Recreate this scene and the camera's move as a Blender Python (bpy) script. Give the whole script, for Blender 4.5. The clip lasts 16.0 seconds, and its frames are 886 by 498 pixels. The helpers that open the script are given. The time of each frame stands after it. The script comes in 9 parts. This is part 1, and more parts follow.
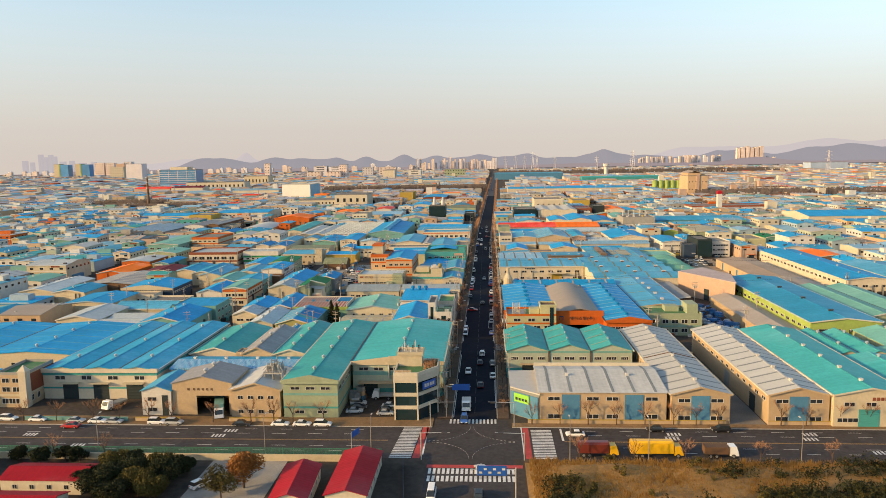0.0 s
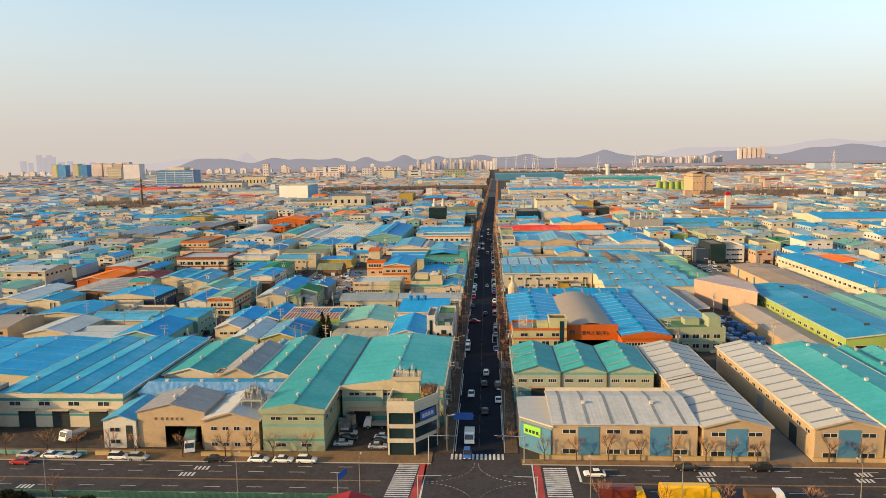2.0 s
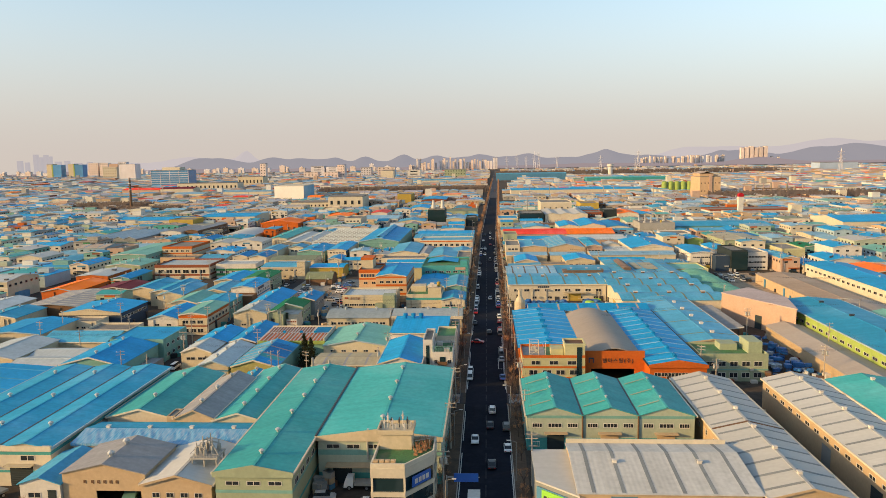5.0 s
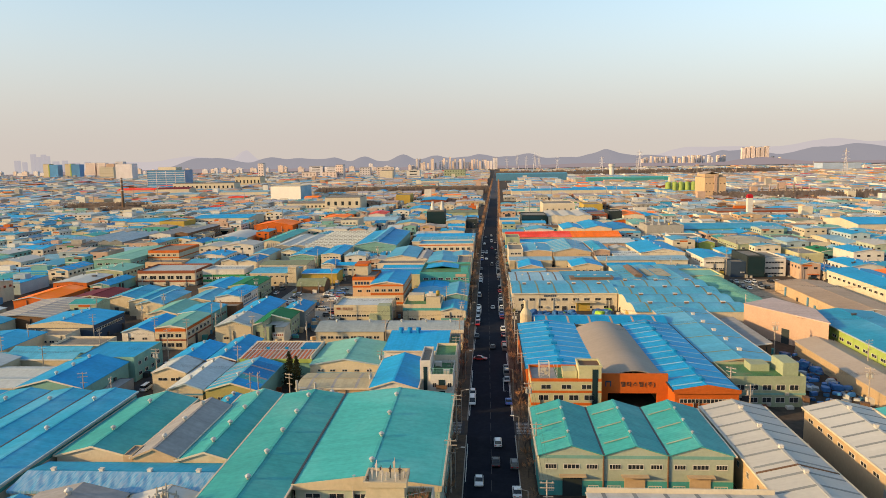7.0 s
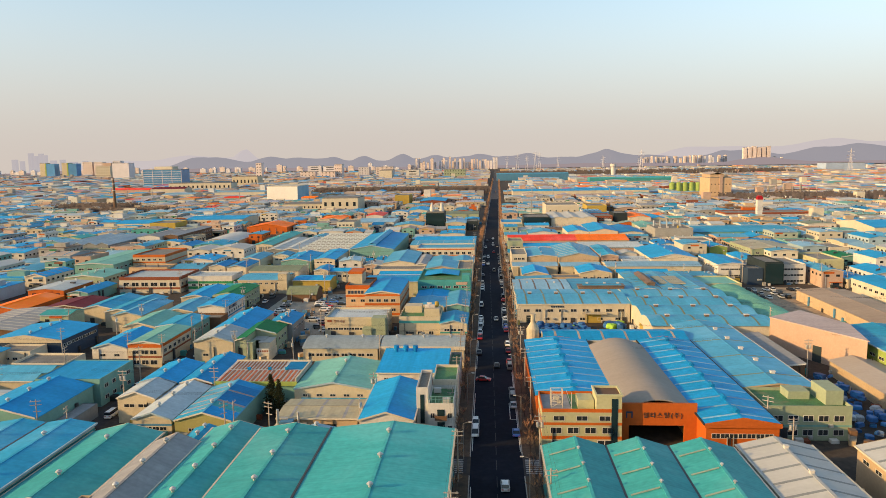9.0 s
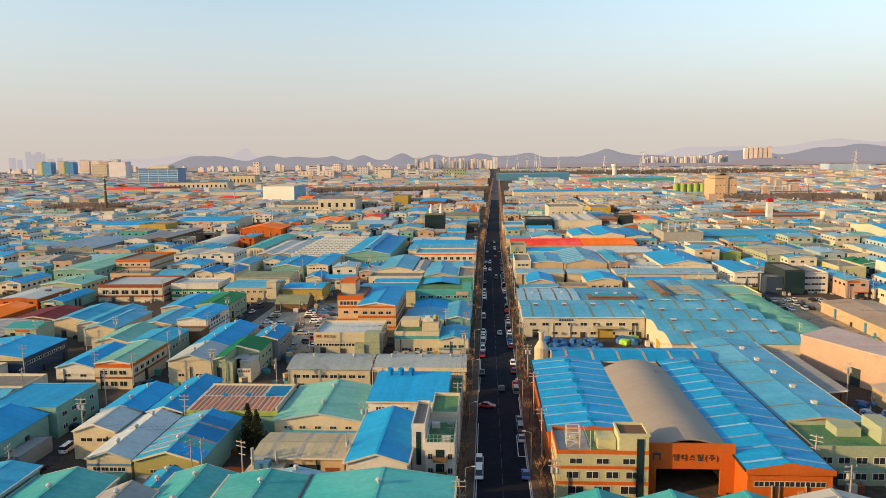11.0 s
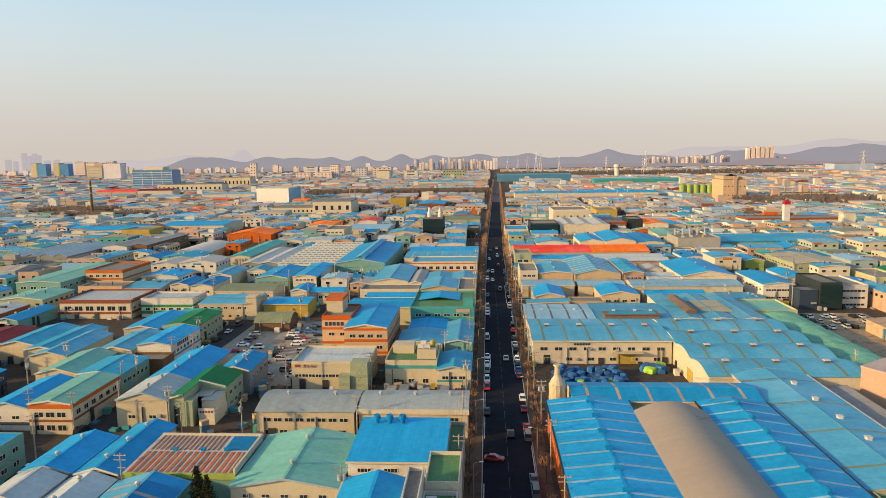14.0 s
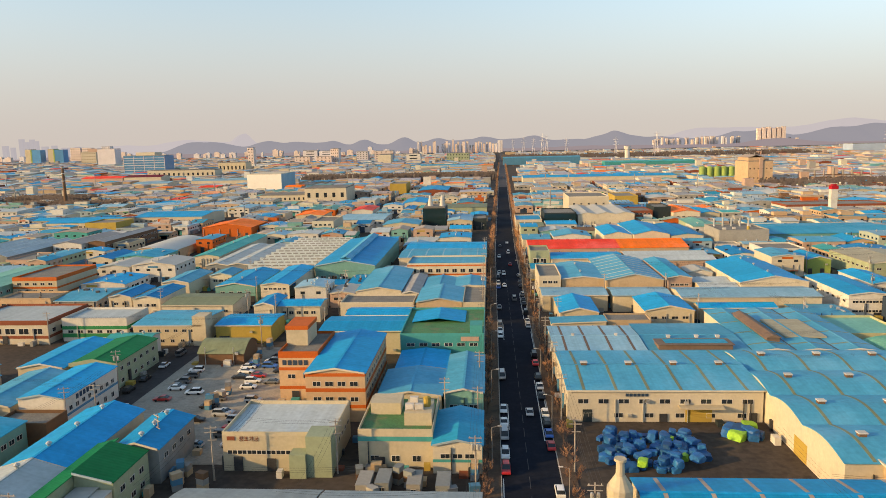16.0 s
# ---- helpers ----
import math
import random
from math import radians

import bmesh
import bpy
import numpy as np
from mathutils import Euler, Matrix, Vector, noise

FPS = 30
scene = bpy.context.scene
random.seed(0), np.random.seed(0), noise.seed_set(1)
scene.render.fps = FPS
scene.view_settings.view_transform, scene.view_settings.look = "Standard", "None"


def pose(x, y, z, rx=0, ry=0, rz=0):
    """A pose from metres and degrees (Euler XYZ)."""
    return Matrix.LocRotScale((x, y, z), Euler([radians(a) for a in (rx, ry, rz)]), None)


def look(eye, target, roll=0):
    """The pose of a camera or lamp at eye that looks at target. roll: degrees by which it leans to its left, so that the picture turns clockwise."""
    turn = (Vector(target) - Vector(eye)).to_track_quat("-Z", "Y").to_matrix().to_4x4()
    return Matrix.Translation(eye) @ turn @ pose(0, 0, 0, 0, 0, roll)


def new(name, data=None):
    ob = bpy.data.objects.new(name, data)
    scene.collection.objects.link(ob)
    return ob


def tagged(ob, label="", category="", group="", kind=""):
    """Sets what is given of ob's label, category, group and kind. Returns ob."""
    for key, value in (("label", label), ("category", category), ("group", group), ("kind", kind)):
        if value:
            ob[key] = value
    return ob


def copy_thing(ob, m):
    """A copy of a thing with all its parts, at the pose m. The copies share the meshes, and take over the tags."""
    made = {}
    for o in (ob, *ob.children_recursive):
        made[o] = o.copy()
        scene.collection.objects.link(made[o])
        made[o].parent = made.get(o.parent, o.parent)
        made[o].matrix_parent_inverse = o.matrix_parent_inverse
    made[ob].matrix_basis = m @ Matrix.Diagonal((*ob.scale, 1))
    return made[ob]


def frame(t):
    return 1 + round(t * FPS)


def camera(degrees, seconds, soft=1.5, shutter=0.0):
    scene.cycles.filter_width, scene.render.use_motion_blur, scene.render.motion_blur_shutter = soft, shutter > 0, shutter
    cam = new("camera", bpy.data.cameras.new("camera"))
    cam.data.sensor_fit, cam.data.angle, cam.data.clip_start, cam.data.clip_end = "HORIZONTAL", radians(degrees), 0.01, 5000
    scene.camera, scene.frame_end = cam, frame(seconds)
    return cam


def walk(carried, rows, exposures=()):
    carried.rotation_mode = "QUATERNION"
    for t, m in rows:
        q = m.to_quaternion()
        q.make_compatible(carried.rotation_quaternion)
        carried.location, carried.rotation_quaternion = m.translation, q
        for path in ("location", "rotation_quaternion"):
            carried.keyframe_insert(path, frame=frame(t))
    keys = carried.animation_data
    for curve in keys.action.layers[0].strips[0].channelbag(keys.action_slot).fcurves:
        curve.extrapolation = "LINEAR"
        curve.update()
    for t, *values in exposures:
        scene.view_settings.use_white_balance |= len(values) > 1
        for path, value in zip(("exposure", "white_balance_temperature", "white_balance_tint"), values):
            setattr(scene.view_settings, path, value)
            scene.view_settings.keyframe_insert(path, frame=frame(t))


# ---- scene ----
cam = camera(63.44, 16.0, soft=0.88)
PATH = [
    (0, (4.220, -151.932, 67.410), (2.980, -132.137, 64.837), -0.96),
    (0.5, (3.879, -146.518, 67.479), (2.643, -126.724, 64.901), -0.94),
    (1, (3.553, -140.865, 67.293), (2.314, -121.069, 64.721), -0.95),
    (1.5, (3.231, -135.471, 67.346), (1.986, -115.676, 64.774), -0.94),
    (2, (2.855, -130.080, 67.206), (1.613, -110.284, 64.646), -0.94),
    (2.5, (2.533, -124.714, 67.265), (1.291, -104.918, 64.704), -0.94),
    (3, (2.251, -119.203, 67.167), (1.013, -99.406, 64.610), -0.96),
    (3.5, (2.019, -113.578, 67.174), (0.777, -93.782, 64.610), -0.93),
    (4, (1.790, -108.355, 67.270), (0.546, -88.560, 64.702), -0.96),
    (4.5, (1.453, -102.596, 67.231), (0.212, -82.801, 64.659), -0.93),
    (5, (1.246, -97.108, 67.272), (0.005, -77.314, 64.699), -0.96),
    (7.5, (-0.404, -69.449, 67.041), (-1.629, -49.653, 64.468), -0.91),
    (8, (-0.745, -64.080, 67.142), (-1.964, -44.284, 64.563), -0.90),
    (10.5, (-2.262, -36.614, 67.619), (-3.475, -16.820, 65.024), -0.72),
    (11, (-2.695, -31.165, 67.789), (-3.897, -11.371, 65.187), -0.69),
    (11.5, (-3.075, -25.080, 67.472), (-4.269, -5.284, 64.881), -0.71),
    (12, (-3.401, -19.509, 67.506), (-4.590, 0.287, 64.919), -0.78),
    (12.5, (-3.525, -14.096, 67.552), (-4.721, 5.701, 64.974), -0.78),
    (13, (-3.615, -8.821, 67.759), (-4.813, 10.976, 65.179), -0.80),
    (13.5, (-3.779, -3.357, 67.802), (-4.984, 16.440, 65.229), -0.81),
    (14, (-4.120, 2.250, 67.850), (-5.316, 22.046, 65.265), -0.82),
    (14.25, (-4.500, 8.200, 67.400), (-5.702, 27.990, 64.780), -0.81),
    (14.5, (-4.914, 16.400, 67.052), (-6.119, 36.185, 64.388), -0.80),
    (15, (-5.471, 34.800, 67.669), (-6.724, 54.561, 64.851), -0.98),
    (15.5, (-6.300, 53.000, 67.162), (-7.528, 72.746, 64.225), -1.08),
    (16, (-6.600, 69.300, 66.232), (-7.930, 89.021, 63.196), -1.25),
]
walk(cam, [(t, look(eye, target, roll)) for t, eye, target, roll in PATH],
     exposures=[(0, 0.77, 7290, 14), (3, 0.74, 7290, 14), (5, 0.71, 7290, 14), (14, 0.71, 7290, 14), (15, 0.66, 7290, 14), (16, 0.68, 7290, 14)])

# ---- light ----
world = bpy.data.worlds.new("world")
scene.world = world
world.use_nodes = True
SUN_EL, SUN_AZ = 15.5, 246.0  # degrees above the horizon; compass bearing with +y as north
wn = world.node_tree
sky = wn.nodes.new("ShaderNodeTexSky")
sky.sky_type, sky.sun_disc = "NISHITA", False
sky.sun_elevation, sky.sun_rotation = radians(SUN_EL), radians(SUN_AZ)
sky.air_density, sky.dust_density, sky.ozone_density = 1.0, 1.0, 0.8
way = wn.nodes.new("ShaderNodeTexCoord")
lifted = wn.nodes.new("ShaderNodeVectorMath")
lifted.operation = "MULTIPLY_ADD"
lifted.inputs[1].default_value, lifted.inputs[2].default_value = (1, 1, 0.95), (0, 0, 0.05)
wn.links.new(way.outputs["Generated"], lifted.inputs[0])
wn.links.new(lifted.outputs[0], sky.inputs["Vector"])
# ground haze: a pale veil that thins out with height, the same all round
split = wn.nodes.new("ShaderNodeSeparateXYZ")
veil = wn.nodes.new("ShaderNodeMapRange")
veil.interpolation_type = "SMOOTHSTEP"
veil.inputs["From Min"].default_value, veil.inputs["From Max"].default_value = 0.0, 0.27
veil.inputs["To Min"].default_value, veil.inputs["To Max"].default_value = 0.92, 0.0
hazed = wn.nodes.new("ShaderNodeMix")
hazed.data_type = "RGBA"
hazed.inputs["B"].default_value = (2.36, 2.20, 2.26, 1)
wn.links.new(way.outputs["Generated"], split.inputs[0])
wn.links.new(split.outputs["Z"], veil.inputs["Value"])
wn.links.new(veil.outputs[0], hazed.inputs["Factor"])
thin = wn.nodes.new("ShaderNodeVectorMath")
thin.operation = "MULTIPLY"
thin.inputs[1].default_value = (1.12, 1.21, 1.19)
wn.links.new(sky.outputs[0], thin.inputs[0])
wn.links.new(thin.outputs[0], hazed.inputs["A"])
wn.links.new(hazed.outputs["Result"], wn.nodes["Background"].inputs[0])
wn.nodes["Background"].inputs[1].default_value = 0.145
sun_data = bpy.data.lights.new("sun", "SUN")
sun_data.energy, sun_data.angle, sun_data.color = 3.5, radians(0.7), (1.0, 0.67, 0.29)
sun = new("sun", sun_data)
az, el = radians(SUN_AZ), radians(SUN_EL)
sun.matrix_world = look((math.sin(az) * math.cos(el) * 900, math.cos(az) * math.cos(el) * 900, math.sin(el) * 900), (0, 0, 0))


# ---- materials ----
def shader(name, rough=0.6, metal=0.0, spec=0.5):
    m = bpy.data.materials.new(name)
    m.use_nodes = True
    b = m.node_tree.nodes["Principled BSDF"]
    b.inputs["Roughness"].default_value, b.inputs["Metallic"].default_value = rough, metal
    b.inputs["Specular IOR Level"].default_value = spec
    return m, m.node_tree, b


def grain(name, col, rough=0.6, spread=0.22, big=0.12, fine=2.5, rib=0.0, axis=0, bump=0.15, vary=0.12, metal=0.0, stain=None, spec=0.4):
    """A worn surface: base colour, broad weathering, fine grain, optional ribs with a spacing in metres, and a change from object to object."""
    m, nt, b = shader(name, rough, metal, spec)
    N, L = nt.nodes.new, nt.links.new
    tc = N("ShaderNodeTexCoord")
    info = N("ShaderNodeObjectInfo")
    broad, small = N("ShaderNodeTexNoise"), N("ShaderNodeTexNoise")
    broad.inputs["Scale"].default_value, broad.inputs["Detail"].default_value = big, 5
    small.inputs["Scale"].default_value, small.inputs["Detail"].default_value = fine, 3
    shift = N("ShaderNodeVectorMath")
    shift.operation = "MULTIPLY_ADD"
    shift.inputs[1].default_value = (1, 1, 1)
    L(tc.outputs["Object"], shift.inputs[0])
    L(info.outputs["Random"], shift.inputs[2])
    L(shift.outputs[0], broad.inputs["Vector"])
    L(tc.outputs["Object"], small.inputs["Vector"])
    hsv = N("ShaderNodeHueSaturation")
    hsv.inputs["Color"].default_value = (*col, 1)
    add = N("ShaderNodeMath")
    add.operation = "ADD"
    L(broad.outputs["Fac"], add.inputs[0])
    L(small.outputs["Fac"], add.inputs[1])
    ramp = N("ShaderNodeMapRange")
    ramp.inputs["From Min"].default_value, ramp.inputs["From Max"].default_value = 0.65, 1.35
    ramp.inputs["To Min"].default_value, ramp.inputs["To Max"].default_value = 1 - spread, 1 + spread
    L(add.outputs[0], ramp.inputs["Value"])
    ob = N("ShaderNodeMapRange")
    ob.inputs["To Min"].default_value, ob.inputs["To Max"].default_value = 1 - vary, 1 + vary
    L(info.outputs["Random"], ob.inputs["Value"])
    mul = N("ShaderNodeMath")
    mul.operation = "MULTIPLY"
    L(ramp.outputs[0], mul.inputs[0])
    L(ob.outputs[0], mul.inputs[1])
    if rib:
        # sheet by sheet: single sheets differ in tone, and dust runs down the slope
        cell = N("ShaderNodeSeparateXYZ")
        L(tc.outputs["Object"], cell.inputs[0])
        step = N("ShaderNodeMath")
        step.operation = "SNAP"
        step.inputs[1].default_value = 1.8
        L(cell.outputs[axis], step.inputs[0])
        pick = N("ShaderNodeTexWhiteNoise")
        pick.noise_dimensions = "2D"
        pair = N("ShaderNodeCombineXYZ")
        L(step.outputs[0], pair.inputs[0])
        L(info.outputs["Random"], pair.inputs[1])
        L(pair.outputs[0], pick.inputs["Vector"])
        tone = N("ShaderNodeMapRange")
        tone.inputs["To Min"].default_value, tone.inputs["To Max"].default_value = 1 - spread * .28, 1 + spread * .28
        L(pick.outputs["Value"], tone.inputs["Value"])
        run = N("ShaderNodeTexNoise")
        run.inputs["Scale"].default_value, run.inputs["Detail"].default_value = 1.0, 4
        squash = N("ShaderNodeVectorMath")
        squash.operation = "MULTIPLY"
        squash.inputs[1].default_value = (0.06, 1.1, 0.06) if axis else (1.1, 0.06, 0.06)
        L(shift.outputs[0], squash.inputs[0])
        L(squash.outputs[0], run.inputs["Vector"])
        streak = N("ShaderNodeMapRange")
        streak.inputs["From Min"].default_value, streak.inputs["From Max"].default_value = 0.3, 0.7
        streak.inputs["To Min"].default_value, streak.inputs["To Max"].default_value = 1 - spread * .28, 1 + spread * .28
        L(run.outputs["Fac"], streak.inputs["Value"])
        both, all_ = N("ShaderNodeMath"), N("ShaderNodeMath")
        both.operation = all_.operation = "MULTIPLY"
        L(tone.outputs[0], both.inputs[0])
        L(streak.outputs[0], both.inputs[1])
        L(both.outputs[0], all_.inputs[0])
        L(mul.outputs[0], all_.inputs[1])
        fade = N("ShaderNodeMapRange")
        fade.inputs["From Min"].default_value, fade.inputs["From Max"].default_value = 0.5, 0.75
        fade.inputs["To Min"].default_value, fade.inputs["To Max"].default_value = 1.12, 0.98
        L(broad.outputs["Fac"], fade.inputs["Value"])
        L(fade.outputs[0], hsv.inputs["Saturation"])
        mul = all_
    L(mul.outputs[0], hsv.inputs["Value"])
    out = hsv.outputs[0]
    if stain:
        spots = N("ShaderNodeTexNoise")
        spots.inputs["Scale"].default_value, spots.inputs["Detail"].default_value = 0.35, 6
        L(shift.outputs[0], spots.inputs["Vector"])
        cut = N("ShaderNodeMapRange")
        cut.inputs["From Min"].default_value, cut.inputs["From Max"].default_value = 0.52, 0.72
        L(spots.outputs["Fac"], cut.inputs["Value"])
        mix = N("ShaderNodeMix")
        mix.data_type = "RGBA"
        mix.inputs["B"].default_value = (*stain, 1)
        L(cut.outputs[0], mix.inputs["Factor"])
        L(out, mix.inputs["A"])
        out = mix.outputs["Result"]
    L(out, b.inputs["Base Color"])
    height = small.outputs["Fac"]
    if rib:
        wave = N("ShaderNodeTexWave")
        wave.bands_direction = "XYZ"[axis]
        wave.inputs["Scale"].default_value = 0.314 / rib
        L(tc.outputs["Object"], wave.inputs["Vector"])
        height = wave.outputs["Fac"]
    bmp = N("ShaderNodeBump")
    bmp.inputs["Strength"].default_value, bmp.inputs["Distance"].default_value = bump, 0.05
    L(height, bmp.inputs["Height"])
    L(bmp.outputs[0], b.inputs["Normal"])
    return m


ROOF_COLOURS = dict(
    blue=(0.003, 0.365, 0.740), deep=(0.008, 0.235, 0.520), sky=(0.130, 0.410, 0.600), pale=(0.300, 0.500, 0.630),
    aqua=(0.075, 0.370, 0.570), teal=(0.090, 0.430, 0.430), mint=(0.220, 0.500, 0.430), green=(0.012, 0.190, 0.070),
    grey=(0.510, 0.565, 0.580), white=(0.540, 0.540, 0.515), rose=(0.500, 0.400, 0.370), slate=(0.340, 0.335, 0.335), brown=(0.205, 0.145, 0.110),
    tan=(0.480, 0.390, 0.320), beige=(0.440, 0.400, 0.290), net=(0.300, 0.600, 0.460), orange=(1.200, 0.300, 0.090), red=(0.980, 0.160, 0.125), crimson=(0.420, 0.062, 0.072), dust=(0.430, 0.320, 0.230), lilac=(0.430, 0.410, 0.460), zinc=(0.360, 0.420, 0.440), maroon=(0.170, 0.025, 0.030),
    moss=(0.230, 0.260, 0.170), rust=(0.330, 0.100, 0.045), taupe=(0.400, 0.350, 0.305))
WALL_COLOURS = dict(
    cream=(0.780, 0.690, 0.510), ivory=(0.860, 0.790, 0.640), white=(0.860, 0.850, 0.810), tan=(0.700, 0.535, 0.355), olive=(0.540, 0.520, 0.210), sage=(0.560, 0.660, 0.550),
    grey=(0.480, 0.480, 0.460), steel=(0.330, 0.370, 0.390), pink=(0.700, 0.500, 0.400), brick=(0.360, 0.110, 0.060),
    lime=(0.440, 0.600, 0.170), pea=(0.480, 0.570, 0.400), peach=(0.800, 0.570, 0.370), mint=(0.240, 0.530, 0.490), jade=(0.080, 0.460, 0.460),
    navy=(0.050, 0.090, 0.160), orange=(0.750, 0.170, 0.030), brown=(0.240, 0.140, 0.085), yellow=(0.640, 0.470, 0.110),
    blue=(0.110, 0.340, 0.570), dark=(0.040, 0.060, 0.070), green=(0.030, 0.330, 0.130), straw=(0.680, 0.680, 0.420), sky_trim=(0.480, 0.640, 0.740))
ROOF_COLOURS = {k: tuple(v * 0.80 for v in c) for k, c in ROOF_COLOURS.items()}
WALL_COLOURS = {k: (c[0] * 0.63, c[1] * 0.61, c[2] * 0.585) for k, c in WALL_COLOURS.items()}
ROOF = {k: grain("roof_sheet_" + k, c, 0.50, 0.07 if k in ("white", "taupe") else 0.16, 0.07, 0.9, 0.9, 1, 0.22, 0.13, spec=0.06) for k, c in ROOF_COLOURS.items()}
ROOFX = {k: grain("roof_sheet_across_" + k, c, 0.50, 0.16, 0.07, 0.9, 0.9, 0, 0.22, 0.13, spec=0.06) for k, c in ROOF_COLOURS.items()}
WALL = {k: grain("wall_" + k, c, 0.72, 0.10, 0.18, 1.6, 0, 0, 0.1, 0.08, stain=tuple(v * 0.86 for v in c), spec=0.2) for k, c in WALL_COLOURS.items()}
CONCRETE = grain("concrete", (0.17, 0.16, 0.145), 0.85, 0.25, 0.2, 3.0, bump=0.2)
DECK = grain("roof_deck", (0.19, 0.18, 0.16), 0.9, 0.3, 0.25, 2.0, bump=0.2)
GREEN_DECK = grain("green_roof_coating", (0.055, 0.17, 0.065), 0.7, 0.35, 0.3, 2.0, stain=(0.15, 0.16, 0.08))
STEEL = grain("galvanised_steel", (0.50, 0.50, 0.48), 0.45, 0.2, 0.6, 6.0, metal=0.6)
DARK_STEEL = grain("dark_steel", (0.06, 0.06, 0.065), 0.5, 0.3, 0.6, 6.0, metal=0.4)
FRAME = grain("window_frame_paint", (0.52, 0.49, 0.45), 0.5, 0.1, 0.5, 4.0)
# main road asphalt: near-black blue, with the street's shade put into the colour
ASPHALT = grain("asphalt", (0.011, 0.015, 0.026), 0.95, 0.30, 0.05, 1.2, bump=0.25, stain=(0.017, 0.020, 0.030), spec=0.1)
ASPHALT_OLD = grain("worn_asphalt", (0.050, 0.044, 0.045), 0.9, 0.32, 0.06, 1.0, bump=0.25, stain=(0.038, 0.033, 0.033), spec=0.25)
GROUND = grain("bare_ground", (0.062, 0.049, 0.040), 0.95, 0.35, 0.04, 0.7, bump=0.3, stain=(0.042, 0.035, 0.031), spec=0.2)
PAVING = grain("pavement_blocks", (0.105, 0.070, 0.048), 0.9, 0.28, 0.12, 2.0, bump=0.3, stain=(0.065, 0.046, 0.036), spec=0.2)
PAVING_ROW = grain("dusty_pavement", (0.225, 0.140, 0.072), 0.9, 0.28, 0.12, 2.0, bump=0.3, stain=(0.150, 0.095, 0.052), spec=0.2)
KERB = grain("kerb_stone", (0.36, 0.34, 0.31), 0.85, 0.2, 0.4, 3.0)
LINE = grain("road_paint", (0.62, 0.62, 0.60), 0.7, 0.25, 0.6, 3.0, stain=(0.36, 0.35, 0.34))
RED_ROAD = grain("red_road_coating", (0.42, 0.055, 0.050), 0.8, 0.25, 0.3, 2.0)
YELLOW_LINE = grain("yellow_road_paint", (0.33, 0.20, 0.07), 0.7, 0.25, 0.6, 3.0)
BARK = grain("bark", (0.085, 0.055, 0.045), 0.95, 0.3, 1.0, 8.0)
TWIG = grain("twigs", (0.330, 0.170, 0.088), 0.95, 0.35, 0.6, 3.0, vary=0.3)


def glass(name, col, rough=0.08):
    m, nt, b = shader(name, rough, 0.0, 0.6)
    b.inputs["Base Color"].default_value = (*col, 1)
    noise_ = nt.nodes.new("ShaderNodeTexNoise")
    noise_.inputs["Scale"].default_value = 0.8
    bmp = nt.nodes.new("ShaderNodeBump")
    bmp.inputs["Strength"].default_value, bmp.inputs["Distance"].default_value = 0.05, 0.05
    nt.links.new(noise_.outputs["Fac"], bmp.inputs["Height"])
    nt.links.new(bmp.outputs[0], b.inputs["Normal"])
    return m


def crinkled(name, a, b):
    """Loose sheeting whose folds run aslant."""
    m, nt, bs = shader(name, 0.5, 0.0, 0.3)
    N, L = nt.nodes.new, nt.links.new
    tc, mp, nz = N("ShaderNodeTexCoord"), N("ShaderNodeMapping"), N("ShaderNodeTexNoise")
    mp.inputs["Rotation"].default_value, mp.inputs["Scale"].default_value = (0, 0, 0.35), (1.3, 0.22, 0.3)
    nz.inputs["Scale"].default_value, nz.inputs["Detail"].default_value = 2.2, 6
    L(tc.outputs["Object"], mp.inputs["Vector"])
    L(mp.outputs[0], nz.inputs["Vector"])
    k, mix = N("ShaderNodeMapRange"), N("ShaderNodeMix")
    k.inputs["From Min"].default_value, k.inputs["From Max"].default_value = 0.36, 0.70
    mix.data_type = "RGBA"
    mix.inputs["A"].default_value, mix.inputs["B"].default_value = (*a, 1), (*b, 1)
    L(nz.outputs["Fac"], k.inputs["Value"])
    L(k.outputs[0], mix.inputs["Factor"])
    L(mix.outputs["Result"], bs.inputs["Base Color"])
    bmp = N("ShaderNodeBump")
    bmp.inputs["Strength"].default_value, bmp.inputs["Distance"].default_value = 0.5, 0.12
    L(nz.outputs["Fac"], bmp.inputs["Height"])
    L(bmp.outputs[0], bs.inputs["Normal"])
    return m


COVER = crinkled("creased_blue_sheeting", (0.060, 0.290, 0.500), (0.290, 0.410, 0.540))
PANE = glass("window_glass", (0.022, 0.028, 0.034))
GLAZE = glass("facade_glass", (0.012, 0.030, 0.036), 0.05)


# ---- mesh helpers ----
def mesh(name, verts, faces, mats):
    me = bpy.data.meshes.new(name)
    me.from_pydata(verts, [], faces)
    for m in mats if isinstance(mats, (list, tuple)) else [mats]:
        me.materials.append(m)
    me.update()
    return me


def put(name, me, parent=None, at=(0, 0, 0), turn=0.0, scale=(1, 1, 1), label=""):
    ob = new(name, me)
    ob.location, ob.rotation_euler, ob.scale = at, (0, 0, turn), scale
    if parent:
        ob.parent = parent
    if label:
        ob["label"] = label
    return ob


def thing(name, x, y, z, label, category, group="", turn=0.0):
    ob = new(name)
    ob.location, ob.rotation_euler = (x, y, z), (0, 0, turn)
    return tagged(ob, label, category, group)


BOXF = [(0, 3, 2, 1), (4, 5, 6, 7), (0, 1, 5, 4), (1, 2, 6, 5), (2, 3, 7, 6), (3, 0, 4, 7)]


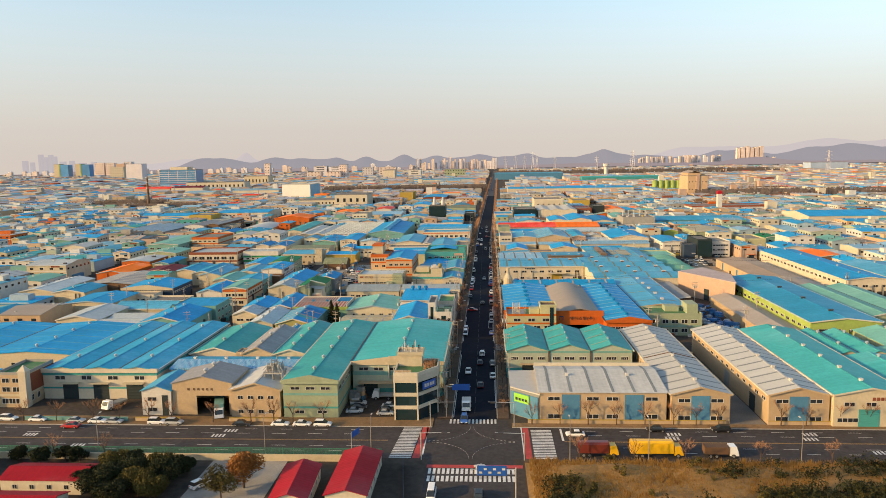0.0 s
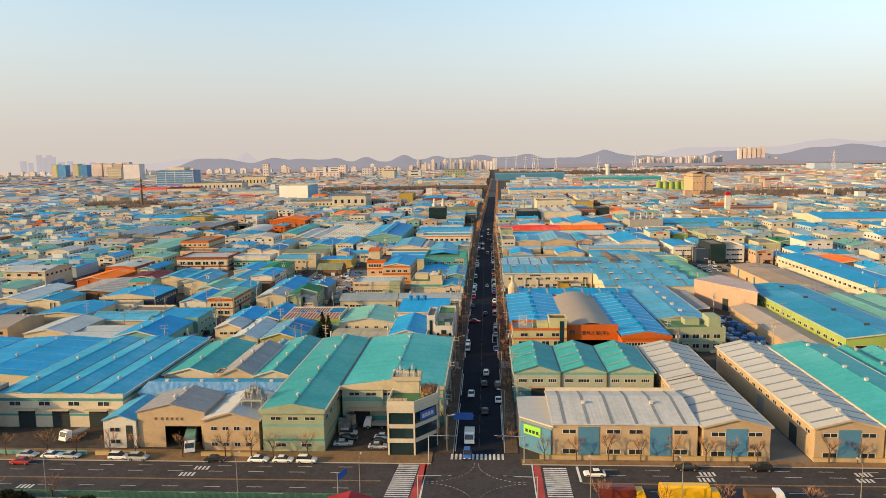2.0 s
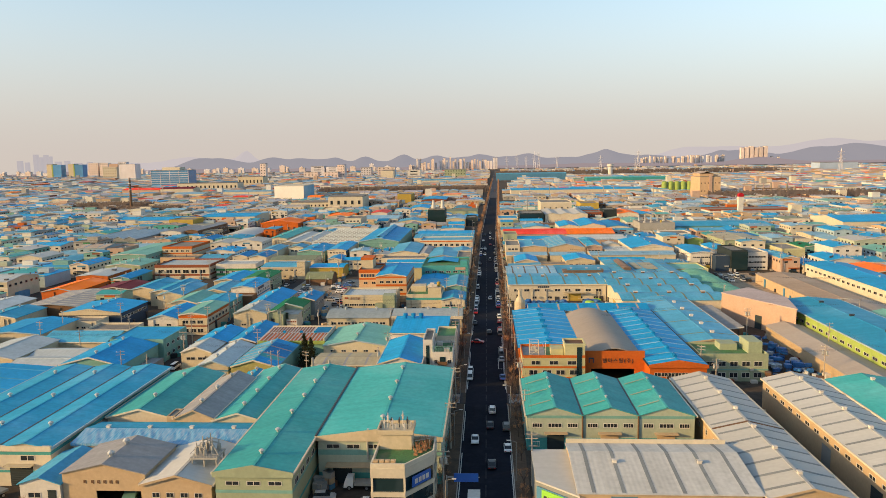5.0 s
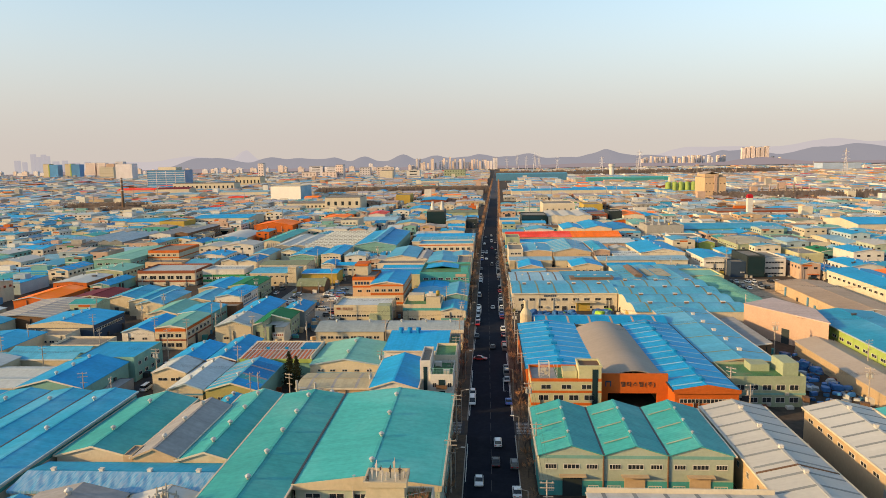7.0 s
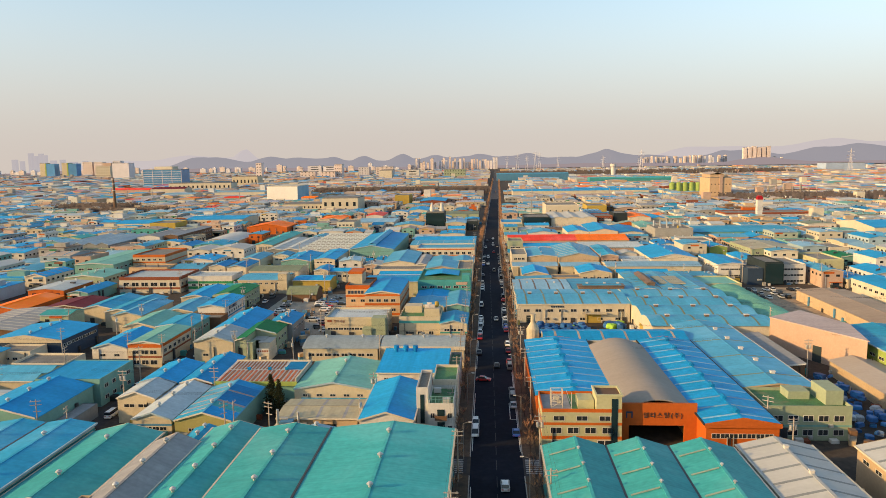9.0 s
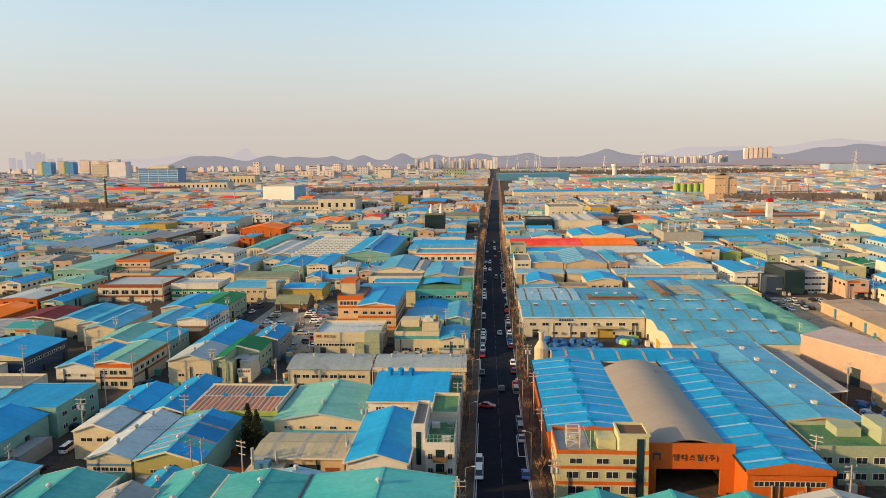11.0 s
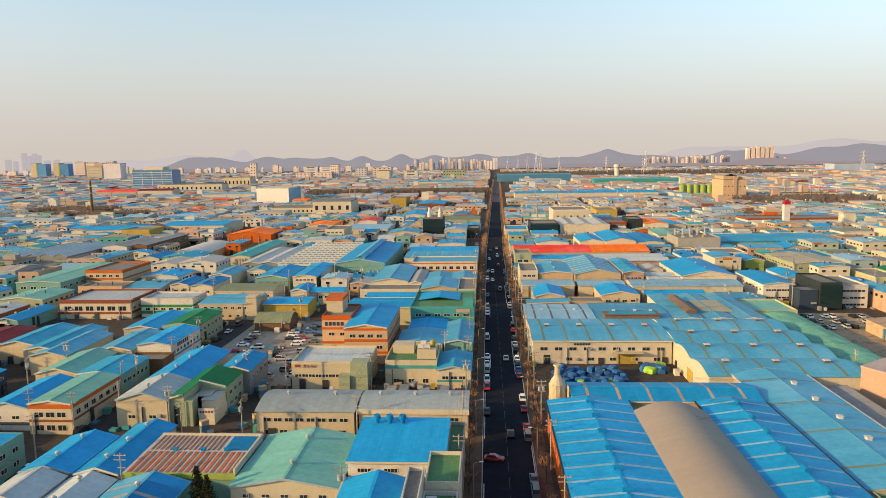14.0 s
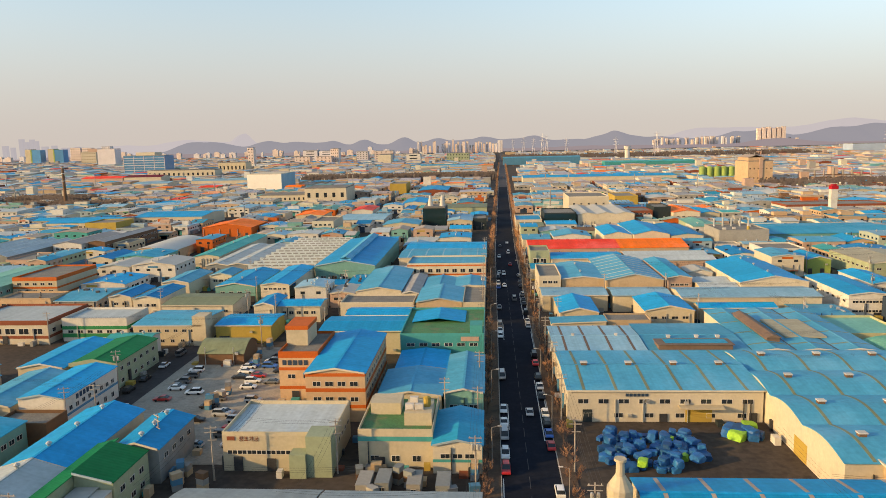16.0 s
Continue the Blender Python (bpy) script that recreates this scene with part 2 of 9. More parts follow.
class Geo:
    """Collects boxes, prisms and rods into one mesh."""

    def __init__(self):
        self.v, self.f = [], []

    def add(self, verts, faces):
        k = len(self.v)
        self.v += verts
        self.f += [tuple(i + k for i in f) for f in faces]
        return self

    def box(self, x0, x1, y0, y1, z0, z1):
        return self.add([(x0, y0, z0), (x1, y0, z0), (x1, y1, z0), (x0, y1, z0), (x0, y0, z1), (x1, y0, z1), (x1, y1, z1), (x0, y1, z1)], BOXF)

    def taper(self, cx, cy, z0, z1, r0, r1, n=8, dx=0.0, dy=0.0):
        vs = [(cx + r0 * math.cos(2 * math.pi * i / n), cy + r0 * math.sin(2 * math.pi * i / n), z0) for i in range(n)]
        vs += [(cx + dx + r1 * math.cos(2 * math.pi * i / n), cy + dy + r1 * math.sin(2 * math.pi * i / n), z1) for i in range(n)]
        return self.add(vs, [(i, (i + 1) % n, n + (i + 1) % n, n + i) for i in range(n)] + [tuple(range(n, 2 * n)), tuple(range(n - 1, -1, -1))])

    def rod(self, a, b, r0, r1=None, n=4):
        a, b = Vector(a), Vector(b)
        r1 = r0 if r1 is None else r1
        w = (b - a).normalized()
        u = w.cross(Vector((0.3, 0.2, 1)) if abs(w.z) < 0.9 else Vector((1, 0, 0))).normalized()
        t = w.cross(u)
        vs = [tuple(p + r * (u * math.cos(2 * math.pi * i / n) + t * math.sin(2 * math.pi * i / n))) for p, r in ((a, r0), (b, r1)) for i in range(n)]
        return self.add(vs, [(i, (i + 1) % n, n + (i + 1) % n, n + i) for i in range(n)] + [tuple(range(n, 2 * n)), tuple(range(n - 1, -1, -1))])

    def made(self, name, mats):
        return mesh(name, self.v, self.f, mats)


# one window, one vent and one shutter, shared by all that carry them
WIN_FRAME = Geo().box(-.5, -.45, -.07, .02, 0, 1).box(.45, .5, -.07, .02, 0, 1).box(-.45, .45, -.07, .02, 0, .07).box(-.45, .45, -.07, .02, .93, 1).box(-.02, .02, -.06, .02, .07, .93).made("window", FRAME)
WIN_PANE = Geo().box(-.45, .45, -.02, .02, .07, .93).made("pane", PANE)
WIN_WIDE = Geo().box(-.5, -.46, -.09, .02, 0, 1).box(.46, .5, -.09, .02, 0, 1).box(-.46, .46, -.09, .02, 0, .12).box(-.46, .46, -.09, .02, .88, 1).box(-.25, -.22, -.07, .02, .12, .88).box(-.015, .015, -.07, .02, .12, .88).box(.22, .25, -.07, .02, .12, .88).made("window", WALL["white"])
VENT = Geo().taper(0, 0, -.5, .5, .35, .35, 8).taper(0, 0, .5, .75, .7, .75, 8).taper(0, 0, .75, 1.15, .75, .25, 8).made("roof_vent", STEEL)
VENT_DARK = Geo().box(-.9, .9, -.5, .5, -.3, .5).box(-1.1, 1.1, -.7, .7, .5, .7).made("roof_vent", DARK_STEEL)
VENT_BLUE = Geo().box(-.9, .9, -.45, .45, -.3, .45).add([(-1.1, -.6, .45), (1.1, -.6, .45), (1.1, .6, .45), (-1.1, .6, .45), (-1.0, -.1, .75), (1.0, -.1, .75), (1.0, .1, .75), (-1.0, .1, .75)], BOXF).made("roof_vent", ROOF["deep"])
VENT_RED = Geo().box(-.8, .8, -.8, .8, -.3, .75).box(-.95, .95, -.95, .95, .75, .9).made("roof_vent", WALL["brown"])
VENT_WHITE = Geo().box(-.8, .8, -.8, .8, -.3, .6).box(-1.0, 1.0, -1.0, 1.0, .6, .85).made("roof_vent", WALL["white"])
VENT_CAP = Geo().box(-.9, .9, -.7, .7, -.3, .6).made("roof_vent", WALL["brown"])
VENT_LID = Geo().box(-1.1, 1.1, -.9, .9, .6, .85).made("lid", WALL["white"])
SHUT = {}


def shutter_mesh(m):
    if m not in SHUT:
        g, zs = Geo(), []
        for q in range(10):
            zs += [(q / 10, .05), (q / 10 + .05, .09)]
        zs.append((1.0, .12))
        k = len(zs)
        g.add([(x, -y, z) for x in (-.5, .5) for z, y in zs], [(q, k + q, k + q + 1, q + 1) for q in range(k - 1)])
        g.add([(-.5, .02, 0), (.5, .02, 0), (.5, .02, 1), (-.5, .02, 1)], [])
        g.f += [tuple(range(k)) + (2 * k + 3, 2 * k), tuple(range(2 * k - 1, k - 1, -1)) + (2 * k + 1, 2 * k + 2), (k - 1, 2 * k - 1, 2 * k + 2, 2 * k + 3), (0, 2 * k, 2 * k + 1, k)]
        SHUT[m] = g.made("shutter_door", m)
    return SHUT[m]


def spot(face, w, d, u, out=0.0):
    """A place on a wall of a building w wide and d deep whose base is centred on the origin, and the turn that faces outwards."""
    if face == "f":
        return (u - w / 2, -d / 2 - out, 0), 0.0
    if face == "r":
        return (w / 2 + out, u - d / 2, 0), math.pi / 2
    if face == "l":
        return (-w / 2 - out, d / 2 - u, 0), -math.pi / 2
    return (w / 2 - u, d / 2 + out, 0), math.pi


def windows(top, face, w, d, z, count, ww, hh, u0=None, u1=None):
    span = w if face in "fb" else d
    u0 = 1.2 if u0 is None else u0
    u1 = span - 1.2 if u1 is None else u1
    for i in range(count):
        p, a = spot(face, w, d, u0 + (u1 - u0) * (i + 0.5) / count)
        fr = put("window", WIN_FRAME, top, (p[0], p[1], z), a, (ww, 1, hh))
        put("pane", WIN_PANE, fr)


def wide_windows(top, face, w, d, z, hh, spans):
    """White-framed windows of four lights; spans: the middle of each along the wall and its width."""
    for u, ww in spans:
        p, a = spot(face, w, d, u)
        put("pane", WIN_PANE, put("window", WIN_WIDE, top, (p[0], p[1], z), a, (ww, 1, hh)))


def slope_patch(u0, z0, u1, z1, v0, v1, lift=.2, thick=.04):
    """A sheet laid on a slope that climbs from u0 to u1, between v0 and v1 along the ridge."""
    return Geo().add([(u, v, z + lift + t) for t in (0, thick) for u, z, v in ((u0, z0, v0), (u1, z1, v0), (u1, z1, v1), (u0, z0, v1))], BOXF)


def shutter(top, face, w, d, u, ww, hh, m, name="shutter_door", z=0.0):
    p, a = spot(face, w, d, u)
    return put(name, shutter_mesh(m), top, (p[0], p[1], z), a, (ww, 1, hh))


def profile(kind, w, h, rise, n):
    b = w / n
    if kind in ("flat", "deck"):
        return [(0, h), (w, h)]
    if kind == "shed":
        return [(0, h), (w, h + rise)]
    if kind == "barrel":
        return [(w * i / 24, h + rise * math.sin(math.pi * i / 24)) for i in range(25)]
    if kind == "waves":
        return [(b * (k + i / 8), h + rise * math.sin(math.pi * i / 8)) for k in range(n) for i in range(8)] + [(w, h)]
    if kind == "saw":
        return [p for i in range(n) for p in ((i * b, h), (i * b + 0.3, h + rise), ((i + 1) * b, h))]
    if kind == "back":
        return [(0, h), (w * 0.70, h + rise), (w, h + rise * 0.45)]
    return [p for i in range(n) for p in ((i * b, h), (i * b + b / 2, h + rise))] + [(w, h)]


def prism(w, d, prof, along, turned):
    """The walls under a roof profile that runs across u and is drawn out along v."""
    k = len(prof)
    out = [(0, 0), (w, 0)] + prof[::-1]
    vs = [(u - w / 2, s * d / 2, z) for s in (-1, 1) for u, z in out]
    n = k + 2
    fs = [tuple(range(n)), tuple(range(2 * n - 1, n - 1, -1)), (1, n + 1, n + 2, 2), (0, n - 1, 2 * n - 1, n)]
    if turned:
        vs = [(-y, x, z) for x, y, z in vs]
    return vs, fs


def sheets(w, d, prof, over, thick, turned, g=None, lift=.03, v=None):
    """One folded sheet that follows a roof profile; v: the stretch along the ridge, else all of it and the overhang."""
    g = g or Geo()
    pts = list(prof)
    if over:
        for end, nxt in ((0, 1), (-1, -2)):
            (a, za), (c, zc) = pts[end], pts[nxt]
            s = (zc - za) / max(abs(c - a), 0.01)
            if abs(s) < 2:
                pts[end] = (a - over if end == 0 else a + over, za - over * s)
    v0, v1 = v or (-d / 2 - over, d / 2 + over)
    k = len(pts)
    vs = [(u - w / 2, y, z + lift + t) for y in (v0, v1) for t in (0, thick) for u, z in pts]
    fs = []
    for i in range(k - 1):
        fs += [(i, i + 1, 2 * k + i + 1, 2 * k + i)[::-1], (k + i, k + i + 1, 3 * k + i + 1, 3 * k + i), (i, i + 1, k + i + 1, k + i), (2 * k + i, 3 * k + i, 3 * k + i + 1, 2 * k + i + 1)]
    fs += [(0, k, 3 * k, 2 * k), (k - 1, 3 * k - 1, 4 * k - 1, 2 * k - 1)]
    if turned:
        vs = [(-y, x, z) for x, y, z in vs]
    return g.add(vs, fs)


def height_at(prof, u):
    for (a, za), (b, zb) in zip(prof, prof[1:]):
        if a <= u <= b:
            return za + (zb - za) * (u - a) / max(b - a, 0.01)
    return prof[-1][1]


def eave_trim(g, x0, x1, y0, y1, prof, turned):
    """Pale flashing along the front edge of a roof: a straight eave, or a verge that follows the gables."""
    if turned:
        z = prof[0][1]
        g.box(x0 - .35, x1 + .35, y0 - .5, y0 - .36, z - .16, z + .2)
        return
    for (a, za), (c, zc) in zip(prof, prof[1:]):
        vs = [(x0 + u, y0 - .36 - t, z + k) for t in (0, .12) for k in (-.12, .3) for u, z in ((a, za), (c, zc))]
        g.add(vs, [(0, 1, 3, 2), (4, 6, 7, 5), (2, 3, 7, 6), (0, 4, 5, 1), (0, 2, 6, 4), (1, 5, 7, 3)])


BUILT = []
TOPS = []


def building(x0, x1, y0, y1, h, roof="gable", rise=1.5, rc="blue", wc="cream", n=1, across=False, name="factory", label="", win=(), doors=(), bands=(),
             vents=0, vent=None, strips=0, strip_mat=None, fascia=None, group="", parapet=0.8, deck=None, over=0.35, caps=True):
    """One building: walls, roof, windows, doors and fittings as parts. across: the ridge runs along x."""
    w, d = x1 - x0, y1 - y0
    BUILT.append((x0, x1, y0, y1))
    label = label or "%s-roofed factory building with %s walls" % ({"aqua": "bright blue", "deep": "dark blue", "sky": "light blue", "pale": "pale blue"}.get(rc, rc), wc)
    top = thing(name, (x0 + x1) / 2, (y0 + y1) / 2, 0, label, "building" if "factory" not in name else "factory", group)
    pw, pd = (d, w) if across else (w, d)
    prof = profile(roof, pw, h, rise, n)
    TOPS.append((x0, x1, y0, y1, prof, across))
    vs, fs = prism(pw, pd, prof, 0, across)
    put("wall", mesh("wall", vs, fs, WALL[wc]), top)
    if roof in ("flat", "deck"):
        put("roof_deck", Geo().box(-w / 2 + .2, w / 2 - .2, -d / 2 + .2, d / 2 - .2, h + .004, h + .06).made("roof_deck", deck or DECK), top)
        g = Geo().box(-w / 2, w / 2, -d / 2, -d / 2 + .22, h, h + parapet).box(-w / 2, w / 2, d / 2 - .22, d / 2, h, h + parapet)
        g.box(-w / 2, -w / 2 + .22, -d / 2 + .22, d / 2 - .22, h, h + parapet).box(w / 2 - .22, w / 2, -d / 2 + .22, d / 2 - .22, h, h + parapet)
        put("parapet", g.made("parapet", WALL[fascia or wc]), top)
    else:
        mats = ROOFX if across else ROOF
        put("roof", sheets(pw, pd, prof, over, .16, across).made("roof", mats[rc]), top)
        if not across and roof == "gable" and y0 < 130 and h > 7:
            fall = over * rise / (w / n / 2)
            for s in (-1, 1):
                put("gutter", Geo().box(-.16, .16, -d / 2 - over, d / 2 + over, -.12, .24).made("gutter", WALL["dark" if wc == "orange" else "ivory" if rc != "aqua" else "sky_trim"]), top, (s * (w / 2 + over + .12), 0, h - fall))
        if not across and roof == "gable" and n > 1 and y0 < 270:
            valley = Geo().box(-.22, .22, -d / 2 - over + .02, d / 2 + over - .02, .1, .28).made("valley_gutter", DARK_STEEL)
            for k in range(1, n):
                put("valley_gutter", valley, top, (w * k / n - w / 2, 0, h))
        if not across and n == 1 and roof == "gable" and y0 < 130 and h > 7:
            for end in (1,) if fascia else (-1, 1):
                g, ye = Geo(), end * (d / 2 + over + .06)
                lo = [(-w / 2 - over, h - .35), (0, h + rise - .12), (w / 2 + over, h - .35), (w / 2 + over, h + .06), (0, h + rise + .28), (-w / 2 - over, h + .06)]
                vs = [(x, ye + t, z) for t in (-.06, .06) for x, z in lo]
                g.add(vs, [(0, 1, 4, 5), (1, 2, 3, 4), (7, 6, 11, 10), (8, 7, 10, 9)] + [(i, i + 6, (i + 1) % 6 + 6, (i + 1) % 6) for i in range(6)])
                put("verge", g.made("verge", WALL[wc if wc in ("tan", "orange") else "ivory"]), top)
        if 95 < y0 < 430 and not fascia and roof in ("gable", "shed", "saw") and not (n == 1 and h > 7 and y0 < 130 and roof == "gable" and not across):
            g = Geo()
            eave_trim(g, -w / 2, w / 2, -d / 2, d / 2, prof, across)
            put("verge", g.made("verge", WALL[("ivory", "white", "sky_trim")[len(BUILT) % 3]]), top)
        if fascia:
            g, y_, u_ = Geo(), -d / 2 - over - .16, w / 2 + .4
            if across or n > 1:
                g.box(-u_, u_, y_, -d / 2 - .02, h - .7, h + .45)
            else:
                for s in (-1, 1):
                    vs = [(s * u_, y_, h - .7), (0, y_, h - .7), (0, y_, h + rise + .5), (s * u_, y_, h + .3)]
                    vs += [(x, y + .12, z) for x, y, z in vs]
                    g.add(vs, BOXF)
            put("fascia", g.made("fascia", WALL[fascia]), top)
    if roof in ("gable", "saw", "barrel", "back", "shed", "waves"):
        for i in range(strips):
            v = -pd / 2 + pd * (i + .5) / strips
            g = sheets(pw, pd, prof, 0, .03, across, None, .2, (v - .35, v + .35))
            put("skylight_strip", g.made("skylight_strip", strip_mat or CONCRETE), top)
        bay = pw / n
        for k in range(n):
            for i in range(vents):
                u, v = k * bay + bay * (.5 if roof == "gable" else .5), -pd / 2 + pd * (i + .5) / vents
                z = height_at(prof, u)
                p = (-v, u - pw / 2, z + .3) if across else (u - pw / 2, v, z + .3)
                rv = put("roof_vent", vent or VENT, top, p, 0.0, (.45, .45, .6) if vent in (VENT_WHITE, VENT_RED) else (.8, .8, .8))
                if vent == VENT_CAP:
                    put("lid", VENT_LID, rv)
        if caps and h * w > 60:
            g = Geo()
            for k in range(n):
                u = k * bay + bay / 2 - pw / 2
                if roof == "gable":
                    vs = [(u - .3, -pd / 2 - over, h + rise + .12), (u + .3, -pd / 2 - over, h + rise + .12), (u + .3, pd / 2 + over, h + rise + .12), (u - .3, pd / 2 + over, h + rise + .12)]
                    vs += [(x, y, z + .12) for x, y, z in vs]
                    g.add([(-y, x, z) for x, y, z in vs] if across else vs, BOXF)
            if g.v:
                put("ridge_cap", g.made("ridge_cap", (ROOFX if across else ROOF)[rc]), top)
    for face, z, count, ww, hh, *span in win:
        windows(top, face, w, d, z, count, ww, hh, *span)
    for face, u, ww, hh, m in doors:
        shutter(top, face, w, d, u, ww, hh, m)
    for z0, z1, m in bands:
        g = Geo().box(-w / 2 - .05, w / 2 + .05, -d / 2 - .05, -d / 2 + .01, z0, z1)
        g.box(w / 2 - .01, w / 2 + .05, -d / 2 + .01, d / 2, z0, z1).box(-w / 2 - .05, -w / 2 + .01, -d / 2 + .01, d / 2, z0, z1)
        put("trim_band", g.made("trim_band", m), top)
    return top


def roof_clutter(top, spots_, z):
    """Cooling units and tanks on a flat roof."""
    for i, (x, y) in enumerate(spots_):
        if i % 3 == 2:
            put("water_tank", Geo().taper(0, 0, .3, 1.9, .8, .8, 10).taper(0, 0, 1.9, 2.2, .8, .2, 10).box(-.6, .6, -.6, .6, 0, .3).made("water_tank", WALL["blue" if i % 2 else "yellow"]), top, (x, y, z))
        else:
            put("cooling_unit", Geo().box(-.9, .9, -.5, .5, .15, 1.3).box(-.8, .8, -.56, -.5, .3, 1.2).box(-.9, -.7, -.4, .4, 0, .15).box(.7, .9, -.4, .4, 0, .15).made("cooling_unit", FRAME), top, (x, y, z))


# ---- ground and roads ----
def slab(name, x0, x1, y0, y1, z0, z1, m, label, category="road", kind="structure"):
    ob = put(name, Geo().box(x0, x1, y0, y1, z0, z1).made(name, m))
    return tagged(ob, label, category, kind=kind)


n_ = 24
rim = [(4700 * math.cos(2 * math.pi * i / n_), 200 + 4700 * math.sin(2 * math.pi * i / n_), 0) for i in range(n_)]
tagged(put("ground", mesh("ground", rim, [tuple(range(n_))], GROUND)), "brown bare ground and worn yards between the factories", "ground", kind="structure")
def road_x(y):
    """The main road's centre line: straight at first, then bearing a little to the east."""
    return 0.5 + max(0.0, y - 120) * 0.004 + max(0.0, y - 500) * 0.0118


def ribbon(name, a, b, y0, y1, z1, m, label, category="road"):
    """A flat strip that keeps a and b metres off the centre line."""
    ys = [y0 + (y1 - y0) * i / 24 for i in range(25)]
    vs = [(road_x(y) + o, y, z) for y in ys for o, z in ((a, .003), (a, z1), (b, z1), (b, .003))]
    fs = [(4 * i + k, 4 * i + k + 1, 4 * i + k + 5, 4 * i + k + 4) for i in range(24) for k in range(3)]
    tagged(put(name, mesh(name, vs, fs, m)), label, category, kind="structure")


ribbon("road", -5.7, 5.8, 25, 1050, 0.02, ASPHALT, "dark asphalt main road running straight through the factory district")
# the far stretch is paler: distance haze put into the asphalt's colour
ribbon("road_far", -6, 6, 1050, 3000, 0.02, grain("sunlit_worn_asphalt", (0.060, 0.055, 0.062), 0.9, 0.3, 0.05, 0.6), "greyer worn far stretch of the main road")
slab("road_cross", -700, 700, 1.2, 20, 0.004, 0.022, ASPHALT_OLD, "worn asphalt cross road with white lane marks")
slab("road_near", -9.5, 9.5, -90, 1.2, 0.004, 0.022, ASPHALT_OLD, "worn asphalt road leading away from the crossing")
slab("road_mouth", -9, 9, 20, 25, 0.004, 0.02, ASPHALT_OLD, "dark asphalt mouth of the main road at the crossing")
slab("side_street_west", -60, -6, 92.2, 100.4, 0.004, 0.018, ASPHALT_OLD, "worn asphalt side street between the factory rows")
slab("side_street_east", 6, 62, 91.2, 100.4, 0.004, 0.018, ASPHALT_OLD, "worn asphalt side street between the factory rows")
for sx, nm in ((-1, "pavement_west"), (1, "pavement_east")):
    for j, (ya, yb) in enumerate(((26, 91), (100.6, 540), (552, 1200), (1212, 3000))):
        xa, xb = sorted((sx * 5.9 + .05 * sx, sx * 9.3 - .4))
        ribbon("%s_%d" % (nm, j + 1), xa, xb, ya, yb, 0.14, PAVING, "red-brown block pavement beside the main road", "pavement")
        xa, xb = sorted((sx * 5.75, sx * 5.95))
        ribbon("kerb_%s_%d" % (nm[9:], j + 1), xa, xb, ya, yb, 0.15, KERB, "grey stone kerb of the main road", "kerb")

# ---- factories along the cross road, west side ----
W = WALL
SIGN_BLUE = grain("sign_blue", (0.012, 0.090, 0.360), 0.5, 0.1, 0.5, 4.0)
SIGN_LIME = grain("sign_lime", (0.200, 0.480, 0.060), 0.5, 0.1, 0.5, 4.0)
# the dark one also fills open gateways, whose shade is put in as colour
GREY_DOOR, DARK_FILL, TEAL_DOOR = WALL["steel"], WALL["dark"], WALL["jade"]

b = building(-132.2, -123.8, 32.7, 46, 9.2, "flat", wc="tan", name="office_building", label="brown and red-brick office building at the roadside", fascia="grey", deck=GREEN_DECK,
             win=[("f", 1.0, 3, 2.0, 1.6), ("f", 4.4, 2, 2.4, 1.5), ("f", 7.0, 2, 2.2, 1.4), ("r", 1.2, 4, 1.2, 1.8), ("r", 4.8, 4, 1.2, 1.8)], bands=[(3.2, 3.8, W["cream"])])
put("brick_facing", Geo().box(4.2, 4.28, -4.6, 6.5, 3.9, 9.0).made("brick_facing", W["brick"]), b)
put("corner_tower", Geo().box(2.4, 4.5, -7.0, -4.8, 0, 10.2).made("corner_tower", W["ivory"]), b)
put("tower_cap", Geo().add([(2.2, -7.2, 10.2), (4.7, -7.2, 10.2), (4.7, -4.6, 10.2), (2.2, -4.6, 10.2), (3.4, -5.95, 11.9), (3.5, -5.95, 11.9), (3.5, -5.85, 11.9), (3.4, -5.85, 11.9)], BOXF).made("tower_cap", W["ivory"]), b)
b = building(-123.5, -89.9, 40.1, 97, 8.5, "gable", 0.9, "aqua", "ivory", n=3, vents=3, fascia="ivory", label="wide blue-roofed factory with a cream front and teal bands",
             win=[("f", 5.6, 4, 3.2, 1.2)], doors=[("f", 8, 4.5, 4.6, DARK_FILL), ("f", 17, 4.5, 4.6, DARK_FILL), ("f", 27, 5, 4.6, DARK_FILL)], bands=[(6.9, 7.6, W["jade"]), (3.0, 3.5, W["jade"])])
for u in (8, 17, 27):
    put("door_canopy", Geo().box(-3, 3, -1.6, .05, 4.75, 4.95).made("door_canopy", W["cream"]), b, (u - 16.8, -28.45, 0))
building(-182, -125, 57, 98, 8.2, "gable", 1.0, "blue", "cream", n=2, vents=4, strips=5, strip_mat=ROOF["sky"], win=[("f", 4.5, 8, 3.0, 1.2)], label="broad blue-roofed factory with lighter roof strips")
building(-88.2, -80.2, 27.4, 42, 6.7, "gable", 1.3, "sky", "white", win=[("f", 3.9, 1, 2.6, 1.1, .6, 5), ("f", 1.0, 1, 2.6, 1.1, .6, 5)], doors=[("f", 6.3, 1.6, 5.5, DARK_FILL)], label="small white workshop with a light blue gable roof")
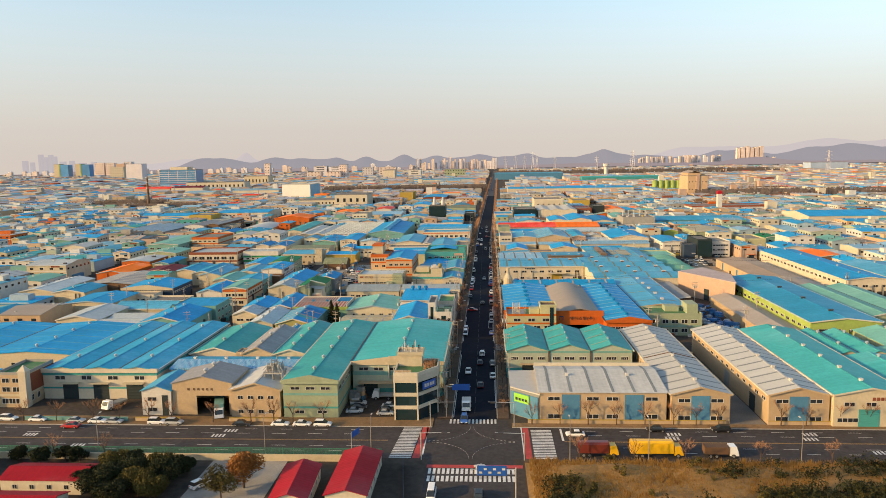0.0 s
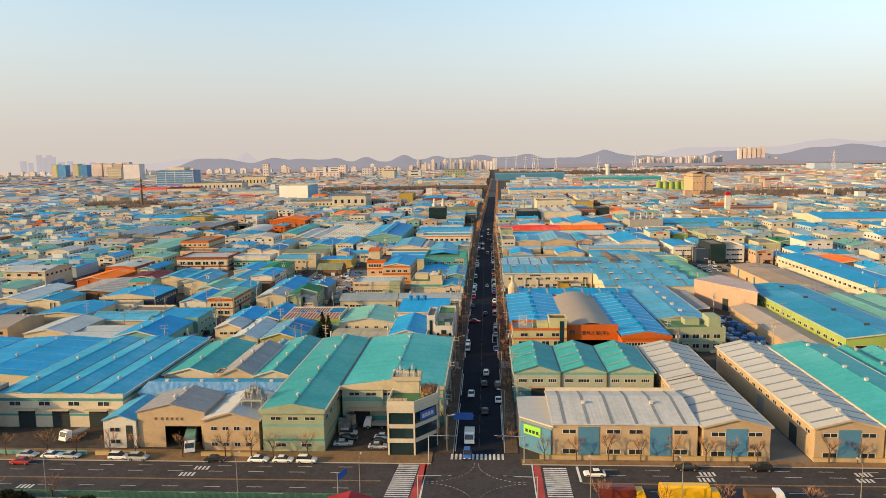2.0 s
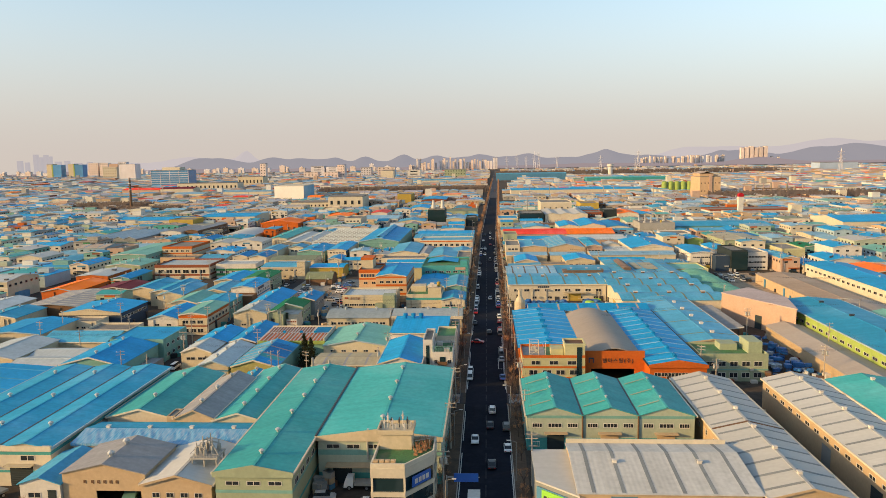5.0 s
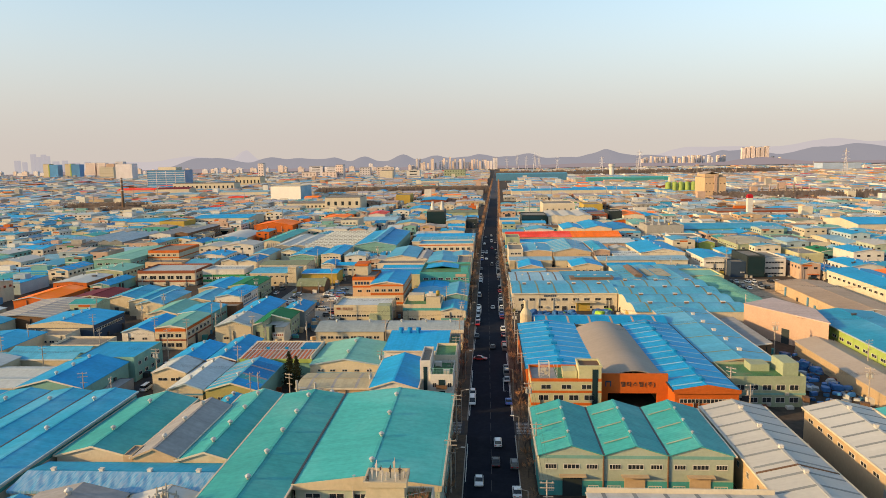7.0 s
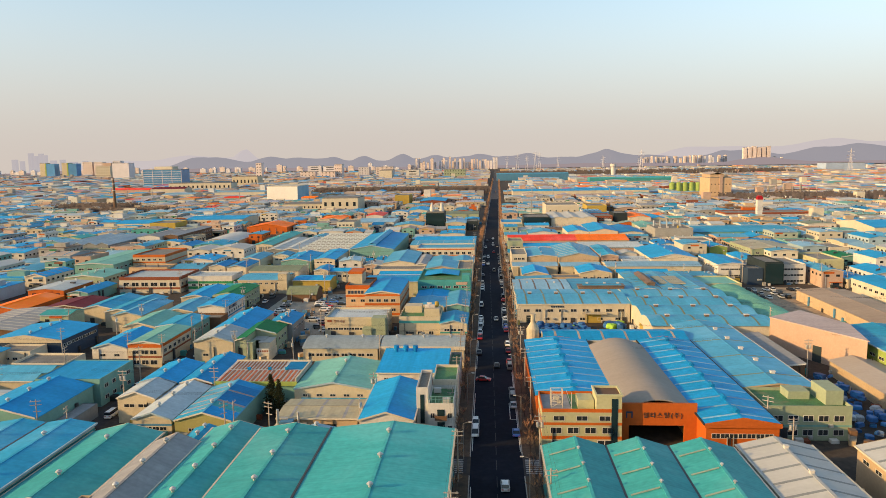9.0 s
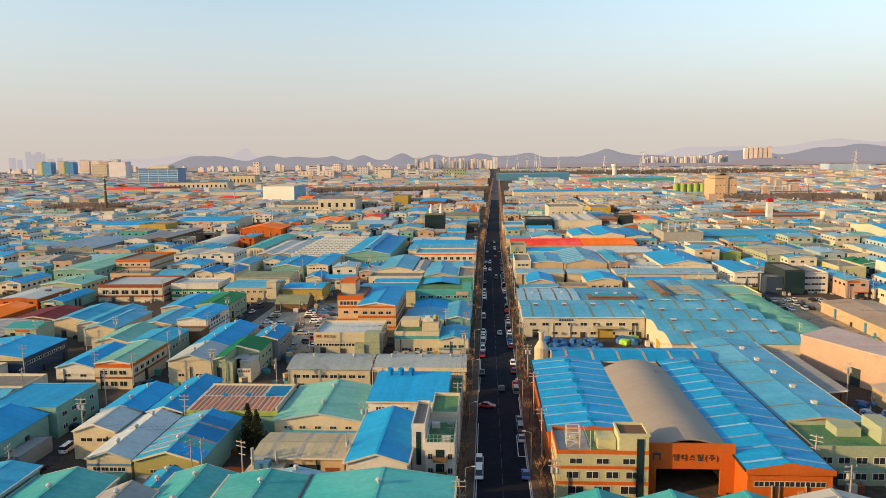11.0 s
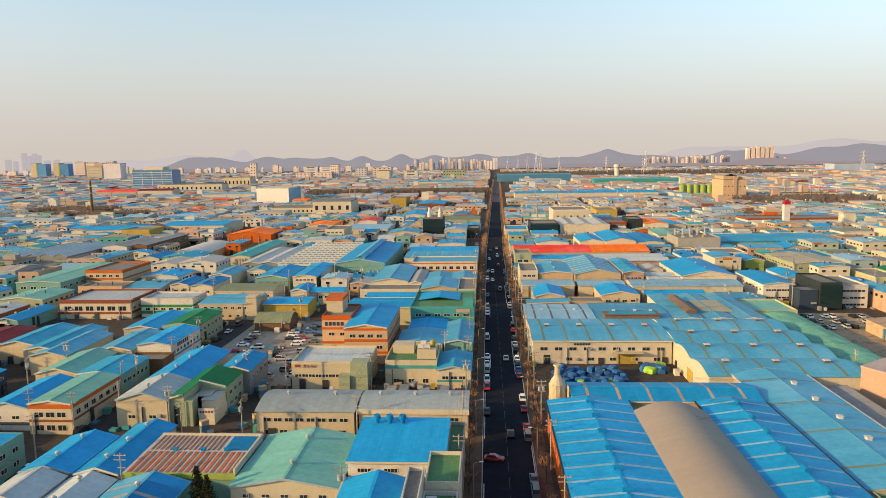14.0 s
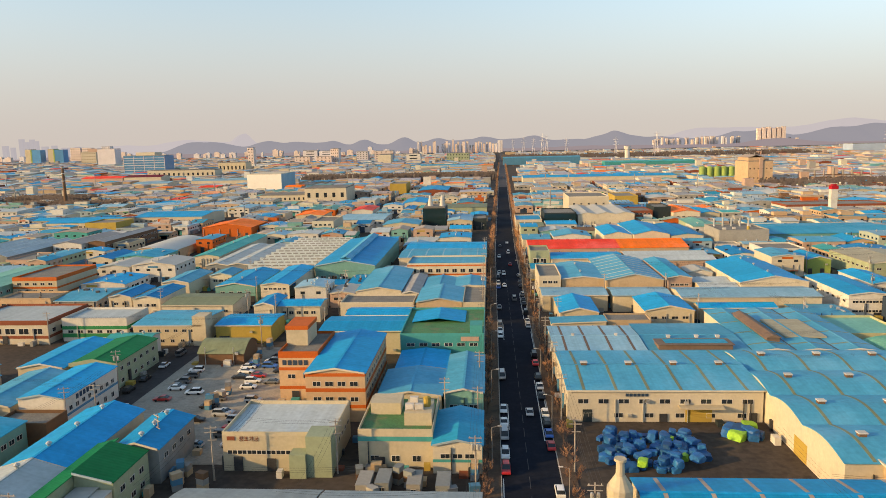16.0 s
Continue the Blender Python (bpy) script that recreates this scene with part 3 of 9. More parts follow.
# the tan hall with its open gate
hall = thing("factory", -71.9, 34.8, 0, "tan gabled factory hall with a slate roof and an open gate", "factory")
hw, hd, hh_ = 16.2, 13.6, 8.6
prof = profile("gable", hw, hh_, 1.9, 1)
g = Geo()
g.box(-8.1, -1.6, -6.8, -6.55, 0, hh_).box(7.2, 8.1, -6.8, -6.55, 0, hh_).box(-1.6, 7.2, -6.8, -6.55, 5.2, hh_)
g.add([(-8.1, -6.8, hh_), (8.1, -6.8, hh_), (0, -6.8, hh_ + 1.9), (-8.1, -6.55, hh_), (8.1, -6.55, hh_), (0, -6.55, hh_ + 1.9)], [(0, 1, 2), (5, 4, 3), (1, 4, 5, 2), (0, 2, 5, 3)])
put("front_wall", g.made("front_wall", W["tan"]), hall)
put("wall", Geo().box(-8.1, -7.9, -6.55, 6.8, 0, hh_).box(7.9, 8.1, -6.55, 6.8, 0, hh_).box(-7.9, 7.9, 6.6, 6.8, 0, hh_).made("wall", W["tan"]), hall)
put("roof", sheets(hw, hd, prof, .3, .16, False).made("roof", ROOF["slate"]), hall)
for i, y in enumerate((-3.5, 2.5)):
    put("roof_vent", VENT, hall, (0, y, 10.7))
# the sign over the gate reads the firm's name: plain bars
for i, u in enumerate((-3.6, -2.1, -.9, .3, 1.5, 2.7)):
    put("sign_bar", Geo().box(-.36, -.06, -.06, .02, .1, .62).box(.06, .2, -.06, .02, 0, .72).box(-.3, .1, -.06, .02, .62, .7).made("sign_bar", W["brown"]), hall, (u, -6.81, 6.6))
b = building(-63.5, -50.3, 26.2, 43.5, 7.5, "gable", 1.7, "white", "tan", win=[("f", 4.9, 4, 1.5, 1.0), ("f", 1.1, 4, 1.5, 1.0)], label="tan two-storey workshop with a whitish roof and steel frame")
g = Geo()
for x in (.9, 3.2, 5.6):
    for y in (-3.2, .8):
        g.box(x - .12, x + .12, y - .12, y + .12, 7.4, 10.1)
g.box(.6, 5.9, -3.5, 1.1, 10.1, 10.45).box(.6, 5.9, -3.5, -3.42, 11.2, 11.28).box(.6, .68, -3.5, 1.1, 11.2, 11.28)
for i in range(9):
    g.box(.6 + i * .65, .66 + i * .65, -3.5, -3.44, 10.45, 11.2)
for i, (x, y, hh) in enumerate(((1.4, -2, 2.4), (2.3, -1, 3.4), (3.1, -2.2, 2.0), (3.6, -.4, 3.8), (4.4, -1.6, 2.8), (5.0, .2, 2.2), (2.6, .4, 2.6), (1.3, .3, 1.6))):
    g.taper(x, y, 10.45, 10.45 + hh * .6, .42, .42, 8).taper(x, y, 10.45 + hh * .6, 10.45 + hh, .14, .12, 6)
for a, c in (((1.4, -2, 12.2), (3.1, -2.2, 11.9)), ((2.3, -1, 13), (3.6, -.4, 13.2)), ((3.6, -.4, 12.6), (5, .2, 12)), ((4.4, -1.6, 12.4), (6.6, -2.4, 9.2)), ((6.6, -2.4, 9.2), (6.6, -2.4, 8.0))):
    g.rod(a, c, .16, n=6)
put("rooftop_frame", g.made("rooftop_frame", W["grey"]), b, label="grey platform carrying pipes and filter drums")
b = building(-87.5, -49.8, 44.3, 56.5, 7.6, "gable", 1.0, "aqua", "white", across=True, vents=4, vent=VENT_WHITE, label="long blue roof under creased pale sheeting behind the roadside workshops")
nu, nv = 90, 12
vs = []
for j in range(nv + 1):
    for i in range(nu + 1):
        x, q = -19.2 + 38.4 * i / nu, j / nv
        fold = noise.noise(Vector((x * .9 + q * 2.5, q * 1.6, 3))) * .16 * min(1, 4 * q * (1 - q) + .2)
        vs.append((x, -6.55 + 6.3 * q, 7.55 + q * 1.0 + .34 + fold))
fs = [(j * (nu + 1) + i, j * (nu + 1) + i + 1, (j + 1) * (nu + 1) + i + 1, (j + 1) * (nu + 1) + i) for j in range(nv) for i in range(nu)]
k = len(vs)
vs += [(-19.2 + 38.4 * i / nu, -6.55, 7.35) for i in range(nu + 1)]
fs += [(k + i, k + i + 1, i + 1, i) for i in range(nu)]
put("roof_cover", mesh("roof_cover", vs, fs, COVER), b, label="loose creased blue and white sheeting")
building(-49.4, -35.0, 26.0, 91.0, 10.0, "gable", 1.2, "teal", "pea", vents=6, fascia="pea", label="long teal-roofed factory with a pale green front",
         win=[("f", 7.6, 3, 2.6, .8), ("f", 1.2, 2, 2.6, .9), ("r", 6.8, 5, 2.6, 1.2, 1, 22)], bands=[(6.1, 6.7, W["mint"]), (2.6, 3.1, W["jade"])])
b = building(-34.2, -8.6, 43.2, 91.6, 10.0, "gable", 1.5, "teal", "sage", vents=4, label="broad teal-roofed factory beside the main road", fascia="cream", bands=[(6.2, 7.3, W["mint"]), (0.1, 2.4, W["jade"])],
             win=[("f", 7.6, 4, 2.8, .9, 1, 18), ("r", 6.4, 12, 2.4, 1.1), ("r", 2.2, 12, 2.4, 1.1)], doors=[("f", 5, 4, 4.2, DARK_FILL), ("f", 12, 1.2, 2.2, W["white"])])
put("seam", Geo().box(-.2, .2, -24.2, 24.2, 9.2, 10.36).made("seam", DARK_STEEL), b, (-13.2, 0, 0), label="dark gap flashing between two roofs")
put("canopy", Geo().box(-11, 1.5, -2.4, .02, 4.4, 4.6).made("canopy", W["tan"]), b, (0, -24.25, 0))
put("downpipe", Geo().taper(0, 0, 5.4, 10.2, .22, .22, 8).rod((0, 0, 10.2), (0, 1.2, 11.0), .2, n=6).taper(0, 1.2, 10.9, 11.5, .3, .3, 8).made("downpipe", STEEL), b, (-2.4, -24.5, 0), label="grey duct bent over the eave")
building(-88.4, -73.0, 60.2, 94.2, 7.6, "gable", 1.9, "teal", "ivory", vents=2, win=[("f", 5.2, 3, 2.2, .9)], label="teal gabled factory hall with a cream gable")
building(-70.8, -61.9, 57.2, 87, 8.6, "gable", 1.8, "slate", "tan", vents=3, doors=[("f", 4.5, 3, 3.6, W["yellow"])], label="slate-roofed narrow hall between teal roofs")
building(-72.9, -71.0, 57.5, 62.5, 8.6, "flat", wc="tan", name="stair_tower", label="small tan stair tower on a factory roof", parapet=.3)
building(-61.7, -50.4, 57.1, 95.6, 8.2, "gable", 1.6, "teal", "cream", vents=4, label="teal gabled factory hall with a cream gable end")

# corner office with a chamfered, glazed front
off = thing("office_building", -14.5, 30.0, 0, "cream four-storey corner office with dark glazed bands and a green roof", "building")
foot = [(-5.6, -5.7), (0.6, -5.7), (5.4, 0.6), (5.4, 7.5), (-5.6, 7.5)]


def floorplate(pts, z0, z1, grow=0.0):
    cx, cy = sum(p[0] for p in pts) / len(pts), sum(p[1] for p in pts) / len(pts)
    ps = [(x + (x - cx) * grow, y + (y - cy) * grow) for x, y in pts]
    k = len(ps)
    return [(x, y, z0) for x, y in ps] + [(x, y, z1) for x, y in ps], [(i, (i + 1) % k, k + (i + 1) % k, k + i) for i in range(k)] + [tuple(range(k, 2 * k)), tuple(range(k - 1, -1, -1))]


put("glazing", Geo().add(*floorplate(foot, 0, 11.0, -.04)).made("glazing", GLAZE), off)
for i, (z0, z1) in enumerate(((3.1, 4.0), (6.5, 7.4), (10.1, 11.9))):
    put("floor_band", Geo().add(*floorplate(foot, z0, z1, .01)).made("floor_band", W["ivory"]), off)
for x, y in ((-5.4, -5.5), (0.5, -5.5), (5.2, .7), (5.2, 7.3), (-5.4, 7.3)):
    put("column", Geo().box(-.18, .18, -.18, .18, 0, 10.4).made("column", W["ivory"]), off, (x, y, 0))
put("roof_deck", Geo().add(*floorplate(foot, 11.9, 11.96, -.05)).made("roof_deck", GREEN_DECK), off)
put("penthouse", Geo().box(-5.2, 1.0, 2.6, 7.2, 11.97, 15.0).box(-5.4, 1.2, 2.4, 7.4, 15.0, 15.4).made("penthouse", W["cream"]), off)
sg = put("sign_board", Geo().box(-2.4, 2.4, -.25, 0, 0, 1.9).made("sign_board", SIGN_BLUE), off, (3.2, -2.85, 8.0), math.atan2(6.3, 4.8), label="blue sign board with unreadable white lettering")
for i in range(4):
    put("sign_bar", Geo().box(-.35, .35, -.3, -.26, .5, 1.4).made("sign_bar", W["white"]), sg, (-1.5 + i, 0, 0))
inner = [(x * .945, (y - .9) * .945 + .9) for x, y in foot]
vs = [(x, y, z) for ring in (foot, inner) for z in (11.9, 12.75) for x, y in ring]
fs = []
for i in range(5):
    q = (i + 1) % 5
    fs += [(i, q, 5 + q, 5 + i), (10 + q, 10 + i, 15 + i, 15 + q), (5 + i, 5 + q, 15 + q, 15 + i)]
put("parapet", mesh("parapet", vs, fs, W["ivory"]), off)
for i in range(4):
    put("cooling_unit", Geo().box(-.45, .45, -.35, .35, .1, 1.15).box(-.38, .38, -.4, -.35, .25, 1.0).made("cooling_unit", W["tan"]), off, (-4.7 + i * 1.05, -4.7, 11.97))
put("roof_rim", Geo().box(-5.6, 1.4, 2.2, 2.5, 15.0, 15.9).box(-5.6, 1.4, 7.3, 7.6, 15.0, 15.9).box(-5.6, -5.3, 2.5, 7.3, 15.0, 15.9).box(1.1, 1.4, 2.5, 7.3, 15.0, 15.9).made("roof_rim", W["cream"]), off)
for i in range(11):
    x, hh = -4.9 + i * .56, 1.3 + (i * 7 % 5) * .42
    put("aerial", Geo().rod((0, 0, 0), (.08, 0, hh), .09, .06).rod((-.3, 0, hh * .7), (.35, 0, hh * .7), .05).box(-.16, .16, -.1, .1, hh * .45, hh * .8).made("aerial", FRAME if i % 3 else DARK_STEEL), off, (x, 3.2 + (i * 5 % 4) * .9, 15.42))
for i, (x, y) in enumerate(((2.0, .2), (2.8, 1.4), (3.6, 2.2), (2.2, 2.6), (3.2, 3.6), (4.2, 3.4), (4.4, 5.0), (2.6, 5.2), (3.6, 6.2), (1.8, 4.2))):
    g = Geo().box(-.35, .35, -.35, .35, 0, .35)
    for k in range(14):
        a = k * 2.4 + i
        g.rod((0, 0, .3), (math.cos(a) * .5, math.sin(a) * .5, .7 + (k * 5 % 7) * .16), .05, .03, 3)
    put("potted_shrub", g.made("potted_shrub", TWIG), off, (x, y, 11.97), label="dry brown potted shrub")
put("clothes_rail", Geo().rod((0, 0, 0), (0, 0, 2.0), .06).rod((3.0, 1.4, 0), (3.0, 1.4, 2.0), .06).rod((0, 0, 2.0), (3.0, 1.4, 2.0), .05).made("clothes_rail", STEEL), off, (1.4, 1.8, 11.97))

# ---- factories along the cross road, east side ----
b = building(17.0, 48.6, 24.0, 44.2, 7.8, "back", 1.6, "white", "tan", across=True, name="factory", label="tan roadside factory with a white sheet roof and blue shutters", strips=6, strip_mat=W["steel"], vents=2, vent=VENT_WHITE,
             win=[("f", 5.7, 6, 3.2, 1.0), ("f", 1.0, 6, 3.2, 1.2)])
put("back_parapet", Geo().box(-15.9, 15.9, 10.25, 10.6, 7.0, 9.5).made("back_parapet", W["ivory"]), b)
for u in (7.9, 23.6):
    put("blue_panel", Geo().box(-2.3, 2.3, -.12, .01, .2, 7.3).made("blue_panel", W["blue"]), b, (u - 15.8, -10.1, 0), label="blue painted bay")
cor = thing("corner_workshop", 13.2, 33.5, 0, "low corner workshop with blue walls and a pale roof", "building")
foot2 = [(-3.3, -3.5), (3.7, -9.6), (3.7, 10), (-3.3, 10)]
put("wall", Geo().add(*floorplate(foot2, 0, 7.2)).made("wall", W["steel"]), cor)
put("roof", Geo().add(*floorplate(foot2, 7.2, 7.5, .04)).made("roof", ROOF["white"]), cor)
put("blue_panel", Geo().box(-4.4, 4.4, -.1, .05, .3, 6.4).made("blue_panel", W["blue"]), cor, (0.1, -6.7, 0), math.atan2(-6.1, 7.0))
sg = put("sign_board", Geo().box(-2.4, 2.4, -.35, -.12, 4.0, 6.2).made("sign_board", SIGN_LIME), cor, (-.4, -6.25, 0), math.atan2(-6.1, 7.0), label="lime green sign board with unreadable lettering")
for i in range(4):
    put("sign_bar", Geo().box(-1.9 + i, -1.2 + i, -.39, -.35, 4.5, 5.2).made("sign_bar", W["dark"]), sg)
b = building(49.6, 63.9, 23.2, 90, 7.8, "gable", 1.7, "white", "tan", strips=13, strip_mat=W["steel"], vents=6, vent=VENT_WHITE, label="long tan factory with a white gable roof", win=[("f", 5.6, 3, 3.2, 1.0), ("f", 1.0, 3, 3.2, 1.2)])
put("blue_panel", Geo().box(-2.3, 2.3, -.12, .01, .2, 7.3).made("blue_panel", W["blue"]), b, (0, -33.4, 0), label="blue painted bay")
put("joint", sheets(14.3, 66.8, profile("gable", 14.3, 7.8, 1.7, 1), .3, .12, False, None, .2, (-2.4, -1.9)).made("joint", W["brown"]), b, label="dark brown joint across the roof")
windows(b, "l", 14.3, 66.8, 4.6, 12, 1.2, 1.3)
b = building(73.2, 87.7, 23.0, 90, 7.8, "gable", 1.7, "white", "tan", strips=13, strip_mat=W["steel"], vents=6, vent=VENT_WHITE, label="long tan factory with a white gable roof beside a lane",
             win=[("f", 5.6, 3, 3.2, 1.0), ("f", 1.0, 3, 3.2, 1.2), ("l", 5.4, 14, 2.4, .9)], doors=[("l", 56, 4, 4.4, DARK_FILL), ("l", 36, 4, 4.4, GREY_DOOR)])
put("blue_panel", Geo().box(-2.3, 2.3, -.12, .01, .2, 7.3).made("blue_panel", W["blue"]), b, (0, -33.5, 0), label="blue painted bay")
b = building(88.2, 106, 22, 88, 8.2, "gable", 1.6, "teal", "cream", vents=6, vent=VENT_WHITE, label="teal-roofed factory with a cream front and a green shutter",
             win=[("f", 5.2, 3, 2.6, 1.1), ("f", 1.2, 2, 2.6, 1.1, 1, 6)], doors=[("f", 8.5, 5, 4.5, TEAL_DOOR)])
for i in range(5):
    put("sign_bar", Geo().box(.2 + i * 1.0, .9 + i * 1.0, -.1, .01, 6.7, 7.5).made("sign_bar", W["brick"]), b, (0, -33, 0))
building(107, 124, 26, 60, 6.6, "gable", 1.6, "teal", "pink", vents=3, label="teal-roofed factory with a salmon front")
building(124.5, 146, 30, 72, 6.4, "gable", 1.6, "mint", "cream", vents=3)
building(107, 124, 62, 90, 6.4, "gable", 1.6, "teal", "cream", n=2, vents=2)
building(129, 160, 74, 96, 6.0, "gable", 1.6, "mint", "pea", n=2, vents=2)
building(147, 172, 26, 70, 8.0, "gable", 1.6, "blue", "cream", n=2, vents=2)
building(174, 215, 28, 90, 8.0, "gable", 1.6, "sky", "grey", n=2, vents=3)

# ---- second row, east side ----
b = building(9.9, 47.4, 60.8, 87.1, 8.4, "gable", 1.9, "teal", "sage", n=3, label="teal triple-gabled factory with a pale sage front beside the main road",
             win=[("l", 5.8, 6, 2.4, 1.0)], bands=[(0.06, 3.1, W["jade"]), (7.7, 8.35, W["mint"])])
wide_windows(b, "f", 37.5, 26.3, 5.5, 1.1, [(12.5 * k + u, ww) for k in range(3) for u, ww in ((2.3, 2.3), (6.3, 3.2), (10.3, 2.3))])
wide_windows(b, "f", 37.5, 26.3, 1.0, 1.2, [(2.0, 1.8), (10.6, 2.0), (14.6, 2.6), (22.6, 2.6), (27.2, 2.4), (35.2, 2.6)])
# solid dark panel on the wall in place of the shaded opening
put("gate", Geo().box(-1.9, 1.9, -.14, .01, 0, 4.2).made("gate", DARK_FILL), b, (-12.3, -13.2, 0), label="dark open gateway")
for u in (18.6, 31.2):
    put("gate_frame", Geo().box(-2.0, 2.0, -.2, .01, 0, 4.0).made("gate_frame", W["tan"]), b, (u - 18.75, -13.2, 0))
for u in (6.5, 18.6, 31.2):
    put("door_canopy", Geo().box(-2.6, 2.6, -1.3, .02, 4.3, 4.5).made("door_canopy", W["tan"]), b, (u - 18.75, -13.2, 0))
for u in (12.5, 25.0):
    put("downpipe", Geo().taper(0, 0, 0, 8.4, .16, .16, 6).made("downpipe", W["brown"]), b, (u - 18.75, -13.36, 0))
STREAK = grain("faded_roof_strip", (0.210, 0.290, 0.220), 0.7, 0.2, 0.3, 2.0)
for k in range(3):
    for v in (-8.6, -.4, 7.8):
        put("skylight_strip", slope_patch(12.5 * k - 18.0, 8.62, 12.5 * k - 13.1, 10.1, v - .28, v + .28, .3).made("skylight_strip", STREAK), b)
    for v in (-7, 0, 7):
        put("roof_vent", VENT, b, (12.5 * k - 12.5, v, 10.6), 0, (.5, .5, .5))

b = building(11.0, 28.9, 104.5, 117, 9.2, "flat", wc="straw", name="office_building", label="cream three-storey office with orange bands and a rooftop stair", deck=GREEN_DECK, fascia="orange",
             win=[("f", 1.0, 3, 3.4, 1.7), ("f", 4.2, 4, 2.6, 1.5), ("f", 7.2, 3, 2.6, 1.2), ("l", 4.2, 3, 2.4, 1.5)], bands=[(2.9, 3.6, W["orange"]), (6.2, 6.8, W["orange"])])
put("stair_tower", Geo().box(3.2, 8.9, -6.2, .2, 9.2, 12.9).box(3.0, 9.1, -6.4, -5.9, 12.9, 13.4).box(3.0, 9.1, -.1, .4, 12.9, 13.4).box(3.0, 3.4, -5.9, -.1, 12.9, 13.4).box(8.7, 9.1, -5.9, -.1, 12.9, 13.4).made("stair_tower", W["straw"]), b)
put("tower_deck", Geo().box(3.42, 8.68, -5.88, -.12, 12.9, 12.96).made("tower_deck", W["brown"]), b)
put("glazing", Geo().box(6.6, 8.0, -6.32, -6.2, .5, 12.4).made("glazing", GLAZE), b)
put("penthouse", Geo().box(-.6, 3.0, -4, .8, 9.26, 11.3).made("penthouse", W["straw"]), b)
put("roof_deck", Geo().box(-8.7, -2.2, -6.0, 6.0, 9.265, 9.29).made("roof_deck", ROOF["slate"]), b, label="grey half of the roof deck")
g = Geo()
for x, y in ((-1.3, -.9), (1.3, -.9), (-1.3, .9), (1.3, .9)):
    g.box(x - .08, x + .08, y - .08, y + .08, 0, 6.2)
for z in (1.2, 2.4, 3.6, 4.8, 6.1):
    g.box(-1.3, 1.3, -.96, -.86, z, z + .1).box(-1.3, 1.3, .86, .96, z, z + .1).box(-1.36, -1.26, -.9, .9, z, z + .1).box(1.26, 1.36, -.9, .9, z, z + .1)
for z in (0, 2.4):
    g.rod((-1.3, -.9, z), (1.3, -.9, z + 2.4), .05).rod((1.3, .9, z), (-1.3, .9, z + 2.4), .05)
g.box(-.7, .5, -.5, .5, 2.5, 3.5).box(.2, .9, -.4, .4, 1.3, 2.3)
put("lattice_mast", g.made("lattice_mast", W["ivory"]), b, (-5.4, -2.6, 9.29), 0, (1, 1, .68), label="white lattice mast with dishes")
put("aerial", Geo().rod((0, 0, 0), (0, 0, 4.0), .07).made("aerial", FRAME), b, (-2.2, -4.6, 9.29))
put("roof_rail", Geo().box(-2.3, -2.2, -5.8, 5.6, 10.3, 10.4).made("roof_rail", STEEL), b)
# the orange gatehouse hall with a barrel roof
b = thing("factory", 37.8, 136, 0, "orange-fronted hall with a grey-brown barrel roof and an open gate", "factory")
prof = profile("barrel", 16, 8.6, 2.3, 1)
put("roof", sheets(16, 56, prof, .1, .2, False).made("roof", ROOF["taupe"]), b)
put("front_wall", Geo().box(-8.6, -6.9, -29.2, -28.6, 0, 10.6).box(-6.9, 8.4, -29.2, -28.6, 5.4, 10.6).box(5.6, 8.4, -29.2, -28.6, 0, 5.4).made("front_wall", W["orange"]), b)
put("wall", Geo().box(-8, -7.8, -28.6, 28, 0, 8.6).box(7.8, 8, -28.6, 28, 0, 8.6).box(-7.8, 7.8, 27.8, 28, 0, 8.6).made("wall", W["tan"]), b)
curve = bpy.data.curves.new("sign_text", "FONT")
curve.body, curve.size, curve.extrude, curve.align_x = "델타스틸(주)", 1.45, .06, "CENTER"
curve.space_character = 1.3
tx = new("sign_lettering", curve)
tx.data.materials.append(DARK_FILL)
tx.parent, tx.location, tx.rotation_euler = b, (.7, -29.28, 7.3), (math.pi / 2, 0, 0)
put("sign_emblem", Geo().box(-7.6, -7.3, -29.32, -29.2, 7.2, 8.7).box(-7.3, -6.4, -29.32, -29.2, 8.3, 8.7).box(-6.4, -6.1, -29.32, -29.2, 7.2, 8.7).made("sign_emblem", W["navy"]), b)
bpy.context.view_layer.update()
deps = bpy.context.evaluated_depsgraph_get()
letters = bpy.data.meshes.new_from_object(tx.evaluated_get(deps))
bpy.data.objects.remove(tx)
put("sign_lettering", letters, b, (.7, -29.28, 7.3)).rotation_euler = (math.pi / 2, 0, 0)
b = building(10.6, 29.6, 118, 171, 8.5, "gable", 1.1, "blue", "orange", vents=0, strips=9, strip_mat=ROOF["pale"], label="bright blue-roofed steel hall with orange walls beside the main road")
for i in range(6):
    put("roof_vent", VENT_BLUE, b, (0, -23 + i * 9.0, 9.9), 0.0, (.9, .8, .8))
b = building(46.2, 61.8, 100, 171, 8.4, "gable", 1.2, "blue", "orange", vents=0, strips=12, strip_mat=ROOF["pale"], fascia="orange", label="long bright blue-roofed steel hall with an orange gable", win=[("f", 5.2, 7, 1.9, 1.1), ("f", 1.4, 6, 2.0, 1.5)])
for i in range(8):
    put("roof_vent", VENT_BLUE, b, (0, -31 + i * 8.8, 9.9), math.pi / 2)
building(17, 62, 171.6, 186, 8.2, "gable", 1.2, "blue", "cream", across=True, strips=6, strip_mat=ROOF["tan"], label="blue cross wing of the steel hall")
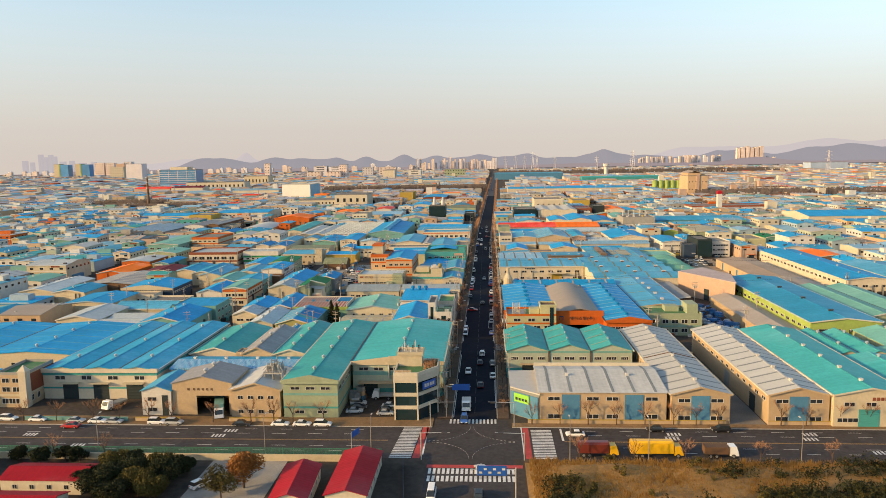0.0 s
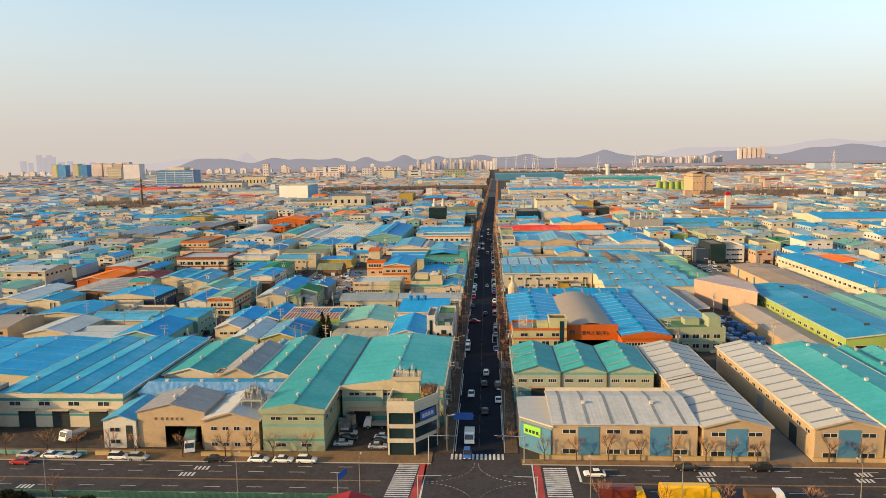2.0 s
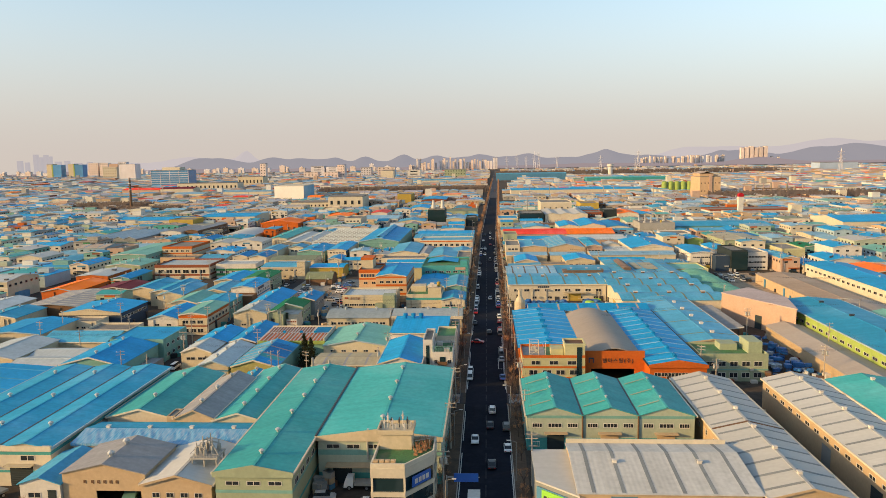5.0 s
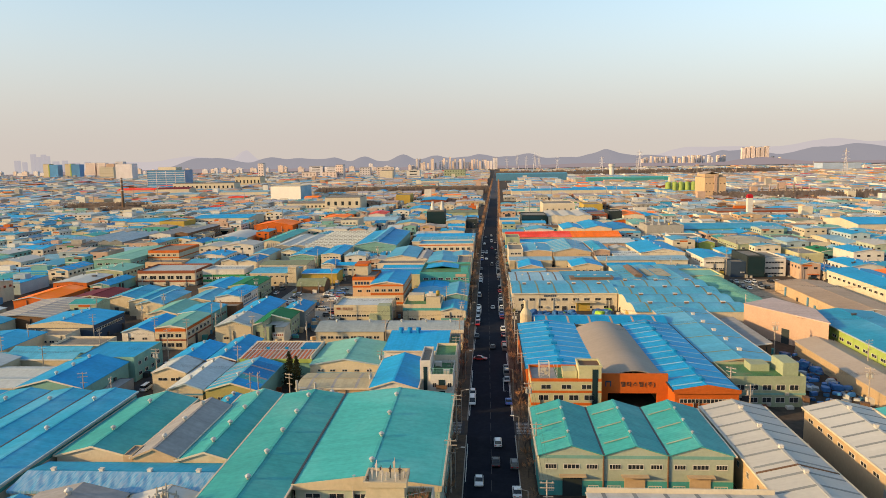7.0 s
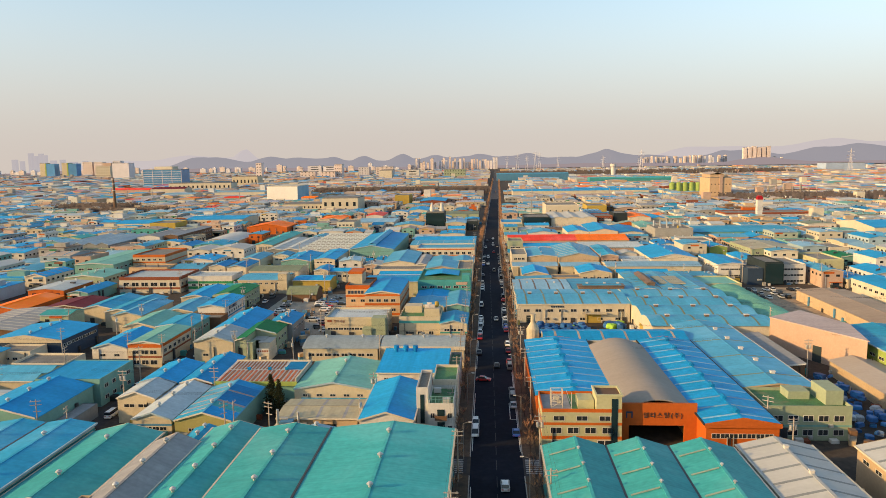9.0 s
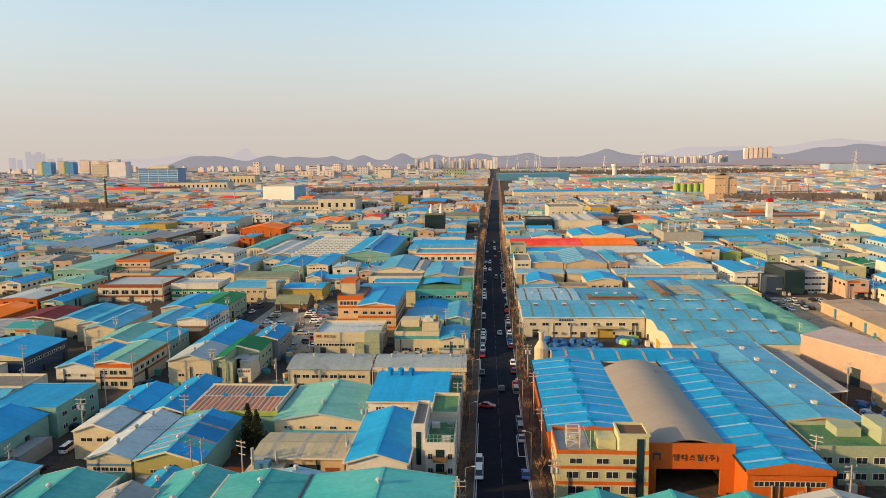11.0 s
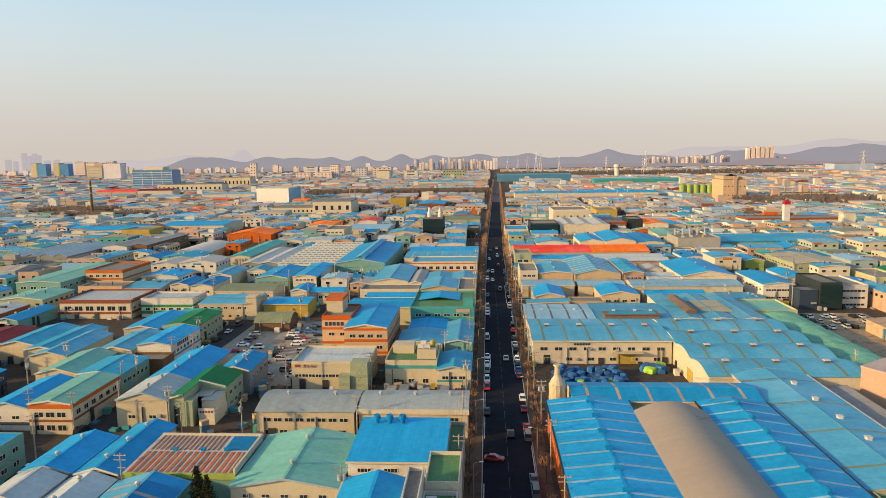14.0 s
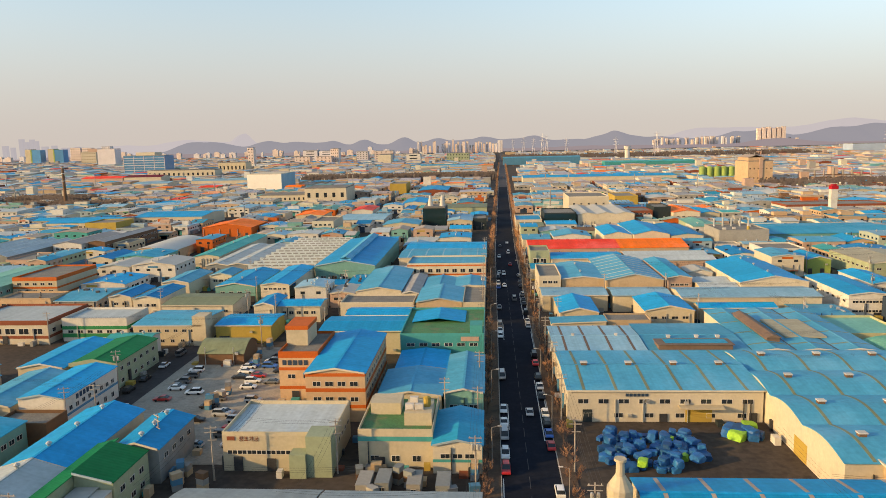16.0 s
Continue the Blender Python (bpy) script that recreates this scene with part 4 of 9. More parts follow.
# pale tower of the dust collector
t_ = thing("dust_collector", 13.6, 178.5, 0, "cream dust collector tower with a narrow stack", "tower")
put("drum", Geo().taper(0, 0, 0, 10.5, 2.1, 2.1, 14).taper(0, 0, 10.5, 12.6, 2.1, .8, 14).made("drum", W["cream"]), t_)
put("flue", Geo().taper(0, 0, 12.6, 15.0, .75, .65, 10).taper(0, 0, 15.0, 15.4, 1.0, 1.0, 10).made("flue", W["cream"]), t_)
b = building(62.6, 81.5, 127, 197, 7.8, "gable", 1.0, "sky", "tan", strips=4, strip_mat=ROOF["moss"], label="light blue shallow-gabled factory roof with white vents")
for i in range(5):
    put("roof_vent", VENT_WHITE, b, (2.0, -26 + i * 12, 8.9), 0.0, (.65, .65, .7))
b = building(63.3, 83, 112, 125.5, 7.6, "flat", wc="pea", name="office_building", label="pale green two-storey office with a green roof", deck=GREEN_DECK, win=[("f", 1.2, 5, 2.4, 1.5), ("f", 4.6, 5, 2.4, 1.5)], bands=[(3.4, 3.8, W["mint"])])
put("penthouse", Geo().box(5, 9, -4, 4, 7.66, 11.2).box(-2, 3, 0, 5, 7.66, 9.6).made("penthouse", W["pea"]), b)
b = thing("factory", 105, 185, 0, "large salmon shed set askew under a dusty lilac roof", "factory")
BUILT.append((95, 116, 162, 205))
skew = [(-9.7, 8.3), (6.4, -23.5), (11.2, -2.0), (4.6, 19.0)]
put("wall", Geo().add([(x, y, z) for z in (0, 10.6) for x, y in skew], BOXF).made("wall", W["pink"]), b)
put("roof", Geo().add([(x * 1.03, y * 1.02 - .2, z) for z in (10.62, 10.95) for x, y in skew], BOXF).made("roof", ROOF["rose"]), b)
# dark panel painted in for the shade of an open doorway
put("gate", Geo().box(-1.6, 1.6, -.12, .05, 0, 5.2).made("gate", DARK_FILL), b, (-1.2, -8.5, 0), math.atan2(-31.8, 16.1))
building(81.8, 90, 153, 190, 5.4, "shed", .9, "slate", "brown", label="low slate grey lean-to roof")
building(101.5, 114.3, 94, 163, 4.4, "gable", 1.5, "taupe", "tan", label="low brown sheet roof of a shed")
b = building(115.6, 139.6, 98, 190, 8.3, "gable", 1.2, "aqua", "lime", n=1, vents=4, vent=VENT_DARK, label="long lime green factory with a blue roof", win=[("f", 4.8, 2, 8, 1.0), ("l", 5.0, 18, 3.0, 1.0)])
put("verge_board", Geo().box(11.2, 12.6, -45.5, 45.5, 7.6, 8.2).made("verge_board", W["ivory"]), b)
building(141.5, 168, 112, 174, 6.6, "gable", 1.4, "mint", "pea", n=2, win=[("l", 4.6, 9, 2.6, 1.0)], label="pale green factory roofs beside the lime factory")
building(142, 160, 178, 199, 5.0, "barrel", 1.6, "taupe", "tan", label="low round-backed grey-brown shed")
building(169.5, 190, 184, 290, 7.6, "gable", 1.3, "blue", "ivory", vents=5, win=[("l", 4.4, 22, 2.8, 1.2), ("f", 4.2, 4, 2.6, 1.2)], label="long cream factory with a blue roof")
building(138.5, 160, 206, 275, 4.6, "gable", .9, "dust", "tan", label="broad weathered sandy brown sheet roof")
building(192, 235, 150, 240, 7.6, "gable", 1.5, "sky", "cream", n=2, vents=3, win=[("l", 4.4, 14, 2.6, 1.0)])

# the wide blue factory with a cream office front
b = building(11.0, 55.5, 231, 262, 7.6, "gable", 1.1, "sky", "ivory", across=True, strips=6, strip_mat=ROOFX["moss"], vents=4, vent=VENT_CAP, label="wide blue-roofed factory with a cream two-storey office front",
             win=[("f", 4.4, 9, 2.6, 1.2), ("f", 1.0, 6, 2.2, 1.2), ("l", 4.2, 7, 2.2, 1.2)], doors=[("f", 30, 6, 3.6, W["yellow"]), ("f", 4.5, 2.2, 3, DARK_FILL)])
put("door_canopy", Geo().box(-5, 5, -2.4, .02, 3.9, 4.2).made("door_canopy", W["cream"]), b, (8, -15.5, 0))
for i in range(6):
    put("sign_bar", Geo().box(i * .9, i * .9 + .7, -.1, .01, 6.2, 6.9).made("sign_bar", W["navy"]), b, (-9, -15.5, 0))
building(56, 97.5, 194, 262, 7.6, "waves", 1.3, "sky", "ivory", n=4, across=True, strips=4, strip_mat=ROOF["moss"], vents=3, vent=VENT_CAP, label="undulating blue factory roof with brown strips", doors=[("l", 50, 6, 4, W["yellow"])])
building(11, 36, 263, 290, 7.2, "gable", .7, "pale", "ivory", across=True, strips=4, strip_mat=ROOF["brown"], vents=2, vent=VENT_WHITE)
b = building(37, 64, 263, 293, 7.0, "gable", .7, "sky", "tan", label="pale blue factory roof with a rusty raised canopy", across=True)
put("roof_monitor", Geo().box(-11, 9, -13.5, -8, 7.2, 8.6).box(-11.4, 9.4, -13.9, -7.6, 8.6, 8.8).made("roof_monitor", ROOF["brown"]), b)
put("roof_sheet", Geo().box(-9, 8, -12.4, -8.6, 8.82, 8.9).made("roof_sheet", ROOF["aqua"]), b)
for x in (-6, 2, 8):
    put("roof_vent", VENT_WHITE, b, (x, -3, 8.0), 0.0, (.6, .6, .6))
b = building(65, 98, 263, 310, 7.2, "gable", .7, "sky", "ivory", n=3, strips=4, strip_mat=ROOF["moss"], label="pale blue factory roof with rusty ridge monitors")
for x in (-9,):
    put("stained_roof", Geo().box(-4, 7.5, -12, 8, 7.62, 8.08).made("stained_roof", ROOF["beige"]), b)
    put("roof_monitor", Geo().box(-1.8, 1.8, -16, 12, 7.4, 9.0).add([(-2.4, -16.4, 8.9), (2.4, -16.4, 8.9), (2.4, 12.4, 8.9), (-2.4, 12.4, 8.9), (-.1, -16.4, 9.8), (.1, -16.4, 9.8), (.1, 12.4, 9.8), (-.1, 12.4, 9.8)], BOXF).made("roof_monitor", ROOF["brown"]), b, (x, 0, 0))
b = thing("scrap_hall", 108, 244, 0, "scrap hall draped with patched pale green netting", "building")
BUILT.append((101.6, 114.4, 208, 281))
put("wall", Geo().box(-6.4, -6.2, -36, 36, 0, 5.6).box(6.2, 6.4, -36, 36, 0, 5.6).box(-6.2, 6.2, -36, -35.8, 0, 5.6).box(-6.2, 6.2, 35.8, 36, 0, 5.6).made("wall", W["pea"]), b)
nv, nf, nx, ny = [], [], 15, 61
for j in range(ny):
    for i in range(nx):
        u, v = -6.9 + 13.8 * i / (nx - 1), -36.6 + 73.2 * j / (ny - 1)
        nv.append((u, v, 6.0 + 1.1 * math.cos(u / 6.9 * 1.5) + .25 * noise.noise((u / 3, v / 5, 0)) - .22 * abs(math.sin(v / 5.2)) - (.7 if i in (0, nx - 1) or j in (0, ny - 1) else 0)))
for j in range(ny - 1):
    for i in range(nx - 1):
        nf.append((j * nx + i, j * nx + i + 1, (j + 1) * nx + i + 1, (j + 1) * nx + i))
put("netting", mesh("netting", nv, nf, grain("green_netting", (0.15, 0.40, 0.30), 0.9, 0.28, 0.12, 1.5, bump=0.4, stain=(0.07, 0.30, 0.26), spec=0.15)), b)
building(13, 30.5, 298, 306, 6.0, "shed", .6, "sky", "cream")
building(17.1, 30.3, 312.7, 336, 6.0, "gable", 1.6, "blue", "cream", win=[("f", 3.6, 3, 2.2, 1.0)])
building(31, 45, 299, 308, 6.4, "flat", wc="tan", parapet=.5)
building(46, 62.5, 312.6, 334.5, 6.5, "gable", 1.7, "blue", "cream", win=[("f", 3.6, 4, 2.2, 1.0)])
building(65.8, 92, 318, 326, 6, "gable", .9, "blue", "tan", across=True, win=[("f", 2.8, 8, 2.0, 1.2)])
building(62.7, 112, 329.2, 346, 7.4, "gable", 1.0, "pale", "cream", across=True)
building(99, 118, 286, 308, 5.0, "flat", wc="straw", label="low straw-coloured works with a pale green roof", deck=ROOFX["mint"], win=[("f", 2.4, 6, 1.8, 1.2)])
building(13, 37.5, 339, 354, 6.2, "gable", .8, "pale", "cream", across=True)
building(39.5, 61, 338, 353, 6.2, "gable", .8, "pale", "cream", across=True)
building(13.0, 21.8, 358, 386, 9.5, "flat", wc="ivory", name="office_building", label="cream three-storey office beside the main road", win=[("f", 1, 3, 1.8, 1.3), ("f", 4.2, 3, 1.8, 1.3), ("f", 7, 3, 1.8, 1.2), ("l", 4.2, 6, 1.8, 1.3)])
building(22.2, 39.2, 359, 396, 8.6, "gable", 1.0, "sky", "tan", vents=2)
building(39.7, 62.4, 356.3, 408, 8.6, "gable", 2.4, "sky", "tan", strips=8, strip_mat=W["ivory"], label="tan gabled hall with a ribbed cream and blue roof")
building(63.9, 73.6, 356.5, 402, 9.2, "gable", .9, "aqua", "pink", win=[("f", 6.0, 4, 1.6, .9)])
building(119.7, 133.6, 326, 362, 8.6, "gable", .8, "blue", "white", name="office_building", label="white works with a blue roof and ribbon windows", win=[("f", 5.6, 5, 2.2, .9), ("f", 2.2, 5, 2.2, .9), ("l", 5.4, 8, 2.2, .9)])
building(141.2, 152.4, 352, 380, 7, "gable", 1.0, "blue", "white")
b = building(138.6, 147.6, 313, 338, 11.0, "flat", wc="dark", name="office_building", label="dark glass office block beside factories", win=[])
put("glazing", Geo().box(-4.4, 4.4, -13.62, -13.5, .6, 11.0).made("glazing", GLAZE), b)
building(130.6, 138.3, 314, 325, 7.6, "flat", wc="navy", name="office_building", label="lower dark wing of a glass office block")
building(148, 160, 316, 342, 9.4, "flat", wc="white", name="office_building", label="white office block with ribbon windows", win=[("f", 7.0, 3, 3.4, 1.0), ("f", 4.0, 3, 3.4, 1.0), ("f", 1.0, 3, 3.4, 1.0)])
building(23.2, 58, 420, 440, 6.6, "gable", .9, "blue", "ivory", across=True, win=[("f", 3.8, 8, 2.4, 1.0)])
building(13, 22.5, 424, 442, 9.5, "flat", wc="pea", name="office_building", label="pale green office with dark glazing", win=[("f", 1.5, 2, 3, 5)])
building(60, 100, 412, 440, 6.8, "gable", 1.1, "grey", "pink", across=True, n=2)
b = building(14, 62, 452, 486, 6.8, "gable", 2.2, "red", "pink", across=True, label="long red sheet roof beside the main road")
b = building(62.4, 98, 452, 486, 6.8, "gable", 2.2, "orange", "tan", across=True, label="long orange sheet roof of a hall")
building(60, 76, 492, 530, 8.4, "gable", 1.8, "blue", "ivory")
building(76.5, 97, 488, 542, 9, "gable", 2.2, "blue", "ivory", label="blue gabled hall with a cream front")
building(98, 116, 488, 542, 8, "gable", 1.2, "deep", "ivory")
b = building(32, 54.5, 584, 618, 11.5, "flat", wc="dark", name="office_building", label="dark glass office block beside factories")
put("glazing", Geo().box(-11.4, 11.4, -17.12, -17.0, 1, 11.2).made("glazing", GLAZE), b)
building(56, 96, 586, 650, 10.5, "gable", 1.4, "white", "ivory", n=3)
building(57, 89, 655, 700, 17, "flat", wc="ivory", label="tall cream windowless factory block", win=[("f", 11, 5, 1.6, 1.6)])

# ---- middle block, west side ----
building(-30.2, -18.2, 100.7, 127, 8.6, "gable", 1.7, "blue", "white", win=[("f", 6.3, 4, 2.7, .9, .6, 11.4)], label="white gabled workshop with a bright blue roof")
b = building(-18.0, -15.2, 108, 122, 12.8, "flat", wc="white", name="stair_tower", label="slim white stair tower with dark glazing", parapet=.9)
put("glazing", Geo().box(-.5, .5, -7.12, -7.0, 5, 12).made("glazing", GLAZE), b)
b = building(-15.1, -9.2, 106, 119, 9.8, "flat", wc="white", name="office_building", label="white narrow block with stacked balconies and a railed green roof", deck=GREEN_DECK,
             win=[("f", z, 1, 1.0, 1.3, u, u + 1.2) for z in (1.0, 4.0, 7.0) for u in (.4, 4.4)] + [("r", 6.8, 5, 1.6, 1.5), ("r", 3.6, 5, 1.6, 1.5)])
for z in (1.2, 4.2, 7.2):
    put("balcony_door", Geo().box(-.85, .85, -.1, .01, 0, 1.9).made("balcony_door", GLAZE), b, (0, -6.5, z))
    put("balcony", Geo().box(-1.4, 1.4, -1.1, .01, -.35, -.15).box(-1.4, 1.4, -1.1, -1.0, -.15, .7).box(-1.4, -1.3, -1.0, .01, -.15, .7).box(1.3, 1.4, -1.0, .01, -.15, .7).made("balcony", W["brown"]), b, (0, -6.5, z))
g = Geo().box(-2.95, 2.95, -6.45, -6.37, 12.1, 12.2).box(-2.95, 2.95, -6.45, -6.37, 11.4, 11.46)
for i in range(8):
    g.box(-2.95 + i * .83, -2.87 + i * .83, -6.45, -6.37, 10.6, 12.1)
put("railing", g.made("railing", W["mint"]), b, label="pale green roof railing")
roof_clutter(b, [(1.2, -4.4), (-1.4, 3)], 9.86)
building(-15, -9, 120, 133, 11, "flat", wc="ivory", name="office_building", label="ivory stair block with a green roof", deck=GREEN_DECK)
b = building(-31.2, -12.5, 133.5, 154, 9.2, "shed", 1.0, "blue", "white", across=True, bands=[(5.4, 6.2, W["brick"])], vents=0, label="white and red workshop with a bright blue roof and three cowls")
wide_windows(b, "f", 18.7, 20.5, 7.0, 1.0, [(3.2, 2.8), (8.4, 2.8), (13.6, 2.8)])
for u in (-6.2, -3.4, -.6):
    put("cowl", Geo().taper(0, 0, 0, 1.3, .5, .5, 10).taper(0, 0, 1.3, 2.2, .85, .75, 10).made("cowl", ROOF["deep"]), b, (u, 7.6, 9.9), label="blue extractor cowl")
building(-12.3, -9, 135, 156, 8, "flat", wc="grey", name="office_building", label="grey office with roof planting", deck=GREEN_DECK)
building(-52.4, -31.9, 127.5, 152.4, 6.6, "gable", 1.8, "mint", "cream", win=[("f", 4.6, 5, 1.6, .7)], vents=2, label="weathered green-roofed workshop with a cream front")
# the two dark shutters stand in for the shaded recess under this roof
b = building(-51.6, -32.4, 109, 122, 5.6, "gable", .6, "beige", "tan", across=True, strips=3, strip_mat=ROOFX["slate"], label="stained beige sheet roof of a low shop", doors=[("f", 4, 5, 4.0, DARK_FILL), ("f", 11, 6.5, 4.2, DARK_FILL), ("f", 16.8, 3, 3.6, W["brick"])])
put("annexe", Geo().box(-9.6, -2.6, -11.5, -6.55, 0, 4.4).box(-9.8, -2.4, -11.7, -6.4, 4.4, 4.6).made("annexe", W["cream"]), b)
put("trim_band", Geo().box(-9.7, -2.5, -11.6, -11.5, 2.2, 2.6).box(-6.6, -3.2, -11.6, -11.5, 2.9, 3.9).made("trim_band", W["brick"]), b)
put("cooling_unit", Geo().box(-8.2, -5.2, -10, -7.6, 4.6, 5.9).made("cooling_unit", W["blue"]), b, label="blue sheet housing on the annexe roof")
put("flue", Geo().taper(-4.2, -7.6, 4.6, 7.6, .35, .3, 8).made("flue", STEEL), b)
put("flue", Geo().taper(-9.0, -8.2, 4.6, 8.4, .35, .35, 8).box(-9.2, -6.5, -8.4, -8.0, 6.0, 6.5).made("flue", STEEL), b)
building(-50, -33, 123, 126.5, 3.9, "shed", .4, "sky", "cream", across=True)
building(-60, -51.8, 100, 108, 3.2, "gable", .5, "rust", "cream", name="shed", label="rusty low shed behind the workshops")
# striped rusty roof
RUST = [grain("rusty_sheet", (0.420, 0.095, 0.035), 0.9, 0.4, 0.3, 1.6, bump=0.3, stain=(0.33, 0.15, 0.07)), grain("rusty_sheet_dark", (0.22, 0.085, 0.045), 0.9, 0.4, 0.3, 1.6, bump=0.3, stain=(0.28, 0.11, 0.05))]
b = building(-75.6, -53.4, 132.5, 150.4, 6.6, "shed", .7, "white", "mint", across=True, fascia="lime", label="pale green workshop under a rusty, red-striped roof")
tilt = math.atan2(.7, 17.9)
for i in range(17):
    put("rust_stripe", Geo().box(-.36, .36, -8.6, .6, 0, .06).made("rust_stripe", RUST[i % 3 == 1]), b, (-10.3 + i * 1.28, 0, 7.17)).rotation_euler = (tilt, 0, 0)
for i in range(15):
    put("rust_stripe", Geo().box(-.24, .24, 1.4, 8.4, 0, .06).made("rust_stripe", RUST[1]), b, (-10.3 + i * 1.02, 0, 7.17)).rotation_euler = (tilt, 0, 0)
put("blue_patch", Geo().box(5.2, 10.4, 1.4, 8.2, 0, .08).made("blue_patch", ROOF["deep"]), b, (0, 0, 7.17)).rotation_euler = (tilt, 0, 0)
put("parapet", Geo().box(10.9, 11.3, -8.95, 8.95, 6.4, 7.9).box(-11.2, 10.9, 8.7, 9.05, 6.4, 7.9).made("parapet", W["ivory"]), b)
for x in (-5, 1, 6):
    put("roof_vent", VENT_BLUE, b, (x, 1.0, 7.5), 0, (.5, .5, .7))
building(-60.2, -36.2, 167.1, 183.2, 6.8, "barrel", 1.4, "zinc", "cream", across=True, vents=2, win=[("f", 4.2, 8, 2.2, 1.0), ("f", 1.0, 6, 2.0, 1.2)], label="grey sheet-roofed workshop with a row of windows")
b = building(-35.2, -8.8, 168, 183, 6.8, "barrel", 1.3, "zinc", "cream", across=True, vents=3, win=[("f", 4.2, 6, 2.2, 1.0)], fascia="ivory", label="grey sheet-roofed workshop with an ivory fascia")
# cream works with red lettering
b = building(-61.6, -38.8, 204.4, 222.1, 7.6, "flat", wc="cream", label="cream works with red and brown lettering", parapet=.8, deck=ROOFX["grey"], win=[("f", 3.6, 7, 2.2, .9, 1, 15), ("r", 4, 5, 1.6, 1)])
put("stair_block", Geo().box(6.5, 11.6, -11.5, -6, 0, 8.6).box(3.2, 6.5, -12.2, -8.9, 0, 5).made("stair_block", W["pea"]), b)
put("red_mark", Geo().box(-10.4, -8.8, -9.0, -8.8, 6.6, 7.4).made("red_mark", W["brick"]), b)
curve = bpy.data.curves.new("sign_text", "FONT")
curve.body, curve.size, curve.extrude = "창조기공", 1.15, .04
tx = new("lettering", curve)
tx.data.materials.append(W["brick"])
bpy.context.view_layer.update()
letters = bpy.data.meshes.new_from_object(tx.evaluated_get(bpy.context.evaluated_depsgraph_get()))
bpy.data.objects.remove(tx)
put("lettering", letters, b, (-8.0, -8.95, 6.5)).rotation_euler = (math.pi / 2, 0, 0)
b = building(-34.1, -18.8, 206.6, 226, 7.4, "flat", wc="cream", name="office_building", label="cream two-storey office with a teal band and rooftop units", deck=GREEN_DECK, bands=[(5.6, 6.6, W["jade"])], win=[("f", 1.2, 3, 1.8, 1.4)])
put("penthouse", Geo().box(-6.5, 0, 0, 6, 7.46, 10).box(1.5, 7.2, -6, 2, 7.46, 10.2).made("penthouse", W["cream"]), b)
roof_clutter(b, [(2.5, -4), (4.5, -4), (6, -2), (3, 0)], 10.2)
building(-18.6, -8.8, 204, 222, 6.0, "gable", 1.1, "aqua", "ivory", win=[("f", 3.2, 3, 2.0, 1.0)], bands=[(2.4, 3.0, W["jade"])], label="small teal-blue roofed shop with an ivory front")
for i, (x, y) in enumerate(((-31, 196), (-27.5, 197), (-21.5, 196.5), (-16, 196))):
    c = thing("container_office", x, y, 0, "grey steel container office in a yard", "container", "yard containers")
    put("body", Geo().box(-1.3, 1.3, -3, 3, .15, 2.8).box(-1.35, 1.35, -3.05, 3.05, 2.8, 2.95).made("body", W["steel" if i % 2 else "grey"]), c)
    windows(c, "f", 2.6, 6, 1.1, 1, 1.0, .9, .3, 2.3)
# the orange works with its tower
b = building(-50.9, -36.6, 230.3, 265, 12.0, "gable", 1.2, "blue", "peach", label="four-storey cream and orange works with a blue roof", bands=[(11.2, 12.0, W["orange"]), (7.4, 8.3, W["orange"]), (3.4, 4.2, W["orange"])],
             win=[("f", 8.8, 4, 2.0, 1.2), ("f", 5.0, 4, 2.0, 1.2), ("r", 8.8, 9, 2.0, 1.4), ("r", 5.0, 9, 2.0, 1.4), ("r", 1.2, 9, 2.0, 1.4)])
b = building(-61.4, -51.0, 244, 264, 12.4, "flat", wc="peach", name="office_building", label="cream and orange stair wing with a tower", bands=[(11.5, 12.4, W["orange"]), (8.2, 9.0, W["orange"]), (3.2, 4.0, W["orange"])], win=[("f", 6.0, 2, 2, 1.2)], fascia="orange")
put("tower", Geo().box(-5.2, .6, -2, 8, 12.4, 16.8).made("tower", W["cream"]), b)
put("tower_cap", Geo().box(-5.4, .8, -2.2, 8.2, 16.8, 17.8).made("tower_cap", W["orange"]), b)
for i in range(5):
    put("sign_bar", Geo().box(-4.2 + i * 1.4, -3.2 + i * 1.4, -10.12, -9.98, 9.6, 10.9).made("sign_bar", W["navy"]), b)
building(-31.9, -18.6, 250, 266, 6.6, "gable", .8, "blue", "cream")
building(-33.6, -18.6, 230, 249, 6.6, "gable", 1.0, "sky", "cream")
building(-18.2, -8.8, 232, 262, 6.6, "gable", 1.0, "sky", "mint", win=[("f", 2.5, 3, 2, 1.2)])
b = building(-32.9, -8.8, 268, 300, 10.4, "flat", wc="jade", label="turquoise three-storey works with a green roof", deck=GREEN_DECK, win=[("f", 7.4, 6, 2.4, 1.0), ("f", 4.2, 6, 2.4, 1.0), ("r", 7.4, 7, 2, 1.2), ("r", 4.2, 7, 2, 1.2)])
put("roof_house", Geo().box(8, 11.6, -15.6, -10, 10.46, 13.4).made("roof_house", W["jade"]), b)
put("sign_board", Geo().box(5.4, 10.6, -16.15, -16, 8.9, 10.2).made("sign_board", W["pink"]), b)
put("roof_shed", sheets(16, 14, profile("gable", 16, 10.6, 1.2, 1), .2, .15, False).made("roof_shed", ROOF["blue"]), b, (-2, 6, 0))
building(-60.6, -34.3, 284.5, 303, 7.4, "gable", .7, "blue", "cream", across=True)
building(-56, -33.8, 304, 315, 7.6, "gable", .7, "blue", "cream", across=True)
building(-62.5, -35.2, 325.6, 340, 6.4, "flat", wc="ivory", win=[("f", 3, 7, 1.6, 1.6)], label="cream workshop block with a row of tall windows")
